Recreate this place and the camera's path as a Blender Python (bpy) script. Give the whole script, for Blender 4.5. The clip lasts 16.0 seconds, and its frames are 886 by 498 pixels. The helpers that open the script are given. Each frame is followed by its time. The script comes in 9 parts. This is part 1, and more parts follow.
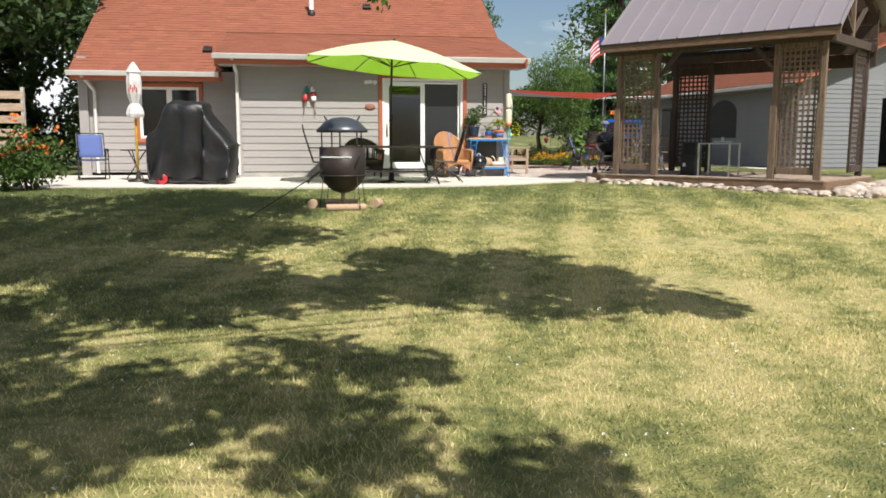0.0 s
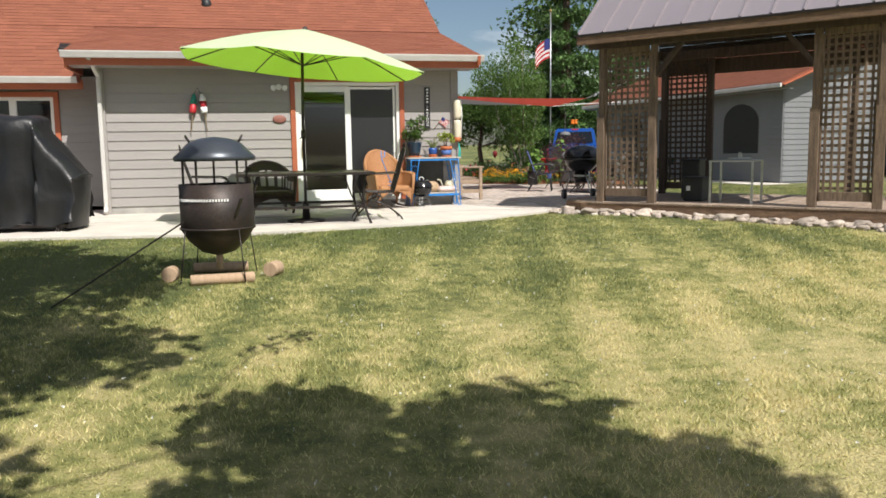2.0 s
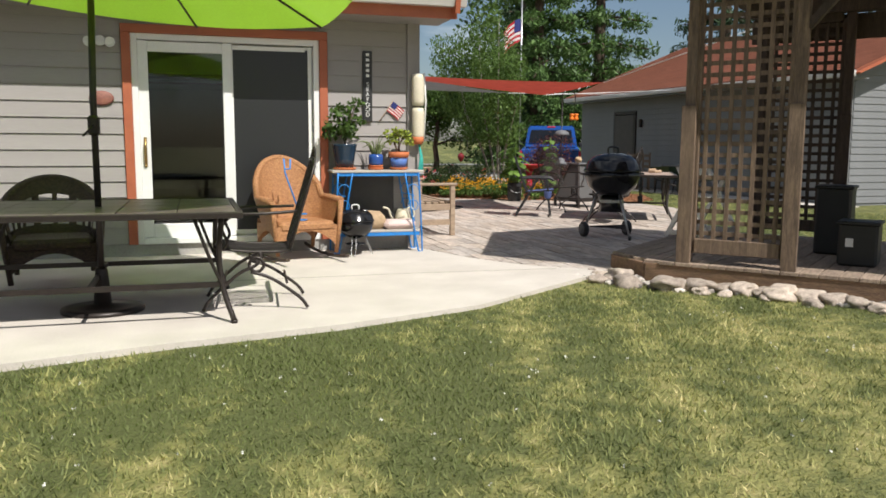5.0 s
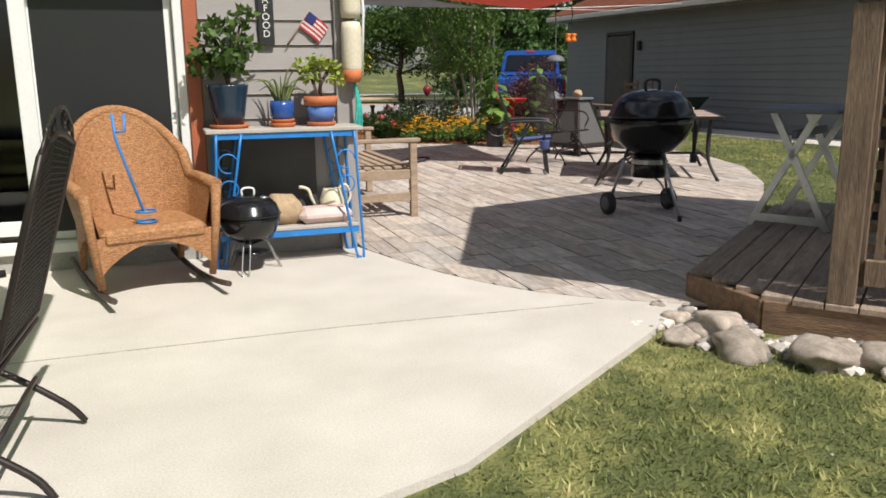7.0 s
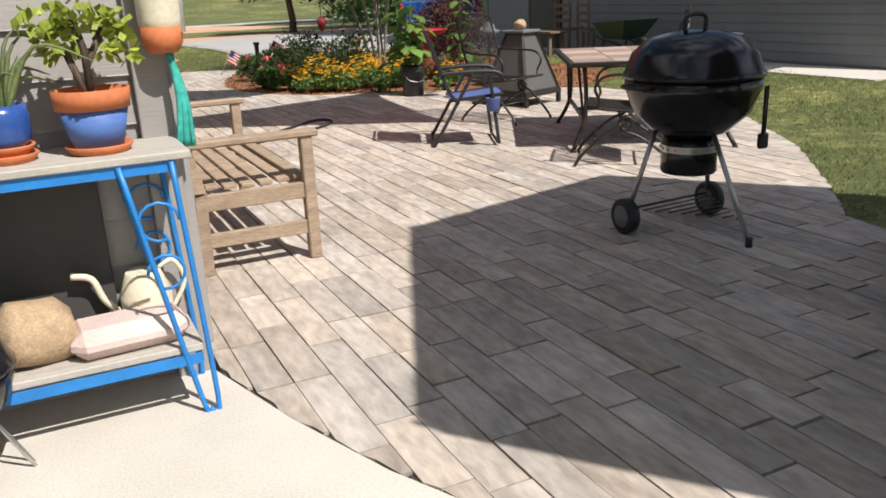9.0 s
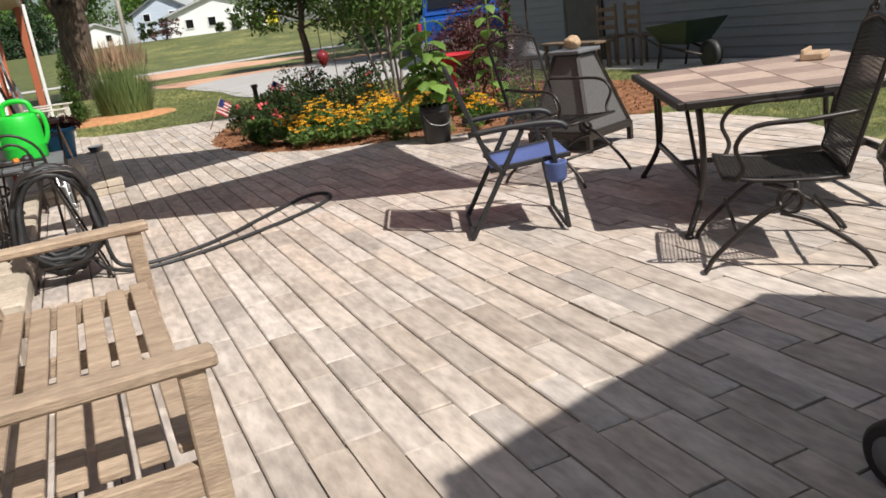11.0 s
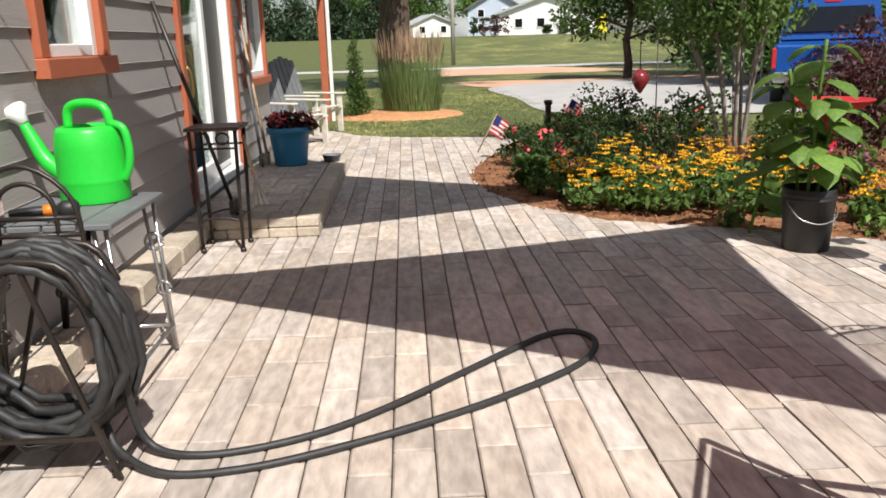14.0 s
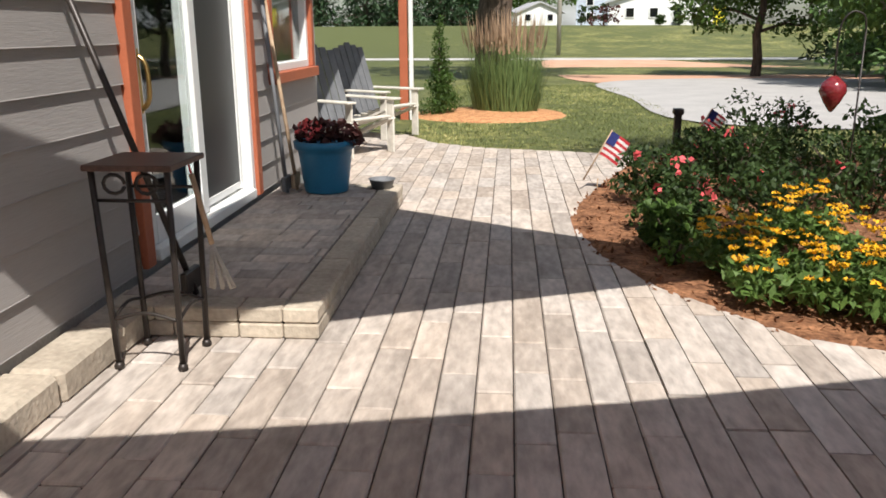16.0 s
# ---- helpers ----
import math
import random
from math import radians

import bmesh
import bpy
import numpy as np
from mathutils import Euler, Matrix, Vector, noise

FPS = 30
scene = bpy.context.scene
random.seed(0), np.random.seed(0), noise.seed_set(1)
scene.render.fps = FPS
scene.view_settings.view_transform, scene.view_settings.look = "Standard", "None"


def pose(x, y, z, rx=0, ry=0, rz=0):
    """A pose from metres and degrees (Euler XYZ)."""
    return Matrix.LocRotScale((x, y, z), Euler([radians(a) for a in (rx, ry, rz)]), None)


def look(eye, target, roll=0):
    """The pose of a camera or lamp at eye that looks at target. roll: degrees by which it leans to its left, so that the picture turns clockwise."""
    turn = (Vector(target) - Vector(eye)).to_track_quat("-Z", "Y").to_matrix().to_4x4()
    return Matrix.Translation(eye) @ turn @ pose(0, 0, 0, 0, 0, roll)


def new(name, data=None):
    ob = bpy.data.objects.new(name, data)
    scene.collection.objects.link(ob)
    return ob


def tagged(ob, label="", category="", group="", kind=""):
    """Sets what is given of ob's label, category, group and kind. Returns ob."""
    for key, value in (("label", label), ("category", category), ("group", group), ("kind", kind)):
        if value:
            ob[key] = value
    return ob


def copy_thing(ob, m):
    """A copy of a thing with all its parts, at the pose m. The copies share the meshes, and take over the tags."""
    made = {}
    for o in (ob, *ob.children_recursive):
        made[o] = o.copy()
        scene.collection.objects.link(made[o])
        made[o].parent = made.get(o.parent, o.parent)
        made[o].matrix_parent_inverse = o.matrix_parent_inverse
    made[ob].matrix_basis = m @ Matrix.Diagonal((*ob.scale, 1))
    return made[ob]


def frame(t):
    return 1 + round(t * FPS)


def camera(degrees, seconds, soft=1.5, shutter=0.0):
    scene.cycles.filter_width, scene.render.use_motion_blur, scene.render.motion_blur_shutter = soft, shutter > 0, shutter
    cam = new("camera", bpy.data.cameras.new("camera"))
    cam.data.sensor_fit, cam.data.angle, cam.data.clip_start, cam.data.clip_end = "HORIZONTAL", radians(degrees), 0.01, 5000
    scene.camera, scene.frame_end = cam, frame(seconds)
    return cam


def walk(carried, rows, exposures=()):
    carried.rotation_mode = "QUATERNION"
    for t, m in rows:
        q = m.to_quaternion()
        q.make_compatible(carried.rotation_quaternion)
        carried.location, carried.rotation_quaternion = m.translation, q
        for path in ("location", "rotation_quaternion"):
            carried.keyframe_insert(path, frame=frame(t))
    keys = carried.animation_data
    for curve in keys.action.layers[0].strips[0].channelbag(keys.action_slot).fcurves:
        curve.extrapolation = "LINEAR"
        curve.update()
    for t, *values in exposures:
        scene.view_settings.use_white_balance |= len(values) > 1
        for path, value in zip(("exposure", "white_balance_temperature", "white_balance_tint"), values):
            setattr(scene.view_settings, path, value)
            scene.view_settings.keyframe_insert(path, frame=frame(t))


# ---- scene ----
cam = camera(57.5, 16.0, soft=1.7)
PATH = [
    (0, (0.531, 1.045, 0.815), (0.837, 3.003, 0.549), 0.1),
    (0.5, (0.619, 2.069, 0.824), (1.03, 4.013, 0.594), 0.4),
    (1, (0.795, 3.109, 0.875), (1.272, 5.04, 0.667), -0.2),
    (1.5, (0.976, 4.038, 0.948), (1.486, 5.96, 0.735), -0.8),
    (2, (1.195, 5.025, 0.99), (1.654, 6.957, 0.747), -0.9),
    (2.5, (1.435, 6.102, 0.982), (1.842, 8.041, 0.709), -1.2),
    (3, (1.677, 7.09, 0.956), (2.069, 9.028, 0.656), -2.4),
    (3.5, (1.929, 8.055, 0.966), (2.359, 9.983, 0.656), -2.1),
    (4, (2.111, 9.03, 1.016), (2.607, 10.949, 0.753), -1.7),
    (4.5, (2.326, 9.973, 1.085), (2.847, 11.886, 0.828), -1.3),
    (5, (2.6, 10.904, 1.136), (3.181, 12.8, 0.88), 0.3),
    (5.2, (2.719, 11.251, 1.152), (3.325, 13.139, 0.888), -0.1),
    (7.3, (3.773, 14.469, 1.205), (4.416, 16.31, 0.759), -0.6),
    (7.5, (3.822, 14.726, 1.209), (4.481, 16.56, 0.76), -0.4),
    (8, (4.069, 15.463, 1.253), (4.813, 17.269, 0.824), -0.7),
    (8.2, (4.16, 15.732, 1.256), (4.919, 17.507, 0.734), -0.3),
    (8.5, (4.29, 16.114, 1.278), (5.054, 17.878, 0.725), -1.3),
    (9, (4.558, 16.714, 1.298), (5.382, 18.429, 0.683), -2.5),
    (9.2, (4.638, 16.909, 1.317), (5.482, 18.654, 0.825), -0.0),
    (11.3, (5.72, 19.102, 1.316), (6.437, 20.874, 0.729), -8.8),
    (11.5, (5.791, 19.251, 1.317), (6.464, 21.044, 0.739), -8.0),
    (12, (5.972, 19.702, 1.279), (6.513, 21.563, 0.782), -3.1),
    (12.5, (6.131, 20.173, 1.28), (6.565, 22.102, 0.978), -0.2),
    (13, (6.272, 20.673, 1.295), (6.664, 22.602, 0.939), -2.8),
    (13.5, (6.387, 21.183, 1.273), (6.692, 23.099, 0.788), -1.6),
    (14, (6.49, 21.728, 1.267), (6.568, 23.663, 0.766), -1.7),
    (14.5, (6.528, 22.324, 1.268), (6.451, 24.252, 0.742), -3.4),
    (15, (6.515, 22.864, 1.258), (6.401, 24.779, 0.692), -1.4),
    (15.5, (6.561, 23.414, 1.263), (6.432, 25.324, 0.684), 0.1),
    (16, (6.639, 23.997, 1.248), (6.485, 25.921, 0.723), -0.3),
]
EXPOSURES = [(0, 0.46), (1.2, 0.42), (2.5, 0.28), (4.5, 0.2), (7.5, 0.1), (9, 0.27), (11.5, 0.24), (13, 0.35), (16, 0.45)]
walk(cam, [(t, look(eye, target, roll)) for t, eye, target, roll in PATH], EXPOSURES)


# ---------------------------------------------------------------- light
SUN = Vector((0.265, -0.725, 1.0)).normalized()
world = bpy.data.worlds.new("world")
scene.world = world
world.use_nodes = True
wn = world.node_tree.nodes
sky = wn.new("ShaderNodeTexSky")
sky.sky_type, sky.sun_disc = "NISHITA", False
sky.sun_elevation, sky.sun_rotation = math.asin(SUN.z), math.atan2(SUN.x, SUN.y)
sky.air_density, sky.dust_density, sky.ozone_density = 1.0, 1.1, 1.6


def sky_clouds():
    """White summer clouds mixed into the sky by direction."""
    nt = world.node_tree
    tc, mp = wn.new("ShaderNodeTexCoord"), wn.new("ShaderNodeMapping")
    mp.inputs["Scale"].default_value = (1.6, 1.6, 5.0)
    nz, rp, mx = wn.new("ShaderNodeTexNoise"), wn.new("ShaderNodeValToRGB"), wn.new("ShaderNodeMixRGB")
    nz.inputs["Scale"].default_value, nz.inputs["Detail"].default_value = 1.7, 9
    rp.color_ramp.elements[0].position, rp.color_ramp.elements[1].position = 0.49, 0.65
    mx.inputs[2].default_value = (12.0, 12.3, 12.8, 1)
    nt.links.new(tc.outputs["Generated"], mp.inputs[0])
    nt.links.new(mp.outputs[0], nz.inputs["Vector"])
    nt.links.new(nz.outputs[0], rp.inputs[0])
    nt.links.new(rp.outputs[0], mx.inputs[0])
    nt.links.new(sky.outputs[0], mx.inputs[1])
    nt.links.new(mx.outputs[0], wn["Background"].inputs[0])


sky_clouds()
wn["Background"].inputs[1].default_value = 0.068
sun_data = bpy.data.lights.new("sun", "SUN")
sun_data.energy, sun_data.angle, sun_data.color = 5.0, radians(0.53), (1.0, 0.96, 0.905)
sun = new("sun", sun_data)
sun.matrix_world = look((0, 0, 30), Vector((0, 0, 30)) - SUN)


# ---------------------------------------------------------------- materials
def material(name, color, rough=0.6, metal=0.0, dark=None, scale=6.0, detail=6, amount=1.0, bump=0.0, bump_scale=60.0,
             stretch=(1, 1, 1), vary=0.0, fine=0.25, spec=0.5, coords="Object", trans=0.0, island=0.0, tone=0.0):
    """A procedural surface: two colours mixed by coarse noise, a fine grain, a bump, and a change from piece to piece."""
    m = bpy.data.materials.new(name)
    m.use_nodes = True
    nt, n = m.node_tree, m.node_tree.nodes
    bsdf = n["Principled BSDF"]
    bsdf.inputs["Roughness"].default_value = rough
    bsdf.inputs["Metallic"].default_value = metal
    bsdf.inputs["Specular IOR Level"].default_value = spec
    dark = dark or tuple(c * 0.72 for c in color)
    tc, mp = n.new("ShaderNodeTexCoord"), n.new("ShaderNodeMapping")
    mp.inputs["Scale"].default_value = stretch
    nt.links.new(tc.outputs[coords], mp.inputs[0])
    vec = mp.outputs[0]
    if vary or island:
        oi, ad = n.new("ShaderNodeObjectInfo"), n.new("ShaderNodeVectorMath")
        gi = n.new("ShaderNodeNewGeometry")
        sm = n.new("ShaderNodeMath")
        sm.operation = "ADD"
        nt.links.new(oi.outputs["Random"], sm.inputs[0])
        nt.links.new(gi.outputs["Random Per Island"], sm.inputs[1])
        sc = n.new("ShaderNodeMath")
        sc.operation, sc.inputs[1].default_value = "MULTIPLY", 37.0
        nt.links.new(sm.outputs[0], sc.inputs[0])
        nt.links.new(mp.outputs[0], ad.inputs[0])
        nt.links.new(sc.outputs[0], ad.inputs[1])
        vec = ad.outputs[0]
    big, small = n.new("ShaderNodeTexNoise"), n.new("ShaderNodeTexNoise")
    big.inputs["Scale"].default_value, big.inputs["Detail"].default_value = scale, detail
    small.inputs["Scale"].default_value, small.inputs["Detail"].default_value = bump_scale, 4
    nt.links.new(vec, big.inputs["Vector"])
    nt.links.new(vec, small.inputs["Vector"])
    ramp = n.new("ShaderNodeValToRGB")
    ramp.color_ramp.elements[0].position, ramp.color_ramp.elements[1].position = 0.5 - 0.22 / max(amount, 0.1), 0.5 + 0.22 / max(amount, 0.1)
    ramp.color_ramp.elements[0].color, ramp.color_ramp.elements[1].color = (*dark, 1), (*color, 1)
    nt.links.new(big.outputs[0], ramp.inputs[0])
    hsv = n.new("ShaderNodeHueSaturation")
    nt.links.new(ramp.outputs[0], hsv.inputs["Color"])
    val = n.new("ShaderNodeMapRange")
    val.inputs[1].default_value, val.inputs[2].default_value = 0.3, 0.7
    val.inputs[3].default_value, val.inputs[4].default_value = 1 - fine, 1 + fine
    nt.links.new(small.outputs[0], val.inputs[0])
    out = val.outputs[0]
    if vary or island:
        rnd = n.new("ShaderNodeMapRange")
        span = vary or island
        rnd.inputs[3].default_value, rnd.inputs[4].default_value = 1 - span, 1 + span
        fr = n.new("ShaderNodeMath")
        fr.operation = "FRACT"
        nt.links.new(sm.outputs[0], fr.inputs[0])
        nt.links.new(fr.outputs[0], rnd.inputs[0])
        mul = n.new("ShaderNodeMath")
        mul.operation = "MULTIPLY"
        nt.links.new(val.outputs[0], mul.inputs[0])
        nt.links.new(rnd.outputs[0], mul.inputs[1])
        out = mul.outputs[0]
    if tone:
        m7, f7, r7 = n.new("ShaderNodeMath"), n.new("ShaderNodeMath"), n.new("ShaderNodeMapRange")
        m7.operation, m7.inputs[1].default_value, f7.operation = "MULTIPLY", 7.13, "FRACT"
        r7.inputs[3].default_value, r7.inputs[4].default_value = 1 - tone, 1 + tone
        nt.links.new(sm.outputs[0], m7.inputs[0])
        nt.links.new(m7.outputs[0], f7.inputs[0])
        nt.links.new(f7.outputs[0], r7.inputs[0])
        nt.links.new(r7.outputs[0], hsv.inputs["Saturation"])
    nt.links.new(out, hsv.inputs["Value"])
    nt.links.new(hsv.outputs[0], bsdf.inputs["Base Color"])
    if bump:
        bp = n.new("ShaderNodeBump")
        bp.inputs["Strength"].default_value, bp.inputs["Distance"].default_value = bump, 0.01
        nt.links.new(small.outputs[0], bp.inputs["Height"])
        nt.links.new(bp.outputs[0], bsdf.inputs["Normal"])
    if trans:
        tr, ms = n.new("ShaderNodeBsdfTranslucent"), n.new("ShaderNodeMixShader")
        ms.inputs[0].default_value = trans
        nt.links.new(hsv.outputs[0], tr.inputs[0])
        nt.links.new(bsdf.outputs[0], ms.inputs[1])
        nt.links.new(tr.outputs[0], ms.inputs[2])
        nt.links.new(ms.outputs[0], n["Material Output"].inputs[0])
    return m


def glass_material(name, tint, rough=0.02):
    m = bpy.data.materials.new(name)
    m.use_nodes = True
    b = m.node_tree.nodes["Principled BSDF"]
    b.inputs["Base Color"].default_value = (*tint, 1)
    b.inputs["Roughness"].default_value = rough
    b.inputs["Transmission Weight"].default_value = 1.0
    b.inputs["IOR"].default_value = 1.45
    return m


GRASS_SOIL = material("lawn soil", (0.22, 0.21, 0.075), 0.95, dark=(0.11, 0.145, 0.038), scale=0.55, detail=9, amount=1.5, bump=0.8, bump_scale=45, fine=0.45, spec=0.1)
CONCRETE = material("concrete", (0.615, 0.565, 0.505), 0.85, dark=(0.52, 0.475, 0.42), scale=2.2, amount=1.2, bump=0.25, bump_scale=120, fine=0.1, spec=0.2)
PAVER = material("weathered plank paver", (0.535, 0.463, 0.402), 0.85, dark=(0.335, 0.284, 0.242), scale=5.0, stretch=(1.8, 0.6, 1), detail=9, amount=0.75, bump=0.7, bump_scale=16, fine=0.2, vary=0.17, spec=0.25, tone=0.2)
PAVER_JOIN = material("weathered plank paver, far", (0.535, 0.463, 0.402), 0.85, dark=(0.335, 0.284, 0.242), scale=5.0, stretch=(1.8, 0.6, 1), detail=9, amount=0.75, bump=0.7, bump_scale=16, fine=0.2, island=0.17, spec=0.25, tone=0.2)
JOINT = material("dark joint sand", (0.06, 0.05, 0.042), 0.95, scale=20)
SIDING = material("grey lap siding", (0.33, 0.305, 0.29), 0.6, dark=(0.30, 0.278, 0.265), scale=2.0, stretch=(0.3, 0.3, 4), bump=0.15, bump_scale=40, fine=0.04, vary=0.03)
SIDING_PALE = material("grey siding of the garage", (0.20, 0.205, 0.21), 0.6, dark=(0.175, 0.18, 0.185), scale=2.0, fine=0.04)
TERRACOTTA = material("terracotta paint", (0.42, 0.12, 0.055), 0.55, dark=(0.36, 0.10, 0.048), scale=5, fine=0.06)
WHITE = material("white vinyl", (0.80, 0.80, 0.78), 0.4, dark=(0.74, 0.74, 0.72), scale=4, fine=0.03)
SHINGLE = material("red brown shingle", (0.245, 0.092, 0.056), 0.9, dark=(0.205, 0.076, 0.047), scale=1.2, stretch=(1, 1, 1), amount=1.2, bump=0.6, bump_scale=50, fine=0.25, spec=0.15)
METALROOF = material("grey mauve steel roof", (0.30, 0.265, 0.28), 0.42, 0.35, dark=(0.27, 0.24, 0.255), scale=0.8, fine=0.03)
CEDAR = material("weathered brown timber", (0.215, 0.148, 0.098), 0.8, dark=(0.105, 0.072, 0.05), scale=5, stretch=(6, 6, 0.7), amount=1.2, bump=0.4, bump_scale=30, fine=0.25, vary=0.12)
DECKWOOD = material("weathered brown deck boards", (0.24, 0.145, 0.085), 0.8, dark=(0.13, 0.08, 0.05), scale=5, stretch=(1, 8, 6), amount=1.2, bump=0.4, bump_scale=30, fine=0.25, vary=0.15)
# darker copy of the timber; its colour holds the shade under the gazebo roof
SHADE_TIMBER = material("timber darkened for roof shade", (0.075, 0.05, 0.036), 0.8, dark=(0.045, 0.03, 0.022), scale=5, stretch=(6, 6, 0.7), amount=1.2, bump=0.4, bump_scale=30, fine=0.25, vary=0.12)
DECKTOP = material("greyish tan deck boards", (0.36, 0.275, 0.205), 0.85, dark=(0.22, 0.162, 0.12), scale=5, stretch=(8, 1, 6), amount=1.2, bump=0.4, bump_scale=30, fine=0.25, vary=0.15)
GREYWOOD = material("grey tan weathered teak", (0.40, 0.30, 0.21), 0.8, dark=(0.27, 0.195, 0.135), scale=5, stretch=(1, 5, 5), amount=1.2, bump=0.35, bump_scale=30, fine=0.2, vary=0.1)
BLACK = material("black enamel", (0.012, 0.012, 0.013), 0.16, dark=(0.009, 0.009, 0.01), scale=5, fine=0.05)
IRON = material("dark brown painted iron", (0.035, 0.027, 0.023), 0.42, 0.3, scale=20, fine=0.15)
BLACKPLASTIC = material("matt black plastic", (0.02, 0.02, 0.021), 0.5, scale=8, fine=0.1)
STEEL = material("brushed steel", (0.55, 0.55, 0.55), 0.32, 0.9, scale=10, fine=0.06)
GLASS = glass_material("window glass", (0.52, 0.58, 0.58))


# ---------------------------------------------------------------- mesh tools
def bm_new():
    return bmesh.new()


def box(bm, c, s, m=None, bevel=0.0):
    """A box of centre c and size s, turned by the matrix m (about the centre), with bevelled edges."""
    r = bmesh.ops.create_cube(bm, size=1.0)
    vs = r["verts"]
    bmesh.ops.scale(bm, vec=s, verts=vs)
    if bevel:
        es = list({e for v in vs for e in v.link_edges})
        r2 = bmesh.ops.bevel(bm, geom=es, offset=bevel, segments=1, affect="EDGES")
        vs = list({v for f in r2["faces"] for v in f.verts} | {v for v in vs if v.is_valid})
    if m is not None:
        bmesh.ops.transform(bm, matrix=m, verts=vs)
    bmesh.ops.translate(bm, vec=c, verts=vs)
    return vs


def bar(bm, a, b, w, h, up=(0, 0, 1), bevel=0.0):
    """A squared bar from a to b, w wide and h thick along up."""
    a, b = Vector(a), Vector(b)
    d = b - a
    z = d.normalized()
    x = Vector(up).cross(z)
    if x.length < 1e-4:
        x = Vector((1, 0, 0))
    x.normalize()
    y = z.cross(x)
    m = Matrix((x, y, z)).transposed().to_4x4()
    return box(bm, (a + b) / 2, (w, h, d.length), m, bevel)


def tube(bm, pts, r, seg=8, closed=False, taper=None):
    """A round tube through the points."""
    pts = [Vector(p) for p in pts]
    n = len(pts)
    rings = []
    last = None
    for i, p in enumerate(pts):
        if closed:
            d = (pts[(i + 1) % n] - pts[i - 1]).normalized()
        else:
            d = (pts[min(i + 1, n - 1)] - pts[max(i - 1, 0)]).normalized()
        if last is None:
            x = d.orthogonal().normalized()
        else:
            x = (last - d * last.dot(d))
            x = x.normalized() if x.length > 1e-5 else d.orthogonal().normalized()
        last = x
        y = d.cross(x)
        rr = r if taper is None else r * (1 + (taper - 1) * i / max(n - 1, 1))
        rings.append([bm.verts.new(p + x * (rr * math.cos(2 * math.pi * k / seg)) + y * (rr * math.sin(2 * math.pi * k / seg))) for k in range(seg)])
    for i in range(n if closed else n - 1):
        a, b = rings[i], rings[(i + 1) % n]
        for k in range(seg):
            f = bm.faces.new((a[k], a[(k + 1) % seg], b[(k + 1) % seg], b[k]))
            f.smooth = True
    if not closed:
        bm.faces.new(list(reversed(rings[0])))
        bm.faces.new(rings[-1])


def lathe(bm, prof, c=(0, 0, 0), seg=24, smooth=True, cap=True):
    """A turned shape: prof is (radius, height) from below to above."""
    rings = []
    for r, z in prof:
        r = max(r, 0.0005)
        rings.append([bm.verts.new((c[0] + r * math.cos(2 * math.pi * k / seg), c[1] + r * math.sin(2 * math.pi * k / seg), c[2] + z)) for k in range(seg)])
    for a, b in zip(rings, rings[1:]):
        for k in range(seg):
            f = bm.faces.new((a[k], a[(k + 1) % seg], b[(k + 1) % seg], b[k]))
            f.smooth = smooth
    if cap:
        bm.faces.new(list(reversed(rings[0])))
        bm.faces.new(rings[-1])


def smooth_pts(pts, n=6, closed=False):
    """Points along a smooth curve through pts."""
    pts = [Vector(p) for p in pts]
    out = []
    m = len(pts)
    for i in range(m if closed else m - 1):
        p0 = pts[i - 1] if closed or i > 0 else pts[0]
        p1, p2 = pts[i], pts[(i + 1) % m]
        p3 = pts[(i + 2) % m] if closed or i + 2 < m else pts[-1]
        for k in range(n):
            t = k / n
            out.append(0.5 * ((2 * p1) + (p2 - p0) * t + (2 * p0 - 5 * p1 + 4 * p2 - p3) * t * t + (3 * p1 - p0 - 3 * p2 + p3) * t ** 3))
    if not closed:
        out.append(pts[-1])
    return out


def slab(bm, outline, z0, z1):
    """A flat plate with that outline (x, y) between two heights."""
    top = [bm.verts.new((x, y, z1)) for x, y in outline]
    bot = [bm.verts.new((x, y, z0)) for x, y in outline]
    f = bm.faces.new(top)
    n = len(outline)
    bm.faces.new(list(reversed(bot)))
    for i in range(n):
        bm.faces.new((bot[i], bot[(i + 1) % n], top[(i + 1) % n], top[i]))
    bmesh.ops.recalc_face_normals(bm, faces=bm.faces[:])


def part(name, bm, mat, parent=None, label="", m=None):
    """One mesh object out of a bmesh, under its thing."""
    me = bpy.data.meshes.new(name)
    bm.to_mesh(me)
    bm.free()
    me.materials.append(mat)
    ob = new(name, me)
    if parent is not None:
        ob.parent = parent
    if m is not None:
        ob.matrix_local = m
    if label:
        tagged(ob, label=label)
    return ob


def mesh_of(name, bm, mat):
    me = bpy.data.meshes.new(name)
    bm.to_mesh(me)
    bm.free()
    me.materials.append(mat)
    return me


def piece(name, me, parent, m):
    """A piece that shares its mesh with others."""
    ob = new(name, me)
    ob.parent = parent
    ob.matrix_local = m
    return ob


def thing(name, m, label, category, group="", kind=""):
    """An empty at the base of a thing, to hold its parts."""
    ob = new(name)
    ob.empty_display_size = 0.1
    ob.matrix_world = m
    return tagged(ob, label, category, group, kind)


def struct(name, bm, mat, label, category):
    return tagged(part(name, bm, mat), label, category, "", "structure")


def inside(x, y, poly):
    r, j = False, len(poly) - 1
    for i in range(len(poly)):
        xi, yi, xj, yj = *poly[i], *poly[j]
        if (yi > y) != (yj > y) and x < (xj - xi) * (y - yi) / (yj - yi) + xi:
            r = not r
        j = i
    return r


# ---------------------------------------------------------------- ground
def ease(a, b, t):
    t = min(max((t - a) / (b - a), 0), 1)
    return t * t * (3 - 2 * t)


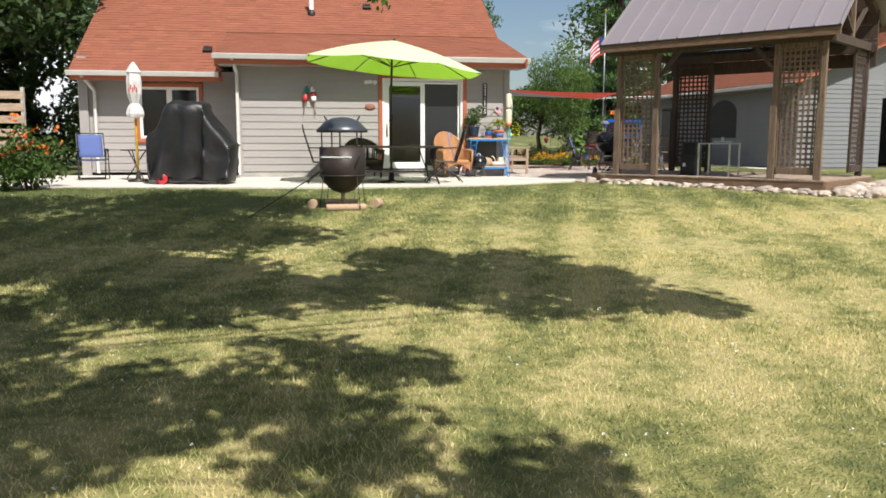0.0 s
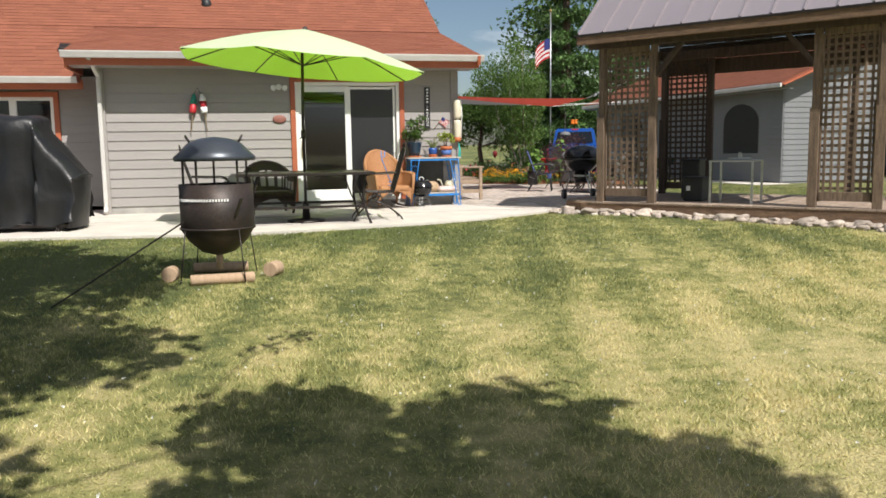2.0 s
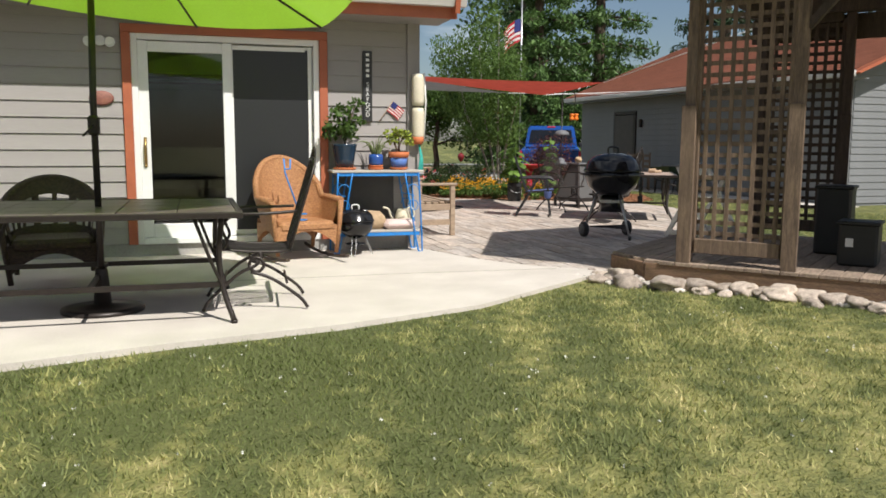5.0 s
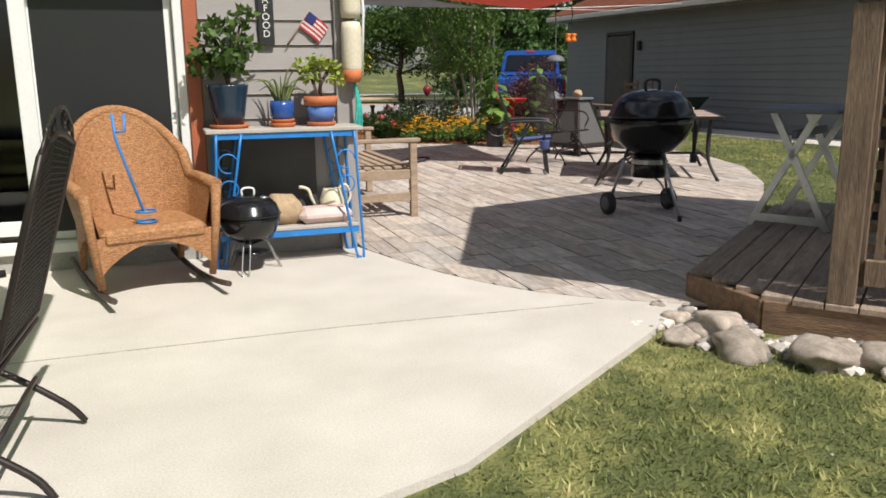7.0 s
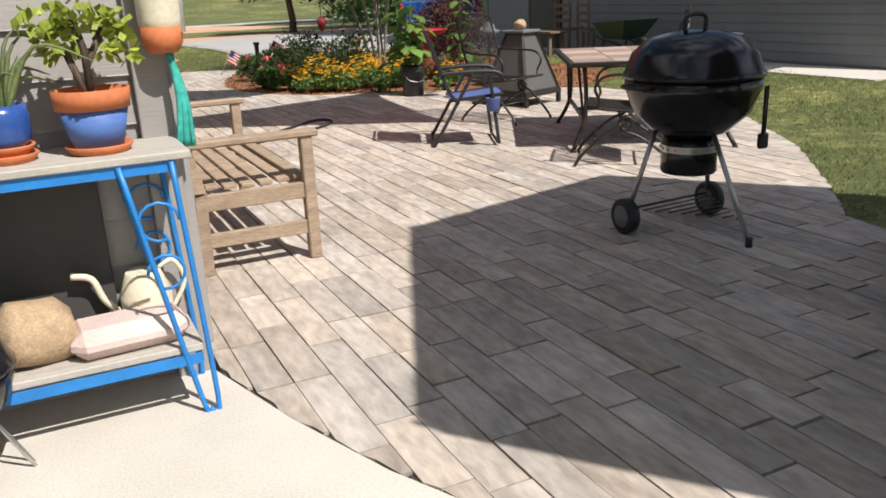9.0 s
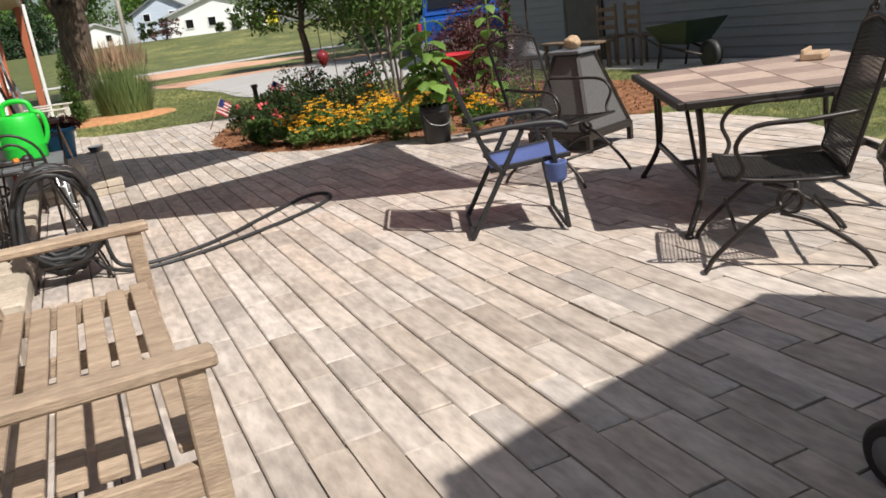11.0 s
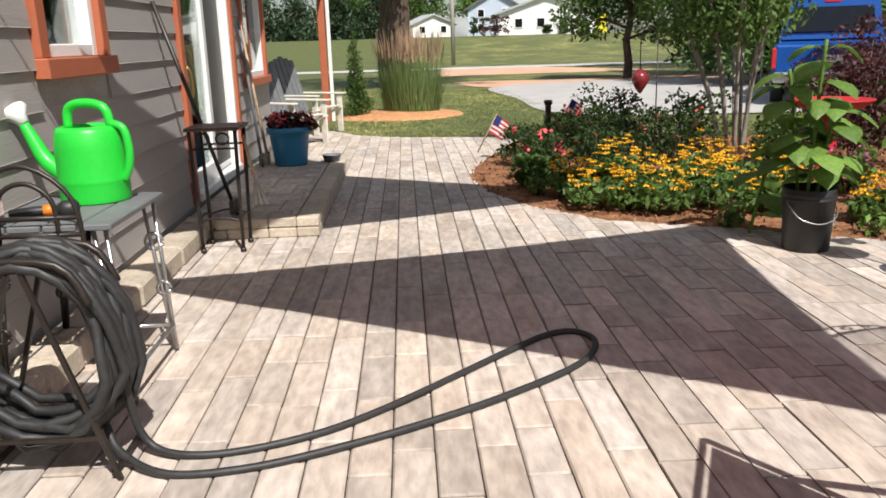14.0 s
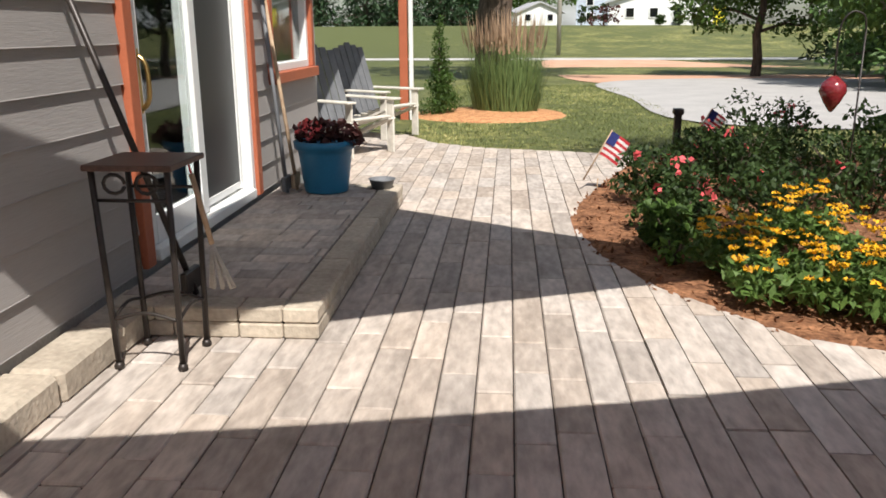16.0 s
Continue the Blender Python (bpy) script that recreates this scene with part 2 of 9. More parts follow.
def lawn_z(x, y):
    """The lawn falls away from the patio towards the garden's far end."""
    z = -0.035 - 0.43 * (1 - ease(5.0, 16.2, y)) - 0.02 * min(max(5 - y, 0), 20)
    z += 0.012 * noise.noise((x * 0.7, y * 0.7, 0)) if y < 17 else 0
    if y > 34:
        z -= 0.25 * ease(34, 60, y)
    if y > 82:
        z += 1.85 * ease(82, 106, y)
    return z


FRONT = [(-9, 16.2), (-5, 16.2), (-3.5, 16.1), (-1, 15.72), (0.5, 15.48), (1.6, 15.45), (2.43, 15.68), (3.44, 15.9), (4.52, 16.26), (5.2, 16.75), (5.8, 17.18), (6.21, 17.52)]
ARC = [(6.21, 17.52), (5.9, 17.72), (5.61, 17.99), (5.42, 18.27), (5.26, 18.59), (5.1, 19.02), (4.98, 19.43)]
PAVED = [(4.97, 19.6)] + [(x, y) for x, y in reversed(ARC)] + [(6.6, 17.3), (8.3, 18.7), (8.45, 19.6), (8.96, 20.13), (9.8, 21.1), (10.6, 22.4), (11.1, 24.0), (11.0, 25.2), (10.4, 25.9), (9.57, 26.3), (8.66, 26.89), (7.88, 27.27), (7.42, 27.9), (7.2, 28.46), (7.09, 29.2), (7.18, 29.9), (7.4, 30.6), (8.0, 32.3), (7.2, 32.6), (6.41, 32.8), (5.8, 33.2), (5.42, 33.9), (4.5, 34.4), (4.5, 31.6), (4.97, 31.5)]
BED = [(7.05, 29.2), (7.14, 29.9), (7.36, 30.6), (7.97, 32.2), (9.4, 32.4), (11.0, 31.6), (12.2, 29.8), (12.6, 27.6), (12.0, 26.2), (10.9, 25.6), (10.37, 25.86), (9.54, 26.26), (8.63, 26.85), (7.84, 27.23), (7.38, 27.86), (7.16, 28.42)]


def build_ground():
    xs = sorted(set([-400, -200, -100, -60, -40, -25, -15] + [-10 + 0.5 * i for i in range(60)] + [25, 32, 45, 60, 100, 200, 400]))
    ys = sorted(set([-400, -200, -100, -50, -25, -12] + [-6 + 0.5 * i for i in range(90)] + [42, 48, 60, 75, 82, 86, 90, 94, 98, 102, 106, 112, 150, 220, 400]))
    bm = bm_new()
    grid = [[bm.verts.new((x, y, lawn_z(x, y))) for x in xs] for y in ys]
    for j in range(len(ys) - 1):
        for i in range(len(xs) - 1):
            bm.faces.new((grid[j][i], grid[j][i + 1], grid[j + 1][i + 1], grid[j + 1][i])).smooth = True
    return struct("ground", bm, GRASS_SOIL, "mown summer lawn with dry yellow patches", "lawn")


ground = build_ground()

bm = bm_new()
slab(bm, FRONT + ARC + [(4.93, 19.6), (-1.1, 19.6), (-1.1, 20.95), (-9, 20.95)], -0.16, 0.0)
patio = struct("pavement_patio", bm, CONCRETE, "pale sunlit poured concrete patio slab", "patio")
bm = bm_new()
for p, q in (((-8.9, 17.80), (4.46, 17.77)), ((4.46, 17.77), (5.78, 17.69))):
    bar(bm, (*p, -0.001), (*q, -0.001), 0.008, 0.009)
struct("trim_control_joint", bm, material("dirt in a saw cut", (0.43, 0.395, 0.35), 0.95, scale=12), "thin dirty control joint cut in the patio", "joint")

# ---------------------------------------------------------------- house
def wedge_mesh(length, height, name, mat, along="x"):
    """One lap board: thin at the top, proud at its lower edge."""
    bm = bm_new()
    h, t = length / 2, 0.023
    sec = [(0.0, 0), (-t, 0), (-t + 0.002, 0.004), (-0.006, height), (0.0, height)]
    a = [bm.verts.new((-h, y, z)) for y, z in sec]
    b = [bm.verts.new((h, y, z)) for y, z in sec]
    n = len(sec)
    for i in range(n):
        bm.faces.new((a[i], a[(i + 1) % n], b[(i + 1) % n], b[i]))
    bm.faces.new(list(reversed(a)))
    bm.faces.new(b)
    bmesh.ops.recalc_face_normals(bm, faces=bm.faces[:])
    return mesh_of(name, bm, mat)


def lap_siding(wall, origin, turn, x0, x1, z0, z1, step, holes, mat):
    """Rows of boards on a wall, broken at its openings. holes: (x0, x1, z0, z1) along the wall."""
    cache = {}
    base = Matrix.Translation(origin) @ Matrix.Rotation(radians(turn), 4, "Z")
    z = z0
    while z < z1 - 0.02:
        runs = [(x0, x1)]
        for a, b, c, d in holes:
            if z + step * 0.6 > c and z + step * 0.4 < d:
                runs = [r for s, e in runs for r in ((s, min(e, a)), (max(s, b), e)) if r[1] - r[0] > 0.03]
        for s, e in runs:
            cuts = [s, e] if e - s < 4.2 else [s, s + (e - s) * random.uniform(0.4, 0.6), e]
            for p, q in zip(cuts, cuts[1:]):
                key = round(q - p, 2)
                if key not in cache:
                    cache[key] = wedge_mesh(key - 0.002, step + 0.012, "siding_board", mat)
                piece("siding_board", cache[key], wall, base @ Matrix.Translation(((p + q) / 2, 0, z)))
        z += step


def holed_wall(bm, x0, x1, z0, z1, thick, holes, m):
    """A wall with openings through it, along x from x0 to x1, its face at y = 0 and its back at y = thick."""
    xs = sorted({x0, x1, *[h[0] for h in holes], *[h[1] for h in holes]})
    zs = sorted({z0, z1, *[h[2] for h in holes], *[h[3] for h in holes]})
    for a, b in zip(xs, xs[1:]):
        for c, d in zip(zs, zs[1:]):
            x, z = (a + b) / 2, (c + d) / 2
            if not any(h[0] < x < h[1] and h[2] < z < h[3] for h in holes):
                vs = box(bm, (x, thick / 2, z), (b - a, thick, d - c))
                bmesh.ops.transform(bm, matrix=m, verts=vs)
    bmesh.ops.remove_doubles(bm, verts=bm.verts[:], dist=0.0005)


FOUND = material("grey foundation", (0.40, 0.385, 0.36), 0.9, scale=4, bump=0.3, fine=0.1)
WB = Matrix.Translation((0, 19.57, 0))
WL = Matrix.Translation((0, 20.9, 0))
WS = Matrix.Translation((4.92, 0, 0)) @ Matrix.Rotation(radians(90), 4, "Z")
DOOR1 = (2.03, 3.88, 0.12, 2.21)
WIN_L = (-3.5, -2.15, 0.85, 2.04)
WIN_S = (25.4, 26.05, 1.24, 2.3)
DOOR2 = (27.62, 29.3, 0.16, 2.12)
WIN_P = (29.85, 31.0, 0.95, 2.1)

bm = bm_new()
holed_wall(bm, -1.17, 4.72, -0.1, 2.62, 0.2, [DOOR1], WB)
wall_b = struct("wall_south", bm, FOUND, "back house wall clad in warm grey lap siding", "wall")
lap_siding(wall_b, (0, 19.57, 0), 0, -1.08, 4.83, 0.13, 2.56, 0.157, [(1.94, 3.97, 0, 2.31)], SIDING)
bm = bm_new()
holed_wall(bm, -4.6, -1.17, -0.1, 2.4, 0.2, [WIN_L], WL)
wall_l = struct("wall_recess", bm, FOUND, "recessed back wall clad in warm grey siding", "wall")
lap_siding(wall_l, (0, 20.9, 0), 0, -4.55, -1.2, 0.13, 2.3, 0.157, [(-3.6, -2.05, 0.76, 2.14)], SIDING)
bm = bm_new()
holed_wall(bm, 19.57, 31.3, -0.1, 2.75, 0.2, [WIN_S, DOOR2, WIN_P], WS)
v = [bm.verts.new(p) for p in [(4.9, 19.6, 2.7), (4.9, 29.4, 2.7), (4.9, 24.6, 4.9), (4.9, 22.1, 3.36)]]
bm.faces.new(v)
wall_s = struct("wall_east", bm, FOUND, "side house wall clad in grey lap siding", "wall")
lap_siding(wall_s, (4.92, 0, 0), 90, 19.66, 31.22, 0.16, 2.75, 0.172, [(25.3, 26.15, 1.1, 2.42), (27.52, 29.42, 0, 2.24), (29.77, 31.08, 0.87, 2.18)], SIDING)
for i in range(12):
    z = 2.752 + 0.172 * i
    y0 = 19.8 + (z + 0.27 - 2.85) * 3.83 if z < 3.1 else 22.1 + (z + 0.27 - 3.45) * 1.6
    y1 = 24.6 + (4.85 - z - 0.2) * 1.94
    if y1 - y0 > 0.3:
        piece("siding_board", wedge_mesh(y1 - y0, 0.184, "siding_board", SIDING), wall_s, Matrix.Translation((4.92, (y0 + y1) / 2, z)) @ Matrix.Rotation(radians(90), 4, "Z"))
bm = bm_new()
box(bm, (-1.07, 20.27, 1.2), (0.2, 1.24, 2.6))
box(bm, (-4.7, 26, 1.3), (0.2, 10.4, 2.8))
box(bm, (0.1, 31.2, 1.3), (9.6, 0.2, 2.8))
struct("wall_closing", bm, SIDING, "plain grey walls that close the house", "wall")
bm = bm_new()
box(bm, (0, 26, 0.03), (9.4, 10.2, 0.08))
box(bm, (1.9, 20.3, 0.05), (5.8, 1.2, 0.08))
struct("floor_house", bm, material("dim wooden floor", (0.16, 0.10, 0.06), 0.5, stretch=(6, 1, 1)), "dim wooden floor indoors", "floor")
bm = bm_new()
box(bm, (0.1, 26, 2.6), (9.4, 10.2, 0.06))
struct("ceiling", bm, material("indoor ceiling", (0.35, 0.34, 0.32), 0.9), "pale indoor ceiling", "ceiling")

# corner boards and terracotta trim
bm = bm_new()
box(bm, (4.885, 19.545, 1.245), (0.11, 0.05, 2.51), bevel=0.004)
box(bm, (4.945, 19.6, 1.3), (0.05, 0.13, 2.4), bevel=0.004)
struct("trim_corner", bm, SIDING, "grey corner board of the house", "trim")
bm = bm_new()
box(bm, (-1.13, 19.545, 1.245), (0.1, 0.05, 2.51), bevel=0.004)
struct("trim_corner_recess", bm, SIDING, "grey corner board at the recess", "trim")


def casing(name, x0, x1, z0, z1, w, m, sill, label):
    """Boards round an opening, as a frame with four butted pieces."""
    bm = bm_new()
    for c, s in [((x0 - w / 2, -0.02, (z0 + z1) / 2), (w, 0.05, z1 - z0)), ((x1 + w / 2, -0.02, (z0 + z1) / 2), (w, 0.05, z1 - z0)),
                 (((x0 + x1) / 2, -0.022, z1 + w / 2), (x1 - x0 + 2 * w, 0.055, w))]:
        box(bm, c, s, bevel=0.004)
    if sill:
        box(bm, ((x0 + x1) / 2, -0.03, z0 - w / 2), (x1 - x0 + 2.4 * w, 0.09, w), bevel=0.006)
    ob = struct(name, bm, TERRACOTTA, label, "trim")
    ob.matrix_world = m
    return ob


casing("trim_door_1", *DOOR1, 0.085, WB, False, "terracotta painted casing of the patio door")
casing("trim_window_1", *WIN_L, 0.09, WL, True, "terracotta painted window casing")
casing("trim_window_2", *WIN_S, 0.09, WS, True, "terracotta painted window casing with sill")
casing("trim_door_2", *DOOR2, 0.09, WS, False, "terracotta painted casing of the side door")
casing("trim_window_3", *WIN_P, 0.08, WS, True, "dark casing of the porch window")

SCREEN = material("dark insect screen", (0.02, 0.021, 0.023), 0.4, scale=200, fine=0.1)
BRASS = material("brass", (0.62, 0.42, 0.16), 0.3, 1.0, fine=0.05)


def sliding_door(name, x0, x1, z0, z1, m, screen_right):
    """A white sliding glass door: outer frame, a glazed leaf, a screened leaf and a handle."""
    root = thing(name, m, "white framed sliding glass patio door, closed, with a dark insect screen", "door", "", "structure")
    bm = bm_new()
    w, cz = 0.06, (z0 + z1) / 2
    for c, s in [((x0 + w / 2, 0.05, cz), (w, 0.14, z1 - z0)), ((x1 - w / 2, 0.05, cz), (w, 0.14, z1 - z0)), (((x0 + x1) / 2, 0.05, z1 - w / 2), (x1 - x0 - 2 * w, 0.14, w)), (((x0 + x1) / 2, 0.04, z0 + 0.03), (x1 - x0 - 2 * w, 0.17, 0.06))]:
        box(bm, c, s, bevel=0.005)
    part("door_frame", bm, WHITE, root)
    mid = (x0 + x1) / 2
    for k, (a, b, y) in enumerate([(x0 + w, mid + 0.04, 0.03), (mid - 0.04, x1 - w, 0.085)]):
        st = 0.095
        bm = bm_new()
        box(bm, (a + st / 2, y, cz), (st, 0.045, z1 - z0 - 0.13), bevel=0.005)
        box(bm, (b - st / 2, y, cz), (st, 0.045, z1 - z0 - 0.13), bevel=0.005)
        box(bm, ((a + b) / 2, y, z1 - w - 0.06), (b - a - 2 * st, 0.045, 0.1), bevel=0.005)
        box(bm, ((a + b) / 2, y, z0 + 0.13), (b - a - 2 * st, 0.045, 0.14), bevel=0.005)
        leaf = part("door_leaf", bm, WHITE, root)
        bm = bm_new()
        box(bm, ((a + b) / 2, y + 0.005, cz + 0.02), (b - a - 2 * st + 0.02, 0.008, z1 - z0 - 0.3))
        g = part("glass_pane", bm, GLASS, leaf)
        g.visible_shadow = False
        if (k == 1) == screen_right:
            bm = bm_new()
            fx = 0.04
            yy = y - 0.033
            box(bm, (a + 0.07, yy, cz), (fx, 0.02, z1 - z0 - 0.14))
            box(bm, (b - 0.03, yy, cz), (fx, 0.02, z1 - z0 - 0.14))
            box(bm, ((a + b) / 2, yy, z1 - 0.1), (b - a - 0.16, 0.02, fx))
            box(bm, ((a + b) / 2, yy, z0 + 0.1), (b - a - 0.16, 0.02, fx))
            sf = part("screen_frame", bm, WHITE, root)
            bm = bm_new()
            box(bm, ((a + b) / 2 + 0.02, yy, cz), (b - a - 0.12, 0.004, z1 - z0 - 0.2))
            part("insect_screen", bm, SCREEN, sf, "dark insect screen")
        elif k == 0:
            bm = bm_new()
            tube(bm, smooth_pts([(a + 0.045, y - 0.03, cz - 0.25), (a + 0.045, y - 0.07, cz - 0.2), (a + 0.045, y - 0.07, cz - 0.05), (a + 0.045, y - 0.03, cz)], 4), 0.012)
            box(bm, (a + 0.045, y - 0.028, cz - 0.12), (0.03, 0.01, 0.3), bevel=0.003)
            part("door_handle", bm, BRASS, leaf, "brass pull handle")
    return root


sliding_door("door_1", *DOOR1, WB, True)
sliding_door("door_2", *DOOR2, WS, True)


def house_window(name, x0, x1, z0, z1, m, leaves, label):
    root = thing(name, m, label, "window", "", "structure")
    n = leaves
    for k in range(n):
        a, b = x0 + (x1 - x0) * k / n, x0 + (x1 - x0) * (k + 1) / n
        bm = bm_new()
        w, cz = 0.06, (z0 + z1) / 2
        for c, s in [((a + w / 2, 0.04, cz), (w, 0.1, z1 - z0)), ((b - w / 2, 0.04, cz), (w, 0.1, z1 - z0)), (((a + b) / 2, 0.04, z1 - w / 2), (b - a - 2 * w, 0.1, w)), (((a + b) / 2, 0.04, z0 + w / 2), (b - a - 2 * w, 0.1, w))]:
            box(bm, c, s, bevel=0.005)
        fr = part("window_frame", bm, WHITE, root)
        bm = bm_new()
        box(bm, ((a + b) / 2, 0.05, cz), (b - a - 2 * w + 0.01, 0.006, z1 - z0 - 2 * w + 0.01))
        g = part("pane", bm, GLASS, fr)
        g.visible_shadow = False


house_window("window_1", *WIN_L, WL, 2, "white framed double casement window")
house_window("window_2", *WIN_S, WS, 1, "small white framed window in terracotta casing")
house_window("window_3", *WIN_P, WS, 1, "white framed window beside the porch")

# roof: a steep main slope and a shallower one over the bay
EAVE_TAN = material("tan soffit", (0.46, 0.37, 0.26), 0.7, dark=(0.40, 0.32, 0.22), stretch=(1, 6, 1), scale=4)
GUTTER = material("pale grey gutter", (0.62, 0.60, 0.57), 0.45, dark=(0.55, 0.53, 0.5), fine=0.04)


def roof_plate(bm, pts, t=0.1):
    """A plate of even thickness on the corner points, the thickness going down."""
    up = [bm.verts.new(p) for p in pts]
    dn = [bm.verts.new(Vector(p) - Vector((0, 0, t))) for p in pts]
    n = len(pts)
    bm.faces.new(up)
    bm.faces.new(list(reversed(dn)))
    for i in range(n):
        bm.faces.new((dn[i], dn[(i + 1) % n], up[(i + 1) % n], up[i]))
    bmesh.ops.recalc_face_normals(bm, faces=bm.faces[:])


def shingles(parent, x0, x1, a, b, mat, course=0.14):
    """Courses of shingle tabs from the eave a=(y, z) to b=(y, z); joined, far from the path."""
    bm = bm_new()
    d = Vector((0, b[0] - a[0], b[1] - a[1]))
    n = int(d.length / course)
    nrm = Vector((0, -d.z, d.y)).normalized()
    for i in range(n):
        p = Vector((0, *a)) + d * (i / n)
        q = Vector((0, *a)) + d * ((i + 1) / n)
        x = x0 - random.uniform(0, 0.25)
        while x < x1:
            w = random.uniform(0.24, 0.34)
            s, e = max(x, x0), min(x + w - 0.006, x1)
            if e - s > 0.02:
                lift = nrm * random.uniform(0.005, 0.009)
                o = [Vector((s, 0, 0)) + p, Vector((e, 0, 0)) + p, Vector((e, 0, 0)) + q, Vector((s, 0, 0)) + q]
                up = [bm.verts.new(o[0] + lift), bm.verts.new(o[1] + lift), bm.verts.new(o[2] + nrm * 0.002), bm.verts.new(o[3] + nrm * 0.002)]
                dn = [bm.verts.new(o[0]), bm.verts.new(o[1])]
                bm.faces.new(up)
                bm.faces.new((dn[0], dn[1], up[1], up[0]))
            x += w
    ob = part("shingles", bm, mat, parent)
    return tagged(ob, kind="stuff")


SHINGLES = material("red brown shingle tabs", (0.245, 0.092, 0.056), 0.9, dark=(0.205, 0.076, 0.047), scale=1.0, amount=1.2, bump=0.5, bump_scale=60, fine=0.2, spec=0.15, island=0.07)
bm = bm_new()
roof_plate(bm, [(-1.56, 18.98, 2.64), (5.25, 18.98, 2.64), (5.25, 22.08, 3.45), (-1.56, 22.08, 3.45)])
roof_plate(bm, [(-4.85, 20.3, 2.35), (-1.58, 20.3, 2.35), (-1.58, 22.08, 3.455), (-4.85, 22.08, 3.455)])
roof_plate(bm, [(-4.85, 22.09, 3.46), (5.25, 22.09, 3.46), (5.25, 24.6, 5.02), (-4.85, 24.6, 5.02)])
roof_plate(bm, [(-4.85, 24.61, 5.02), (5.25, 24.61, 5.02), (5.25, 29.5, 2.5), (-4.85, 29.5, 2.5)])
v = [bm.verts.new(p) for p in [(-4.8, 20.4, 2.3), (-4.8, 29.4, 2.3), (-4.8, 24.6, 4.95)]]
bm.faces.new(v)
roof = struct("roof", bm, SHINGLE, "red-brown shingle house roof with a shallow back slope", "roof")
shingles(roof, -1.56, 5.25, (18.98, 2.64), (22.08, 3.45), SHINGLES)
shingles(roof, -4.85, -1.58, (20.3, 2.35), (22.08, 3.455), SHINGLES)
shingles(roof, -4.85, 5.25, (22.08, 3.46), (24.6, 5.02), SHINGLES)
bm = bm_new()
box(bm, (1.83, 19.05, 2.52), (6.8, 0.04, 0.2))
box(bm, (5.2, 20.5, 2.95), (0.05, 3.3, 0.16), Matrix.Rotation(math.atan(0.26), 4, "X"))
box(bm, (-3.2, 20.38, 2.22), (3.3, 0.04, 0.16))
box(bm, (-1.55, 19.7, 2.5), (0.04, 1.3, 0.26))
struct("trim_fascia", bm, TERRACOTTA, "terracotta painted fascia boards", "trim")
bm = bm_new()
box(bm, (1.83, 19.32, 2.43), (6.7, 0.5, 0.02))
struct("trim_soffit", bm, SIDING, "grey soffit boards", "trim")


def gutter(name, x0, x1, y, z, lab):
    bm = bm_new()
    sec = [(0.06, 0.02), (0.06, -0.09), (-0.03, -0.09), (-0.065, 0.0), (-0.065, 0.015), (-0.055, 0.015), (-0.055, 0.0), (-0.02, -0.08), (0.05, -0.08), (0.05, 0.02)]
    a = [bm.verts.new((x0, y + p, z + q)) for p, q in sec]
    b = [bm.verts.new((x1, y + p, z + q)) for p, q in sec]
    n = len(sec)
    for i in range(n):
        bm.faces.new((a[i], a[(i + 1) % n], b[(i + 1) % n], b[i]))
    for e in (a, b):
        bm.faces.new((e[0], e[1], e[8], e[9]))
        bm.faces.new((e[1], e[2], e[7], e[8]))
        bm.faces.new((e[2], e[3], e[6], e[7]))
    bmesh.ops.recalc_face_normals(bm, faces=bm.faces[:])
    return tagged(part(name, bm, GUTTER), lab, "gutter", "", "structure")


gutter("trim_gutter_1", -1.6, 5.3, 18.97, 2.62, "pale metal gutter along the bay eave")
gutter("trim_gutter_2", -4.9, -1.62, 20.28, 2.33, "pale metal gutter along the recessed eave")


def downspout(name, pts, lab):
    bm = bm_new()
    for p, q in zip(pts, pts[1:]):
        bar(bm, p, q, 0.09, 0.065, up=(1, 0, 0), bevel=0.01)
    return tagged(part(name, bm, GUTTER), lab, "downspout", "", "structure")


downspout("trim_downspout_1", [(-1.2, 19.02, 2.55), (-1.15, 19.48, 2.3), (-1.15, 19.48, 0.12), (-1.15, 19.38, 0.03)], "pale metal downspout at the house corner")
downspout("trim_downspout_2", [(-4.6, 20.36, 2.25), (-4.45, 20.82, 1.95), (-4.45, 20.82, 0.05)], "pale metal downspout on the recessed wall")


def roof_pipe():
    root = thing("vent_pipe", Matrix.Translation((0.48, 23.1, 4.08)), "white plumbing vent pipe with black roof boot", "vent pipe")
    bm = bm_new()
    lathe(bm, [(0.055, -0.1), (0.055, 0.75), (0.045, 0.752), (0.045, 0.6)], seg=16, cap=False)
    part("pipe", bm, WHITE, root)
    bm = bm_new()
    lathe(bm, [(0.12, -0.12), (0.1, 0.05), (0.07, 0.12)], seg=16)
    part("roof_boot", bm, BLACKPLASTIC, root)


roof_pipe()
for px, py in ((1.95, 23.5), (-1.95, 21.2)):
    pz = 3.46 + 0.62 * (py - 22.08) if py > 22.08 else 2.35 + 0.62 * (py - 20.3)
    bm = bm_new()
    box(bm, (0, 0, 0.04), (0.2, 0.2, 0.09), bevel=0.015)
    box(bm, (0, -0.1, 0.03), (0.22, 0.03, 0.07))
    ob = tagged(part("roof_vent", bm, IRON), "small dark box vent on the shingle roof", "vent", "roof vents")
    ob.matrix_world = Matrix.Translation((px, py, pz)) @ Matrix.Rotation(math.atan(0.62), 4, "X")


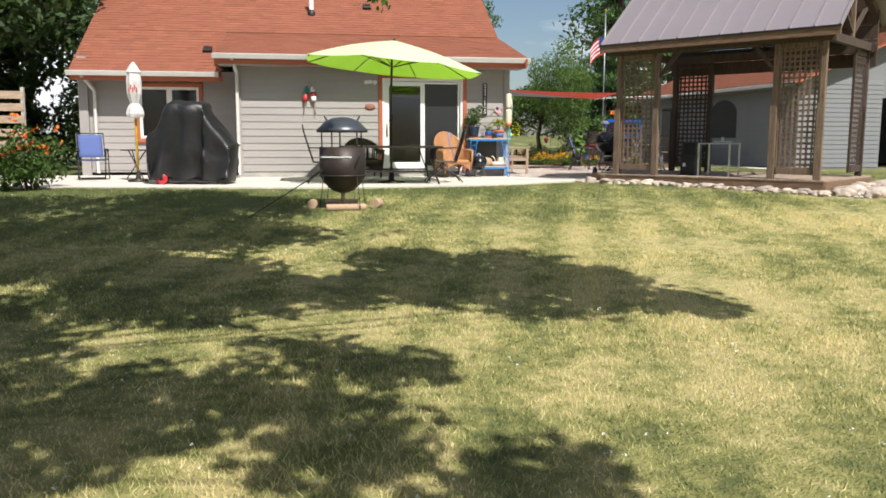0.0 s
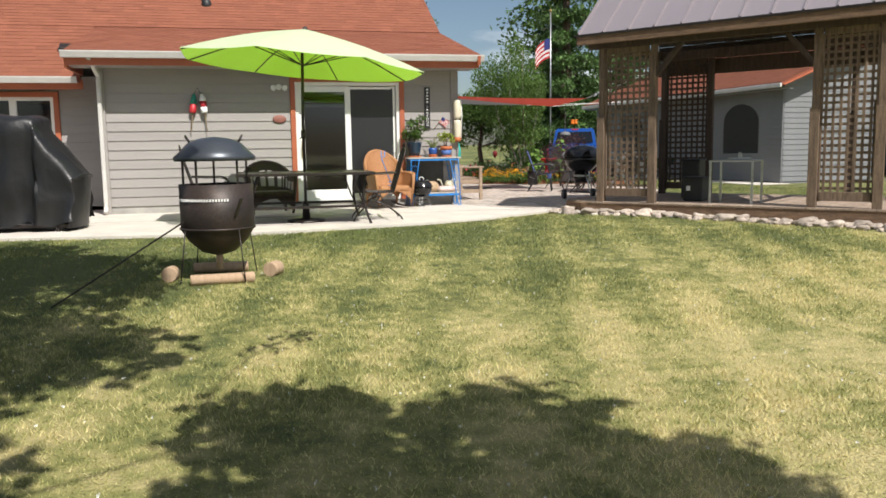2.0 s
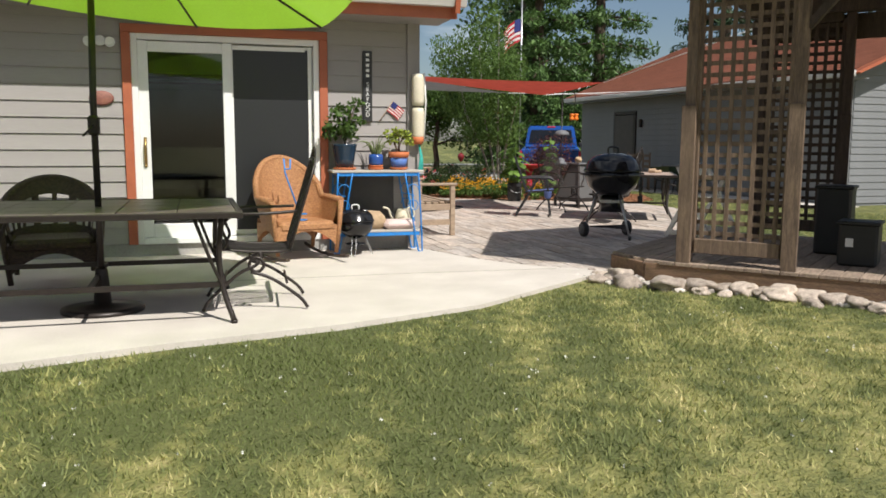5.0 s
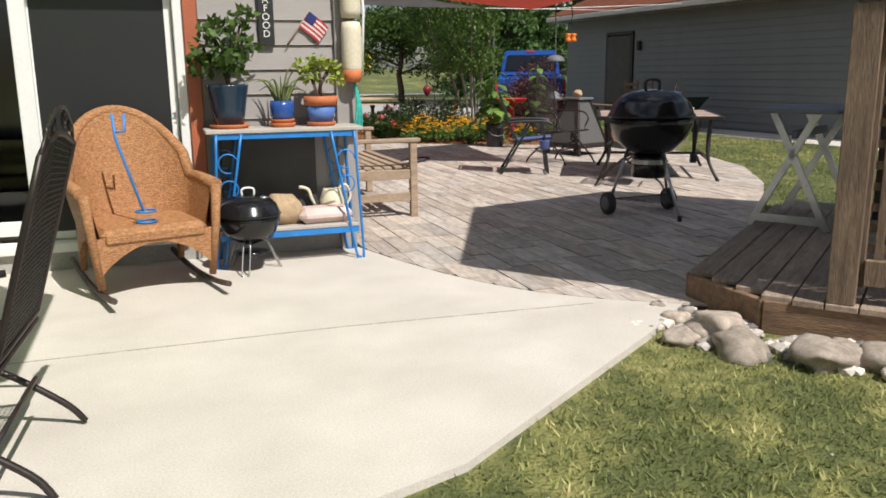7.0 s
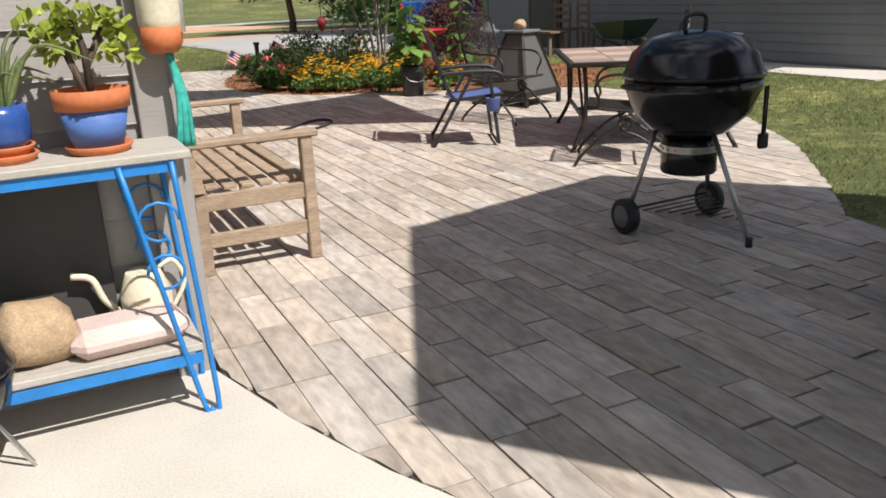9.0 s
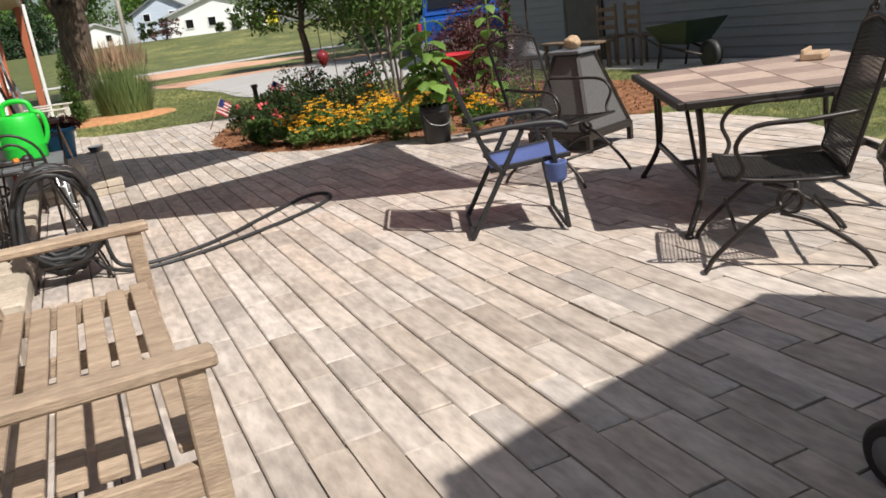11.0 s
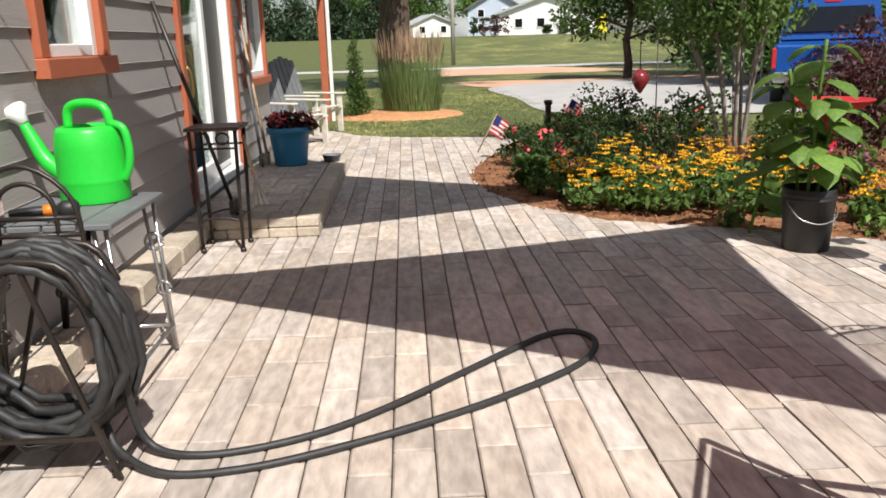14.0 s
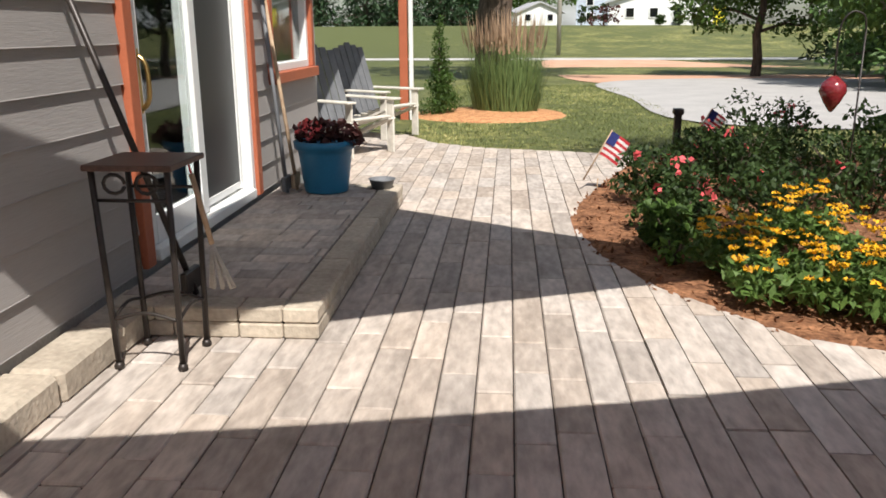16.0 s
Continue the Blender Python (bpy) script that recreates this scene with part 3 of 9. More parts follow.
def porch():
    bm = bm_new()
    roof_plate(bm, [(0.5, 28.9, 2.62), (5.22, 28.9, 2.62), (5.22, 36.4, 2.42), (0.5, 36.4, 2.42)], 0.12)
    struct("roof_porch", bm, SHINGLE, "low red-brown porch roof", "roof")
    bm = bm_new()
    box(bm, (2.86, 32.6, 2.36), (4.6, 7.4, 0.02), Matrix.Rotation(-math.atan(0.2 / 7.5), 4, "X"))
    struct("ceiling_porch", bm, EAVE_TAN, "tan boarded porch ceiling", "ceiling")
    bm = bm_new()
    box(bm, (5.19, 32.65, 2.43), (0.05, 7.5, 0.16), Matrix.Rotation(-math.atan(0.2 / 7.5), 4, "X"))
    struct("trim_porch_gutter", bm, GUTTER, "pale gutter of the porch", "trim")
    bm = bm_new()
    box(bm, (4.9, 28.88, 2.5), (0.7, 0.04, 0.24))
    struct("trim_porch_fascia", bm, TERRACOTTA, "terracotta fascia of the porch", "trim")
    root = thing("porch_post", Matrix.Translation((5.12, 36.0, -0.1)), "terracotta porch post with a white downspout", "post")
    bm = bm_new()
    box(bm, (0, 0, 1.2), (0.12, 0.12, 2.42), bevel=0.008)
    part("post", bm, TERRACOTTA, root)
    bm = bm_new()
    bar(bm, (0.11, -0.02, 2.4), (0.11, -0.02, 0.05), 0.08, 0.06, up=(1, 0, 0), bevel=0.01)
    part("downspout", bm, WHITE, root, "white downspout")
    bm = bm_new()
    slab(bm, [(0.5, 31.3), (4.6, 31.3), (4.6, 36.6), (0.5, 36.6)], -0.2, 0.0)
    struct("floor_porch", bm, CONCRETE, "concrete porch floor", "floor")


porch()

# ---------------------------------------------------------------- gazebo
GZ = Matrix(((0.629, 0.777, 0, 6.072), (-0.777, 0.629, 0, 17.423), (0, 0, 1, 0), (0, 0, 0, 1)))


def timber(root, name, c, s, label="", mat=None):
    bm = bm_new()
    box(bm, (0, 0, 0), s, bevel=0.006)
    # lying members default to the timber darkened for shade
    return part(name, bm, mat or (CEDAR if s[2] > max(s[0], s[1]) else SHADE_TIMBER), root, label, Matrix.Translation(c))


def lattice_panel(root, a, b, mat):
    """A framed lattice panel from a to b along one side of the gazebo."""
    w = Vector(b) - Vector(a)
    length = w.length
    m = Matrix.Translation(a) @ Matrix.Rotation(math.atan2(w.y, w.x), 4, "Z")
    bm = bm_new()
    z0, z1 = 0.36, 2.42
    for c, s in [((0.02, 0, 1.33), (0.04, 0.05, 2.2)), ((length - 0.02, 0, 1.33), (0.04, 0.05, 2.2)), ((length / 2, 0, 2.45), (length - 0.08, 0.05, 0.09)), ((length / 2, -0.012, 0.3), (length - 0.08, 0.06, 0.12))]:
        box(bm, c, s, bevel=0.004)
    fr = part("lattice_panel", bm, mat, root, "weathered square timber lattice panel", m)
    n = max(int(round((length - 0.08) / 0.092)), 2)
    gap = (length - 0.08) / n
    up = bm_new()
    box(up, (0, 0, 0), (0.036, 0.008, z1 - z0), bevel=0.002)
    me = mesh_of("slat", up, mat)
    for i in range(n):
        piece("slat", me, fr, Matrix.Translation((0.04 + gap * (i + 0.5), -0.006, (z0 + z1) / 2)))
    ac = bm_new()
    box(ac, (0, 0, 0), (length - 0.08, 0.008, 0.036), bevel=0.002)
    me2 = mesh_of("slat", ac, mat)
    k = int((z1 - z0) / 0.092)
    for i in range(k):
        piece("slat", me2, fr, Matrix.Translation((length / 2, 0.004, z0 + (i + 0.5) * (z1 - z0) / k)))


def gazebo():
    root = thing("gazebo", GZ, "brown timber gazebo with lattice panels and grey metal roof", "gazebo")
    bm = bm_new()
    slab(bm, [(0.47, 0.03), (4.78, 0.03), (4.78, 2.77), (0.03, 2.77), (0.03, 0.36)], -0.06, 0.1)
    deck = part("deck_frame", bm, DECKWOOD, root)
    for a, b in [((0.44, 0.0), (4.81, 0.0)), ((4.81, 0.0), (4.81, 2.8)), ((4.81, 2.8), (0.0, 2.8)), ((0.0, 2.8), (0.0, 0.34)), ((0.0, 0.34), (0.44, 0.0))]:
        bm = bm_new()
        bar(bm, (*a, 0.03), (*b, 0.03), 0.04, 0.19, bevel=0.005)
        part("rim_board", bm, DECKWOOD, root)
    x = 0.0
    while x < 4.79:
        y0 = max(-0.03, 0.34 - x * 0.34 / 0.44 - 0.02)
        bm = bm_new()
        box(bm, (0, 0, 0), (0.134, 2.83 - y0, 0.032), bevel=0.004)
        part("deck_board", bm, DECKTOP, root, "", Matrix.Translation((x + 0.07, (y0 + 2.83) / 2, 0.134)))
        x += 0.1415
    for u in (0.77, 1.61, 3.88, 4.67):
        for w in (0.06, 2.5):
            timber(root, "post", (u, w, 1.4), (0.09, 0.09, 2.5), "", CEDAR if w < 1 else SHADE_TIMBER)
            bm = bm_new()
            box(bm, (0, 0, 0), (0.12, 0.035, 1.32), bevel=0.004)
            part("post_cladding", bm, CEDAR if w < 1 else SHADE_TIMBER, root, "", Matrix.Translation((u, w - 0.063, 0.81)))
    for w in (0.06, 2.5):
        timber(root, "beam", (2.72, w, 2.59), (4.2, 0.1, 0.18))
        timber(root, "beam", (2.72, w - 0.09, 2.57), (4.3, 0.04, 0.16))
    # lowest is the rear header; those above are added to block sky below the roof
    for i in range(4):
        timber(root, "header_board", (2.72, 2.58, 2.36 + 0.262 * i), (4.2, 0.035, 0.255))
    for u in (0.72, 4.72):
        timber(root, "tie_beam", (u, 1.31, 2.58), (0.09, 2.5, 0.15))
        for s in (-1, 1):
            bm = bm_new()
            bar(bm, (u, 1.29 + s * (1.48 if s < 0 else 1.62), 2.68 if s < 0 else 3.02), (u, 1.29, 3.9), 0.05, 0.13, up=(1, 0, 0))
            part("rafter", bm, SHADE_TIMBER, root)
        timber(root, "king_post", (u, 1.29, 3.2), (0.08, 0.08, 1.1))
        for s in (-1, 1):
            bm = bm_new()
            bar(bm, (u, 1.29 + s * 0.06, 2.75), (u, 1.29 + s * 0.75, 3.25), 0.05, 0.07, up=(1, 0, 0))
            part("brace", bm, SHADE_TIMBER, root)
    for u in (1.5, 2.3, 3.1, 3.9):
        for s in (-1, 1):
            bm = bm_new()
            bar(bm, (u, 1.29 + s * (1.48 if s < 0 else 1.62), 2.68 if s < 0 else 3.02), (u, 1.29, 3.9), 0.045, 0.12, up=(1, 0, 0))
            part("rafter", bm, SHADE_TIMBER, root)
    for u, s in ((0.77, 1), (1.61, 1), (3.88, -1), (4.67, -1)):
        if u in (1.61, 3.88):
            bm = bm_new()
            bar(bm, (u + s * 0.03, 0.06, 2.05), (u + s * 0.42, 0.06, 2.5), 0.06, 0.08, up=(0, 1, 0))
            part("knee_brace", bm, SHADE_TIMBER, root)
    for w in (-1, 1):
        bm = bm_new()
        # rear slope, out of view, is raised to set where its shadow ends
        ev, ez = (1.57, 2.69) if w < 0 else (1.79, 3.06)
        roof_plate(bm, [(0.5, 1.29 + w * ev, ez), (5.0, 1.29 + w * ev, ez), (5.0, 1.29, 4.04), (0.5, 1.29, 4.04)], 0.05)
        rp = part("roof_sheet", bm, METALROOF, root, "grey mauve standing seam metal sheet")
        for i in range(12):
            u = 0.52 + i * 4.46 / 11
            bm = bm_new()
            bar(bm, (u, 1.29 + w * ev, ez + 0.02), (u, 1.29, 4.06), 0.022, 0.035, up=(0, 0, 1))
            part("seam", bm, METALROOF, rp)
        bm = bm_new()
        box(bm, (2.75, 1.29 + w * ev, ez - 0.08), (4.5, 0.04, 0.13), bevel=0.005)
        part("fascia", bm, DECKWOOD, root)
        bm = bm_new()
        box(bm, (2.75, 1.29 + w * (ev + 0.025), ez - 0.005), (4.52, 0.02, 0.035))
        part("drip_edge", bm, IRON, root)
    bm = bm_new()
    for w in (-1, 1):
        bar(bm, (0.5, 1.29 + w * 0.07, 4.0), (5.0, 1.29 + w * 0.07, 4.0), 0.16, 0.01, up=(0, w * 0.64, 0.77))
    box(bm, (2.75, 1.29, 4.07), (4.5, 0.06, 0.03))
    part("ridge_cap", bm, METALROOF, root)
    lattice_panel(root, (0.81, 0.06, 0), (1.57, 0.06, 0), CEDAR)
    lattice_panel(root, (3.92, 0.06, 0), (4.63, 0.06, 0), CEDAR)
    # rear and side panels: shade is in the timber colour
    lattice_panel(root, (0.81, 2.5, 0), (1.57, 2.5, 0), SHADE_TIMBER)
    lattice_panel(root, (4.67, 1.75, 0), (4.67, 2.46, 0), SHADE_TIMBER)


gazebo()

# ---------------------------------------------------------------- garage
GA = Matrix.Translation((14.95, 23.9, 0)) @ Matrix.Rotation(radians(4.0), 4, "Z")


def garage():
    lab = "long pale grey garage with red-brown shingle roof"
    root = thing("garage", GA, lab, "garage")
    wl = Matrix.Translation((0, 10.2, 0)) @ Matrix.Rotation(radians(-90), 4, "Z")
    bm = bm_new()
    holed_wall(bm, 0, 10.2, -0.3, 2.75, 0.15, [(1.9, 2.9, -0.02, 2.02)], wl)
    w1 = part("wall", bm, SIDING_PALE, root)
    bm = bm_new()
    holed_wall(bm, 0.15, 8.0, -0.3, 2.75, 0.15, [(3.0, 7.4, -0.02, 2.15)], Matrix.Identity(4))
    v = [bm.verts.new(p) for p in [(0.0, 0.02, 2.75), (8.0, 0.02, 2.75), (4.0, 0.02, 4.25)]]
    bm.faces.new(v)
    w2 = part("wall", bm, SIDING_PALE, root)
    bm = bm_new()
    box(bm, (8.08, 5.1, 1.2), (0.15, 10.2, 3.0))
    box(bm, (4.0, 10.12, 1.2), (7.7, 0.15, 3.0))
    part("wall", bm, SIDING_PALE, root)
    cache = wedge_mesh(10.2, 0.152, "siding_board", SIDING_PALE)
    sh1, sh2 = wedge_mesh(1.8, 0.152, "siding_board", SIDING_PALE), wedge_mesh(7.2, 0.152, "siding_board", SIDING_PALE)
    for i in range(18):
        z = 0.02 + i * 0.14
        if z < 2.0:
            piece("siding_board", sh1, w1, wl @ Matrix.Translation((0.9, 0, z)))
            piece("siding_board", sh2, w1, wl @ Matrix.Translation((6.6, 0, z)))
        else:
            piece("siding_board", cache, w1, wl @ Matrix.Translation((5.1, 0, z)))
    fr = wedge_mesh(2.95, 0.152, "siding_board", SIDING_PALE)
    for i in range(19):
        piece("siding_board", fr, w2, Matrix.Translation((1.5, 0, 0.02 + i * 0.14)))
    bm = bm_new()
    box(bm, (5.2, 0.05, 2.4), (4.4, 0.06, 0.5), bevel=0.01)
    part("raised_door", bm, WHITE, root, "white garage door rolled up")
    for w, x0, x1 in ((0, -0.4, 4.0), (1, 8.4, 4.0)):
        bm = bm_new()
        roof_plate(bm, [(x0, -0.4, 2.6), (x0, 10.6, 2.6), (x1, 10.6, 4.35), (x1, -0.4, 4.35)], 0.12)
        rf = part("roof", bm, SHINGLE, root)
        if w == 0:
            bm = bm_new()
            d = Vector((4.4, 0, 1.75))
            nrm = Vector((-1.75, 0, 4.4)).normalized()
            for i in range(30):
                p, q = d * (i / 30), d * ((i + 1) / 30)
                y = -0.4
                while y < 10.6:
                    e = min(y + random.uniform(0.25, 0.36), 10.6)
                    o = Vector((x0, 0, 2.6))
                    vs = [bm.verts.new(o + p + Vector((0, y, 0)) + nrm * 0.015), bm.verts.new(o + p + Vector((0, e - 0.006, 0)) + nrm * 0.015), bm.verts.new(o + q + Vector((0, e - 0.006, 0)) + nrm * 0.002), bm.verts.new(o + q + Vector((0, y, 0)) + nrm * 0.002)]
                    bm.faces.new(vs)
                    y = e
            tagged(part("shingles", bm, SHINGLES, rf), kind="stuff")
    bm = bm_new()
    box(bm, (-0.42, 5.1, 2.52), (0.08, 11.0, 0.11), bevel=0.01)
    part("gutter", bm, GUTTER, root)
    bm = bm_new()
    box(bm, (-0.2, 5.1, 2.44), (0.4, 10.9, 0.02))
    part("soffit", bm, SIDING_PALE, root)
    for k in (-1, 1):
        bm = bm_new()
        bar(bm, (4.0 + k * 4.4, -0.42, 2.52), (4.0, -0.42, 4.27), 0.03, 0.16, up=(0, 1, 0))
        part("rake_board", bm, TERRACOTTA, root)
    bm = bm_new()
    box(bm, (2.4, -0.03, 1.0), (0.92, 0.05, 2.0), bevel=0.01)
    dr = part("door", bm, material("brown painted door", (0.06, 0.05, 0.045), 0.5, fine=0.06), root, "dark brown side door", wl)
    bm = bm_new()
    for x in (1.9, 2.9):
        box(bm, (x, -0.02, 1.02), (0.07, 0.05, 2.06))
    box(bm, (2.4, -0.02, 2.06), (1.07, 0.05, 0.07))
    part("door_casing", bm, IRON, root, "", wl)
    bm = bm_new()
    box(bm, (3.2, -0.06, 1.75), (0.09, 0.1, 0.22), bevel=0.02)
    part("wall_lamp", bm, IRON, root, "", wl)


garage()
bm = bm_new()
slab(bm, [(13.9, 23.5), (13.2, 34.4), (14.3, 34.6), (15.0, 23.6)], -0.12, -0.02)
struct("pavement_apron", bm, CONCRETE, "concrete strip along the garage wall", "pavement")

# ---------------------------------------------------------------- plants
def leaf_mat(name, c, dark, trans=0.35):
    return material(name, c, 0.55, dark=dark, scale=0.8, amount=1.2, fine=0.2, island=0.28, trans=trans, spec=0.3)


LEAF = leaf_mat("green leaves", (0.085, 0.15, 0.03), (0.05, 0.095, 0.02))
LEAF_LIGHT = leaf_mat("light green leaves", (0.16, 0.27, 0.055), (0.10, 0.18, 0.035))
LEAF_MID = leaf_mat("mid green leaves", (0.125, 0.21, 0.045), (0.075, 0.135, 0.03))
LEAF_DARK = leaf_mat("dark green leaves", (0.05, 0.085, 0.022), (0.03, 0.055, 0.015))
NEEDLE = leaf_mat("dark conifer needles", (0.045, 0.085, 0.035), (0.026, 0.052, 0.022), 0.15)
PINE = leaf_mat("bright pine needles", (0.11, 0.19, 0.05), (0.05, 0.10, 0.028), 0.2)
BURGUNDY = leaf_mat("burgundy leaves", (0.10, 0.035, 0.03), (0.055, 0.02, 0.02), 0.25)
BARK = material("grey brown bark", (0.14, 0.105, 0.08), 0.95, dark=(0.06, 0.045, 0.036), scale=6, stretch=(4, 4, 0.6), amount=1.3, bump=1.0, bump_scale=18, fine=0.3, spec=0.1)
PALEBARK = material("pale grey stems", (0.36, 0.33, 0.28), 0.8, dark=(0.24, 0.21, 0.18), scale=8, fine=0.2)
YELLOW = leaf_mat("yellow petals", (0.78, 0.42, 0.015), (0.66, 0.31, 0.01), 0.2)
ORANGE = leaf_mat("orange petals", (0.80, 0.20, 0.03), (0.65, 0.13, 0.02), 0.2)
CORAL = leaf_mat("coral pink petals", (0.74, 0.13, 0.13), (0.6, 0.07, 0.08), 0.2)
DAISYLEAF = leaf_mat("bright daisy leaves", (0.12, 0.20, 0.045), (0.075, 0.13, 0.03))
PURPLE = leaf_mat("mauve sedum heads", (0.38, 0.10, 0.20), (0.26, 0.06, 0.14), 0.2)
CENTRE = material("brown seed heads", (0.06, 0.03, 0.015), 0.9)
CLOVER = material("white clover heads", (0.75, 0.75, 0.68), 0.8)
MULCH = material("red brown bark mulch", (0.30, 0.145, 0.075), 0.95, dark=(0.15, 0.07, 0.038), scale=9, amount=1.5, bump=1.0, bump_scale=40, fine=0.4, spec=0.1)
MULCH_PALE = material("orange bark mulch", (0.55, 0.29, 0.14), 0.95, dark=(0.38, 0.18, 0.085), scale=9, amount=1.5, bump=1.0, bump_scale=40, fine=0.3, spec=0.1)
rng = np.random.default_rng(7)


def quads_mesh(name, c, nrm_bias, size, aspect, mat, droop=0.0):
    """Many small leaf-shaped quads at the centres c, each turned by chance."""
    n = len(c)
    a = rng.normal(size=(n, 3))
    a /= np.linalg.norm(a, axis=1, keepdims=True)
    b = rng.normal(size=(n, 3)) + np.array(nrm_bias)
    b -= a * (a * b).sum(1, keepdims=True)
    b /= np.linalg.norm(b, axis=1, keepdims=True) + 1e-9
    if droop:
        a[:, 2] = -abs(a[:, 2]) - droop
        a /= np.linalg.norm(a, axis=1, keepdims=True)
    s = (size * rng.uniform(0.6, 1.25, n))[:, None]
    w = np.cross(a, b)
    w /= np.linalg.norm(w, axis=1, keepdims=True) + 1e-9
    p = np.stack([c - a * s * 0.5, c + w * s * aspect * 0.5, c + a * s * 0.5, c - w * s * aspect * 0.5], 1).reshape(-1, 3)
    me = bpy.data.meshes.new(name)
    me.vertices.add(4 * n)
    me.vertices.foreach_set("co", p.ravel())
    me.loops.add(4 * n)
    me.loops.foreach_set("vertex_index", np.arange(4 * n))
    me.polygons.add(n)
    me.polygons.foreach_set("loop_start", np.arange(n) * 4)
    me.update(calc_edges=True)
    me.materials.append(mat)
    return me


def cloud(centres, radii, n):
    """n points in blobs round the centres, denser near the outside."""
    centres, radii = np.array(centres, float), np.array(radii, float)
    w = radii ** 2.2
    k = rng.choice(len(centres), n, p=w / w.sum())
    d = rng.normal(size=(n, 3))
    d /= np.linalg.norm(d, axis=1, keepdims=True)
    r = radii[k] * rng.uniform(0.25, 1.0, n) ** 0.6
    return centres[k] + d * r[:, None] * np.array([1, 1, 0.75])


def leaves(name, parent, centres, radii, n, size, mat, aspect=0.55, bias=(0, 0, 1.2), label="", droop=0.0):
    me = quads_mesh(name, cloud(centres, radii, n), bias, size, aspect, mat, droop)
    ob = new(name, me)
    if parent is not None:
        ob.parent = parent
    if label:
        tagged(ob, label=label)
    return ob


def limb_set(bm, base, top, r, limbs, reach, up, seed):
    """A tapered trunk with limbs; returns the ends of the limbs."""
    rd = random.Random(seed)
    base, top = Vector(base), Vector(top)
    pts = [base + (top - base) * t + Vector((rd.uniform(-1, 1), rd.uniform(-1, 1), 0)) * r * 0.6 * (t > 0) for t in (0, 0.15, 0.35, 0.55, 0.8, 1)]
    tube(bm, [base + Vector((0, 0, -0.15))] + pts, r * 1.15, 10, taper=0.35)
    ends = []
    for i in range(limbs):
        t = rd.uniform(0.35, 0.98)
        s = base + (top - base) * t
        an = 2 * math.pi * (i / limbs + rd.uniform(-0.08, 0.08))
        ln = reach * rd.uniform(0.6, 1.1) * (1.15 - 0.55 * t)
        e = s + Vector((math.cos(an) * ln, math.sin(an) * ln, up * ln * rd.uniform(0.3, 1)))
        m = (s + e) / 2 + Vector((0, 0, ln * 0.1))
        tube(bm, [s, m, e], r * 0.38 * (1.2 - t * 0.6), 6, taper=0.3)
        ends += [m, e]
        for k in range(2):
            e2 = e + Vector((rd.uniform(-1, 1), rd.uniform(-1, 1), rd.uniform(-0.3, 0.8))) * ln * 0.35
            tube(bm, [m, (m + e2) / 2 + Vector((0, 0, 0.05)), e2], r * 0.14, 5, taper=0.3)
            ends.append(e2)
    return ends


def broad_tree(pos, height, reach, r, n, size, mat, label, seed, limbs=11, clear=0.3, blob=0.4, name="tree", up=0.6):
    root = thing(name, Matrix.Translation(pos), label, "tree")
    bm = bm_new()
    ends = limb_set(bm, (0, 0, 0), (0, 0, height * 0.78), r, limbs, reach, up, seed)
    part("trunk", bm, BARK, root)
    ends = [e for e in ends if e.z > height * clear]
    rd = random.Random(seed)
    cs = [tuple(e) for e in ends] + [(rd.uniform(-1, 1) * reach * 0.4, rd.uniform(-1, 1) * reach * 0.4, height * rd.uniform(0.7, 0.93)) for _ in range(6)]
    rs = [reach * blob * rd.uniform(0.7, 1.2) for _ in cs]
    leaves("crown", root, cs, rs, n, size, mat)
    return root


def conifer(pos, height, width, n, mat, label, seed, size=0.3, name="conifer"):
    """Whorls of drooping boughs on a straight trunk."""
    root = thing(name, Matrix.Translation(pos), label, "tree")
    bm = bm_new()
    tube(bm, [(0, 0, -0.1), (0, 0, height * 0.5), (0, 0, height * 0.97)], width * 0.07, 8, taper=0.15)
    rd = random.Random(seed)
    cs, rs = [], []
    rows = 11
    for i in range(rows):
        f = i / (rows - 1)
        z = height * (0.10 + 0.86 * f)
        rad = width * 0.5 * (1 - f) ** 0.8 + 0.12
        k = max(int(9 - 6 * f), 3)
        for j in range(k):
            an = 2 * math.pi * (j / k) + rd.uniform(-0.3, 0.3)
            q = rad * rd.uniform(0.75, 1.1)
            e = Vector((math.cos(an) * q, math.sin(an) * q, z - q * 0.22))
            tube(bm, [(0, 0, z), e * 0.55 + Vector((0, 0, z * 0.45)), e], width * 0.012, 4, taper=0.4)
            for g in (0.45, 0.75, 1.0):
                cs.append((e.x * g, e.y * g, z + (e.z - z) * g))
                rs.append(0.10 * width * (1.3 - 0.4 * g) * (1.2 - 0.5 * f))
    part("trunk", bm, BARK, root)
    leaves("crown", root, cs, rs, n, size, mat, aspect=0.3, bias=(0, 0, 2.0))
    return root


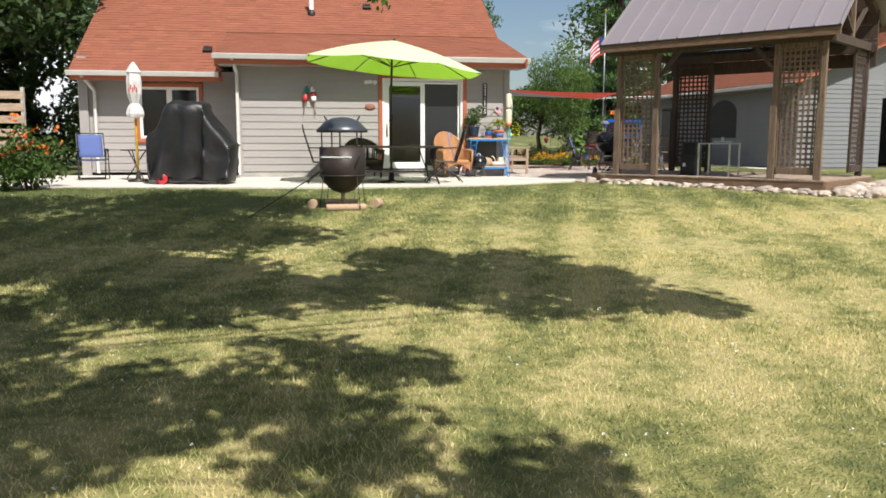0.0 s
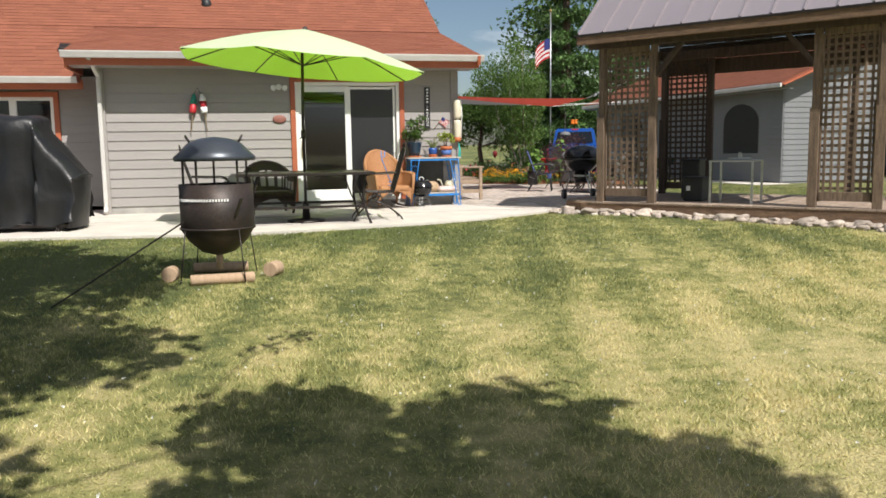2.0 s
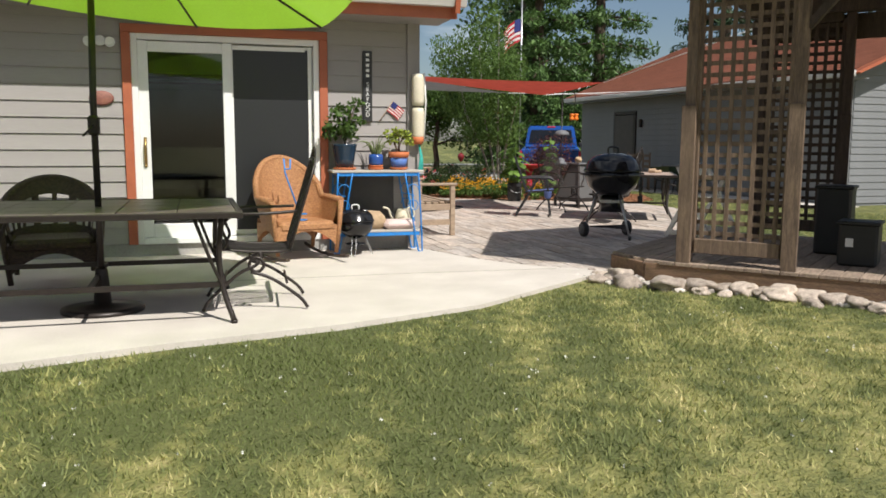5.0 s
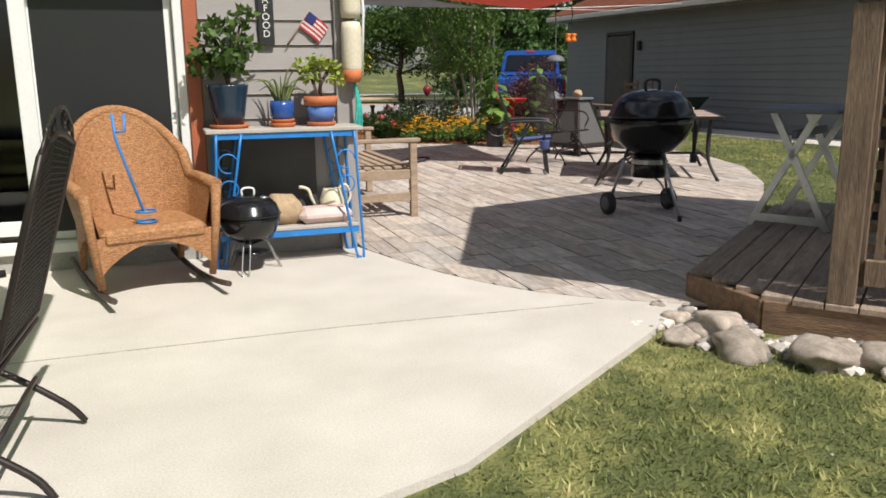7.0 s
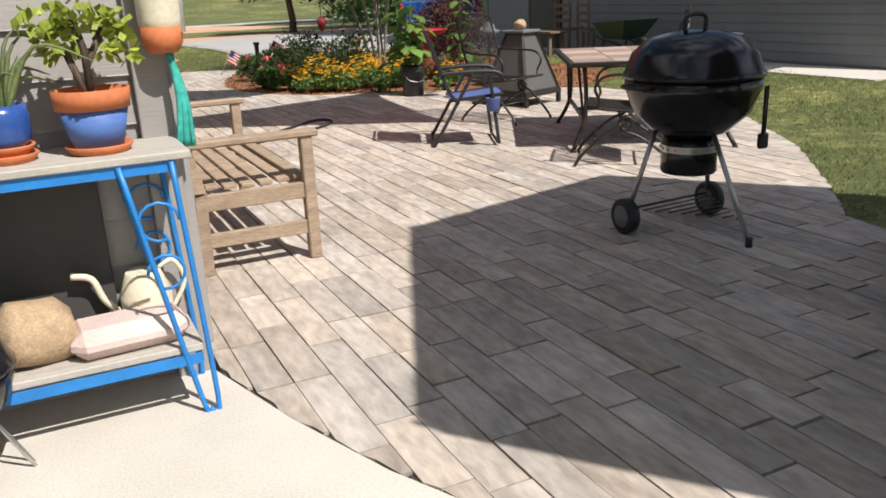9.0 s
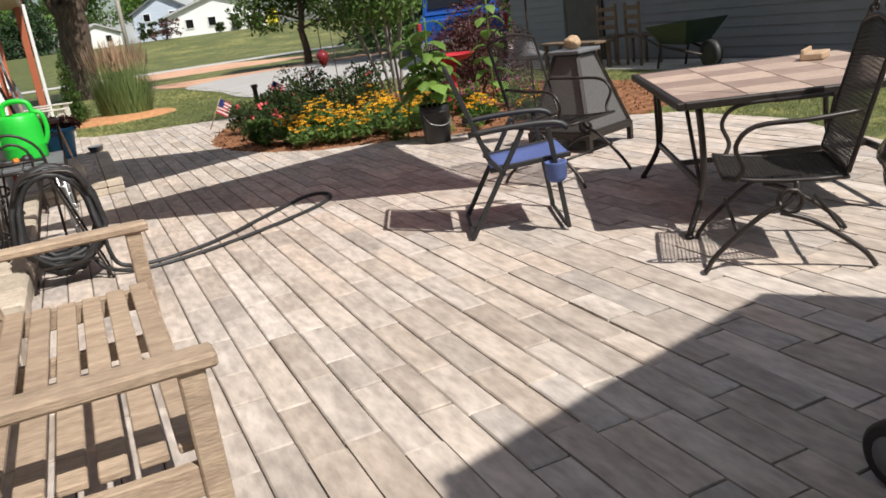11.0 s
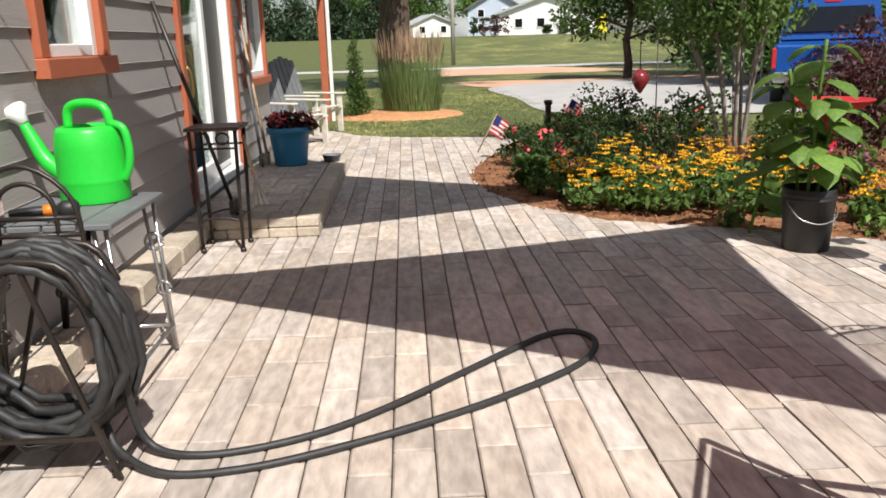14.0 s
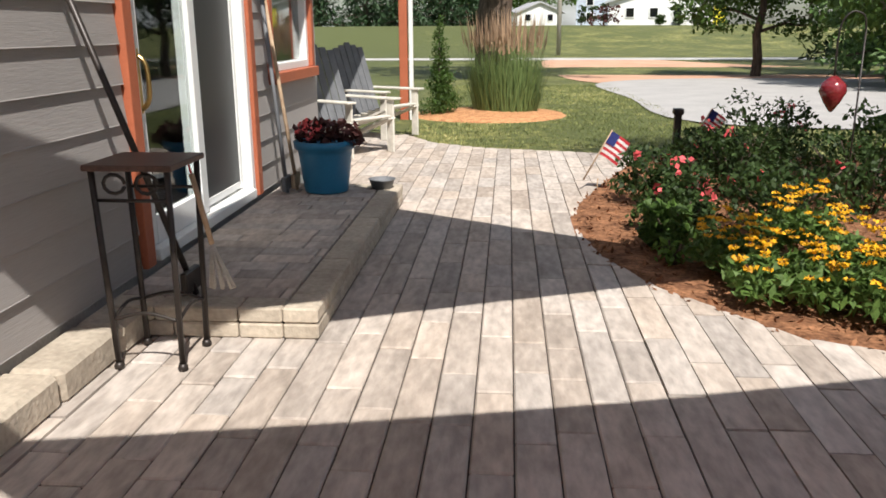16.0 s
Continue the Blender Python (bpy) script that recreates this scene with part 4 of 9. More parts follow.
def bush(name, pos, w, h, n, size, mat, label, seed=0, flowers=None, category="bush"):
    root = thing(name, pos if isinstance(pos, Matrix) else Matrix.Translation(pos), label, category)
    rd = random.Random(seed)
    bm = bm_new()
    cs, rs = [], []
    for i in range(9):
        an, q = rd.uniform(0, 6.28), w * 0.5 * rd.uniform(0.15, 0.8)
        e = Vector((math.cos(an) * q, math.sin(an) * q, h * rd.uniform(0.4, 0.85)))
        tube(bm, [(e.x * 0.2, e.y * 0.2, -0.03), e * 0.5, e], 0.012, 5, taper=0.4)
        cs.append(tuple(e))
        rs.append(min(w, h) * rd.uniform(0.2, 0.32))
        cs.append((e.x * 1.1, e.y * 1.1, e.z * 0.45))
        rs.append(min(w, h) * 0.28)
    tagged(part("stem_cluster", bm, BARK, root), kind="stuff")
    leaves("foliage", root, cs, rs, n, size, mat)
    if flowers:
        fm, fn, fs = flowers
        pts = cloud(cs[::2], [r * 1.05 for r in rs[::2]], fn)
        pts[:, 2] = np.maximum(pts[:, 2], h * 0.45) + h * 0.12
        c5 = np.repeat(pts, 5, 0) + rng.normal(size=(fn * 5, 3)) * fs * 0.3
        ob = tagged(new("flowers", quads_mesh("flowers", c5, (0, -0.5, 1.5), fs * 0.8, 0.8, fm)), kind="stuff")
        ob.parent = root
    return root


def lawn_blades():
    """Grass blades over the lawn near the walk, thinner further off."""
    out = []
    for x0, x1, y0, y1, n, h in [(-2.5, 6.5, 0.8, 6.5, 190000, 0.035), (-4.5, 8.0, 6.5, 12.0, 210000, 0.035), (-5, 8.6, 12.0, 17.4, 160000, 0.038), (-9, -2.5, 1, 12, 30000, 0.04), (6.5, 12, 3, 13, 40000, 0.04), (8.6, 14, 18.5, 33.5, 70000, 0.04), (5.3, 9.2, 33, 45, 25000, 0.045)]:
        p = np.stack([rng.uniform(x0, x1, n), rng.uniform(y0, y1, n)], 1)
        out.append(np.column_stack([p, np.full(n, h)]))
    p = np.concatenate(out)
    edge = np.array([q[1] for q in FRONT]), np.array([q[0] for q in FRONT])
    front = np.interp(p[:, 0], edge[1], edge[0])
    keep = (p[:, 1] < front - 0.02) | (p[:, 0] > 6.25) | (p[:, 1] > 18)
    du, dv = p[:, 0] - 6.072, p[:, 1] - 17.423
    u, v = 0.629 * du - 0.777 * dv, 0.777 * du + 0.629 * dv
    keep &= ~((u > -0.25) & (u < 5.2) & (v > -0.3) & (v < 3.0))
    keep &= ~((p[:, 1] > 17.2) & (p[:, 1] < 34.3) & np.array([inside(a, b, PAVED) or inside(a, b, BED) for a, b in p[:, :2]]))
    keep &= ~((np.hypot(p[:, 0] - 6.3, p[:, 1] - 36.6) < 1.25))
    p = p[keep]
    n = len(p)
    z = np.array([lawn_z(a, b) for a, b in p[:, :2]])
    patch = 0.75 + 0.5 * np.array([noise.noise((a * 0.9, b * 0.9, 4.0)) for a, b in p[:, :2]])
    h = p[:, 2] * rng.uniform(0.6, 1.4, n) * patch
    an = rng.uniform(0, 2 * np.pi, n)
    w = 0.0028 + 0.0022 * rng.uniform(0, 1, n) + 0.0006 * np.maximum(p[:, 1] - 3, 0) * 0.25
    dx, dy = np.cos(an) * w, np.sin(an) * w
    lx, ly = rng.normal(size=n) * h * 0.55, rng.normal(size=n) * h * 0.55
    base = np.column_stack([p[:, :2], z - 0.006])
    tri = np.stack([base + np.column_stack([dx, dy, np.zeros(n)]), base - np.column_stack([dx, dy, np.zeros(n)]), base + np.column_stack([lx, ly, h])], 1).reshape(-1, 3)
    me = bpy.data.meshes.new("grass")
    me.vertices.add(3 * n)
    me.vertices.foreach_set("co", tri.ravel())
    me.loops.add(3 * n)
    me.loops.foreach_set("vertex_index", np.arange(3 * n))
    me.polygons.add(n)
    me.polygons.foreach_set("loop_start", np.arange(n) * 3)
    me.update(calc_edges=True)
    me.materials.append(GRASS)
    tagged(new("grass", me), "short mown grass, green with straw-yellow dry patches", "grass", "", "stuff")
    k = rng.choice(np.nonzero(p[:, 1] < 16)[0], 1500)
    c = np.column_stack([p[k, :2], z[k] + 0.03])
    c = np.repeat(c, 4, 0) + rng.normal(size=(6000, 3)) * 0.004
    tagged(new("clover_heads", quads_mesh("clover_heads", c, (0, 0, 1), 0.011, 0.9, CLOVER)), "scattered small white clover heads in the lawn", "clover", "", "stuff")


def lawn_material(name, island):
    """Green and straw mixed by the same broad patches for soil and blades."""
    m = bpy.data.materials.new(name)
    m.use_nodes = True
    nt, n = m.node_tree, m.node_tree.nodes
    b = n["Principled BSDF"]
    b.inputs["Roughness"].default_value, b.inputs["Specular IOR Level"].default_value = 0.7, 0.25
    tc = n.new("ShaderNodeTexCoord")
    big, mid = n.new("ShaderNodeTexNoise"), n.new("ShaderNodeTexNoise")
    big.inputs["Scale"].default_value, big.inputs["Detail"].default_value = 0.42, 4
    mid.inputs["Scale"].default_value, mid.inputs["Detail"].default_value = 2.6, 6
    for t in (big, mid):
        nt.links.new(tc.outputs["Object"], t.inputs["Vector"])
    sep = n.new("ShaderNodeSeparateXYZ")
    nt.links.new(tc.outputs["Object"], sep.inputs[0])
    lean = n.new("ShaderNodeMapRange")
    lean.inputs[1].default_value, lean.inputs[2].default_value, lean.inputs[3].default_value, lean.inputs[4].default_value = -4, 8, -0.07, 0.11
    nt.links.new(sep.outputs[0], lean.inputs[0])
    far = n.new("ShaderNodeMapRange")
    far.inputs[1].default_value, far.inputs[2].default_value, far.inputs[3].default_value, far.inputs[4].default_value = 9.5, 15, 0.03, -0.2
    nt.links.new(sep.outputs[1], far.inputs[0])
    # mowing stripes, bent a little and broken up, and tufts
    st = n.new("ShaderNodeTexWave")
    st.inputs["Scale"].default_value, st.inputs["Distortion"].default_value = 0.42, 3.2
    st.inputs["Detail"].default_value, st.inputs["Detail Scale"].default_value = 3, 0.8
    mp = n.new("ShaderNodeMapping")
    mp.inputs["Rotation"].default_value = (0, 0, radians(17.4))
    nt.links.new(tc.outputs["Object"], mp.inputs[0])
    nt.links.new(mp.outputs[0], st.inputs["Vector"])
    near = n.new("ShaderNodeMapRange")
    near.inputs[1].default_value, near.inputs[2].default_value, near.inputs[3].default_value, near.inputs[4].default_value = 16, 20, 1, 0
    nt.links.new(sep.outputs[1], near.inputs[0])
    stripe = n.new("ShaderNodeMath")
    stripe.operation = "MULTIPLY"
    nt.links.new(st.outputs["Fac"], stripe.inputs[0])
    nt.links.new(near.outputs[0], stripe.inputs[1])
    tuft = n.new("ShaderNodeTexNoise")
    tuft.inputs["Scale"].default_value, tuft.inputs["Detail"].default_value = 9.0, 5
    nt.links.new(tc.outputs["Object"], tuft.inputs["Vector"])
    one = n.new("ShaderNodeValue")
    one.outputs[0].default_value = 1.0
    acc = None
    for src, k in ((stripe.outputs[0], 0.11), (tuft.outputs[0], 0.55), (big.outputs[0], 0.6), (mid.outputs[0], 0.45), (lean.outputs[0], 1.0), (far.outputs[0], 1.0), (one.outputs[0], -0.165)):
        mu = n.new("ShaderNodeMath")
        mu.operation, mu.inputs[1].default_value = "MULTIPLY", k
        nt.links.new(src, mu.inputs[0])
        if acc is None:
            acc = mu.outputs[0]
        else:
            ad = n.new("ShaderNodeMath")
            nt.links.new(acc, ad.inputs[0])
            nt.links.new(mu.outputs[0], ad.inputs[1])
            acc = ad.outputs[0]
    if island:
        gi, mu, ad = n.new("ShaderNodeNewGeometry"), n.new("ShaderNodeMath"), n.new("ShaderNodeMath")
        mu.operation, mu.inputs[1].default_value = "MULTIPLY_ADD", 0.3
        mu.inputs[2].default_value = -0.16
        nt.links.new(gi.outputs["Random Per Island"], mu.inputs[0])
        nt.links.new(acc, ad.inputs[0])
        nt.links.new(mu.outputs[0], ad.inputs[1])
        acc = ad.outputs[0]
    rp = n.new("ShaderNodeValToRGB")
    e = rp.color_ramp.elements
    e[0].position, e[1].position = 0.52, 0.86
    e[0].color, e[1].color = (0.182, 0.212, 0.08, 1), (0.74, 0.645, 0.33, 1)
    md = rp.color_ramp.elements.new(0.68)
    md.color = (0.42, 0.42, 0.16, 1)
    nt.links.new(acc, rp.inputs[0])
    out = rp.outputs[0]
    if not island:
        # ground colour is multiplied down, painting in the shade between blades
        mx = n.new("ShaderNodeMixRGB")
        mx.blend_type, mx.inputs[0].default_value, mx.inputs[2].default_value = "MULTIPLY", 1.0, (0.56, 0.55, 0.5, 1)
        fine = n.new("ShaderNodeTexNoise")
        fine.inputs["Scale"].default_value, fine.inputs["Detail"].default_value = 55, 5
        nt.links.new(tc.outputs["Object"], fine.inputs["Vector"])
        bp = n.new("ShaderNodeBump")
        bp.inputs["Strength"].default_value, bp.inputs["Distance"].default_value = 0.9, 0.03
        nt.links.new(fine.outputs[0], bp.inputs["Height"])
        nt.links.new(bp.outputs[0], b.inputs["Normal"])
        nt.links.new(out, mx.inputs[1])
        out = mx.outputs[0]
    nt.links.new(out, b.inputs["Base Color"])
    if island:
        tr, ms = n.new("ShaderNodeBsdfTranslucent"), n.new("ShaderNodeMixShader")
        ms.inputs[0].default_value = 0.35
        nt.links.new(out, tr.inputs[0])
        nt.links.new(b.outputs[0], ms.inputs[1])
        nt.links.new(tr.outputs[0], ms.inputs[2])
        nt.links.new(ms.outputs[0], n["Material Output"].inputs[0])
    return m


GRASS = lawn_material("grass blades", True)
ground.data.materials[0] = lawn_material("lawn", False)
lawn_blades()

# far ground: drive, road
ASPHALT = material("pale grey drive", (0.42, 0.40, 0.38), 0.9, dark=(0.34, 0.325, 0.31), scale=1.5, bump=0.4, bump_scale=60, fine=0.12)
REDGRAVEL = material("red gravel drive", (0.60, 0.36, 0.24), 0.95, dark=(0.48, 0.27, 0.17), scale=0.8, bump=0.5, bump_scale=50, fine=0.15)
ROADGREY = material("pale road", (0.52, 0.50, 0.47), 0.9, scale=0.5, fine=0.08)


def flat_patch(name, pts, mat, lab, cat, lift=0.012):
    bm = bm_new()
    ps = smooth_pts([(x, y, 0) for x, y in pts], 5, True)
    cx, cy = sum(p.x for p in ps) / len(ps), sum(p.y for p in ps) / len(ps)
    rings = []
    for f in (1.0, 0.8, 0.6, 0.4, 0.2):
        rings.append([bm.verts.new((cx + (p.x - cx) * f, cy + (p.y - cy) * f, lawn_z(cx + (p.x - cx) * f, cy + (p.y - cy) * f) + lift)) for p in ps])
    n = len(ps)
    for a, b in zip(rings, rings[1:]):
        for i in range(n):
            bm.faces.new((a[i], a[(i + 1) % n], b[(i + 1) % n], b[i])).smooth = True
    bm.faces.new(rings[-1])
    bmesh.ops.recalc_face_normals(bm, faces=bm.faces[:])
    return struct(name, bm, mat, lab, cat)


flat_patch("road_drive", [(9.3, 35.6), (9.0, 40), (9.1, 46), (13, 48.5), (22, 47), (34, 44), (36, 36), (28, 34.2), (18, 34.6), (13, 34.6)], ASPHALT, "pale grey drive", "drive", 0.02)
flat_patch("road_gravel", [(9.0, 46), (8.2, 54), (8.6, 66), (13, 67), (17, 60), (24, 52), (30, 48.5), (22, 47.5), (13, 47)], REDGRAVEL, "reddish gravel drive towards the road", "drive", 0.014)
bm = bm_new()
bmesh.ops.create_grid(bm, x_segments=40, y_segments=1, size=0.5)
for q in bm.verts:
    q.co = (q.co.x * 700, 67.5 + q.co.y * 3.0, -0.27)
struct("road", bm, ROADGREY, "pale country road across the view", "road")
bm = bm_new()
slab(bm, [(x, y) for x, y in BED], -0.1, -0.005)
bed_ob = struct("ground_bed", bm, MULCH, "bark mulch flower bed", "flower bed")
chips = rng.uniform(0, 1, (9000, 2)) * np.array([5.6, 7.2]) + np.array([7.1, 25.4])
chips = np.array([c for c in chips if inside(c[0], c[1], BED)])
tagged(new("mulch_chips", quads_mesh("mulch_chips", np.column_stack([chips, np.full(len(chips), 0.004)]), (0, 0, 2.5), 0.05, 0.4, MULCH)), "loose bark chips of the bed", "mulch", "", "stuff")
bm = bm_new()
lathe(bm, [(1.28, -0.09), (1.15, -0.02), (0.7, 0.02), (0.01, 0.05)], (6.35, 36.7, 0), 40)
struct("ground_mulch_ring", bm, MULCH_PALE, "orange bark mulch round the tall grasses", "mulch bed")

# trees, near to far
def shade_tree():
    root = thing("shade_tree", Matrix.Translation((-4.6, 1.5, -0.55)), "large leafy shade tree over the lawn", "tree")
    bm = bm_new()
    limb_set(bm, (0, 0, 0), (0.2, 0.2, 6.5), 0.3, 7, 3.5, 0.5, 3)
    cs, rs = [], []
    # boughs, each above the patch of lawn that it shades
    for sx, sy, r in [(-4.2, 13.2, 1.5), (-2.2, 13.9, 1.2), (-0.5, 13.9, 0.8), (-5.2, 10.6, 1.7), (-2.8, 11.4, 1.4), (-0.9, 11.9, 0.9), (-0.15, 10.6, 0.75), (-1.1, 9.05, 0.9), (-3.4, 8.15, 1.4), (1.5, 9.25, 0.6), (2.2, 8.65, 0.55), (2.9, 7.85, 0.5), (2.3, 7.45, 0.4), (3.45, 6.85, 0.42), (0.4, 5.9, 0.4), (0.9, 5.5, 0.4), (-2.2, 6.0, 1.1), (-0.6, 4.7, 0.7), (0.6, 4.3, 0.5), (1.35, 3.8, 0.42), (-3.6, 3.6, 1.4), (-1.6, 3.2, 0.9), (-4.4, 12.0, 1.3), (-1.7, 12.8, 1.0), (-0.2, 12.7, 0.6), (-2.4, 7.15, 0.7), (-0.7, 7.95, 0.8), (-2.6, 9.45, 1.1), (0.8, 7.65, 0.55), (-1.6, 5.2, 0.7), (0.05, 5.2, 0.5), (-2.7, 4.6, 1.1), (0.4, 7.95, 0.6), (1.1, 8.15, 0.55), (1.7, 8.15, 0.55), (2.4, 7.95, 0.5), (1.6, 7.35, 0.5), (2.3, 6.95, 0.45), (2.9, 7.05, 0.4), (2.8, 7.55, 0.4), (-0.4, 7.55, 0.6), (-0.95, 10.6, 0.8), (-1.0, 3.5, 0.7), (-2.2, 3.9, 0.9), (-0.75, 7.4, 0.75), (-1.2, 8.6, 0.7), (-0.3, 8.2, 0.5)]:
        z = 5.0 + 0.5 * random.uniform(-1, 1)
        s = Vector((0.1, 0.1, random.uniform(3.0, 4.4)))
        p = Vector((sx + 0.265 * z + 4.6, sy - 0.725 * z - 1.5 + 0.1, z))
        tube(bm, smooth_pts([s, s.lerp(p, 0.5) + Vector((0, 0, 0.35)), p], 4), 0.03, 6, taper=0.2)
        for k in range(4):
            cs.append((p.x + random.uniform(-0.6, 0.6) * r, p.y + random.uniform(-0.6, 0.6) * r, p.z + random.uniform(-0.3, 0.3) * r))
            rs.append(r * random.uniform(0.7, 1.0))
    for k in range(14):
        an = k * 2.4
        cs.append((2.2 * math.cos(an) * (k % 3) * 0.5, 2.2 * math.sin(an) * (k % 3) * 0.5, 5.6 + 0.35 * (k % 5)))
        rs.append(1.3)
    part("trunk", bm, BARK, root)
    leaves("crown", root, cs, rs, 60000, 0.2, LEAF, aspect=0.66)
    bm = bm_new()
    tips = []
    for a, e in [((4.4, 4.6, 4.7), (5.8, 7.5, 2.65)), ((6.6, 4.0, 4.7), (6.75, 7.3, 2.75)), ((4.4, 4.6, 4.7), (5.3, 8.0, 3.1))]:
        m = (Vector(a) + Vector(e)) / 2 + Vector((0, 0, 0.35))
        pts = smooth_pts([a, m, e], 8)
        tube(bm, pts, 0.014, 5, taper=0.25)
        tips += [(tuple(p), 0.10 + 0.06 * (i % 2)) for i, p in enumerate(pts) if i > 9]
    part("low_branch", bm, BARK, root)
    leaves("low_leaves", root, [t[0] for t in tips], [t[1] for t in tips], 190, 0.10, LEAF_LIGHT, aspect=0.6, droop=0.6)


shade_tree()


def stem_tree(pos):
    root = thing("multi_stem_tree", Matrix.Translation(pos), "slender pale multi-stemmed garden tree with light green leaves", "tree")
    bm = bm_new()
    cs, rs = [], []
    for i in range(9):
        an = 2 * math.pi * i / 9 + 0.3
        q = random.uniform(0.35, 0.75)
        top = Vector((math.cos(an) * q * 1.4 - 0.25, math.sin(an) * q * 1.7, random.uniform(2.8, 4.2)))
        pts = smooth_pts([(math.cos(an) * 0.1, math.sin(an) * 0.1, -0.03), (top.x * 0.35, top.y * 0.35, 1.0), (top.x * 0.75, top.y * 0.75, 2.0), top], 4)
        tube(bm, pts, 0.024, 6, taper=0.3)
        for k in (6, 8, 9, 10, 11, 12):
            p = pts[min(k, len(pts) - 1)]
            cs.append((p.x * 0.95 - 0.13 * p.z + 0.12, p.y * 1.1, p.z))
            rs.append(random.uniform(0.34, 0.55))
    tagged(part("stem_cluster", bm, PALEBARK, root), kind="stuff")
    leaves("crown", root, cs, rs, 17000, 0.085, LEAF_MID, aspect=0.45, droop=0.3)


stem_tree((10.0, 30.3, 0.0))


def forked_tree(pos):
    root = thing("forked_tree", Matrix.Translation(pos), "tall old shade tree with a forked dark trunk", "tree")
    rd = random.Random(55)
    bm = bm_new()
    tube(bm, smooth_pts([(0, 0, -0.2), (-0.05, 0, 1.2), (0.05, 0, 2.3), (0.0, 0, 3.1)], 4), 0.56, 12, taper=0.85)
    cs, rs = [], []
    for x, y, z, r in ((-2.2, 0.3, 9.5, 0.27), (1.3, -0.4, 10.5, 0.36), (3.2, 0.6, 8.6, 0.2), (-0.4, 1.6, 10.0, 0.2)):
        run = smooth_pts([(x * 0.06, y * 0.04, 2.6), (x * 0.36, y * 0.25, 4.4), (x * 0.62, y * 0.55, 6.6), (x, y, z)], 5)
        tube(bm, run, r, 9, taper=0.2)
        for k in range(9):
            p = run[rd.randrange(5, len(run))]
            an, ln = rd.uniform(0, 6.28), rd.uniform(1.6, 3.9)
            e = p + Vector((math.cos(an) * ln, math.sin(an) * ln, rd.uniform(-0.9, 0.9)))
            tube(bm, smooth_pts([p, p.lerp(e, 0.5) + Vector((0, 0, 0.5)), e], 4), r * 0.22, 6, taper=0.25)
            for f in (0.55, 0.8, 1.0):
                q = p.lerp(e, f)
                cs.append((q.x, q.y, q.z + 0.1 - 0.35 * f))
                rs.append(rd.uniform(0.5, 0.95))
    part("trunk", bm, BARK, root)
    leaves("crown", root, cs, rs, 19000, 0.2, LEAF, aspect=0.5, droop=0.3)


forked_tree((6.2, 49.0, -0.2))
for i, (x, y, h, w) in enumerate([(-13.0, 30.0, 8.0, 3.4), (-12.2, 24.8, 5.6, 2.6), (-16.5, 28.0, 9.0, 3.8), (-9.8, 33.0, 8.5, 3.6)]):
    tagged(broad_tree((x, y, -0.1), h, w, 0.2, 9000, 0.26, LEAF_DARK, "dense leafy tree behind the plank fence", 110 + i, clear=0.0, blob=0.5, up=0.15), group="trees behind the fence")
for i, (x, y, w, h) in enumerate([(-9.0, 31.0, 5.5, 3.4), (-12.8, 32.0, 6.0, 3.8), (-8.2, 25.0, 3.4, 2.6), (-16.5, 30.0, 6.0, 3.6)]):
    tagged(bush("hedge_shrub", (x, y, -0.1), w, h, 6000, 0.2, LEAF_DARK, "dark leafy shrub behind the plank fence", 130 + i), group="shrubs behind the fence")
broad_tree((-10.0, 27.5, -0.1), 10.5, 4.6, 0.3, 12000, 0.3, LEAF_DARK, "broad leafy tree behind the garden", 8, clear=0.16)
broad_tree((-7.6, 22.5, -0.1), 7.0, 2.7, 0.2, 12000, 0.24, LEAF_DARK, "leafy tree at the corner of the house", 18, clear=0.02, up=0.3)
broad_tree((22.0, 58.0, -0.2), 13.0, 5.0, 0.35, 4500, 0.38, LEAF, "tall leafy tree beyond the drive", 13, clear=0.12)
broad_tree((14.2, 50.0, -0.2), 4.6, 2.2, 0.16, 9000, 0.2, LEAF, "low spreading leafy tree beyond the drive", 21, clear=0.15, up=0.2)
conifer((16.8, 43.5, -0.1), 12.5, 5.6, 20000, PINE, "tall bright green pine beside the drive", 22, 0.3)
conifer((20.5, 45.0, -0.1), 13.5, 6.0, 18000, PINE, "tall pine behind the garage", 23, 0.3)
conifer((18.8, 50.0, -0.1), 11.5, 5.2, 14000, NEEDLE, "dark spruce beyond the drive", 24, 0.3)
conifer((25.0, 42.0, -0.1), 13.0, 6.0, 14000, NEEDLE, "dark spruce behind the garage", 25, 0.3)
conifer((29.5, 38.0, -0.1), 12.0, 6.0, 3500, NEEDLE, "dark spruce behind the garage", 26, 0.4)
broad_tree((30.0, 29.0, -0.1), 11.0, 5.0, 0.3, 4500, 0.34, LEAF, "leafy tree behind the garage", 27, clear=0.15)
broad_tree((27.0, 20.0, -0.1), 10.0, 4.5, 0.3, 4500, 0.3, LEAF, "leafy tree at the far side of the garden", 28, clear=0.12)
for i, (x, y, h, s) in enumerate([(-15, 118, 8.5, 1), (-10, 121, 9, 1), (-5.5, 118, 8, 1), (-1, 121, 8.6, 1), (3.5, 119, 7.6, 1)]):
    tagged(conifer((x, y, lawn_z(x, y)), h, 6.5, 2600, NEEDLE, "dark spruce in a far windbreak", 40 + i, 0.7), group="far windbreak")
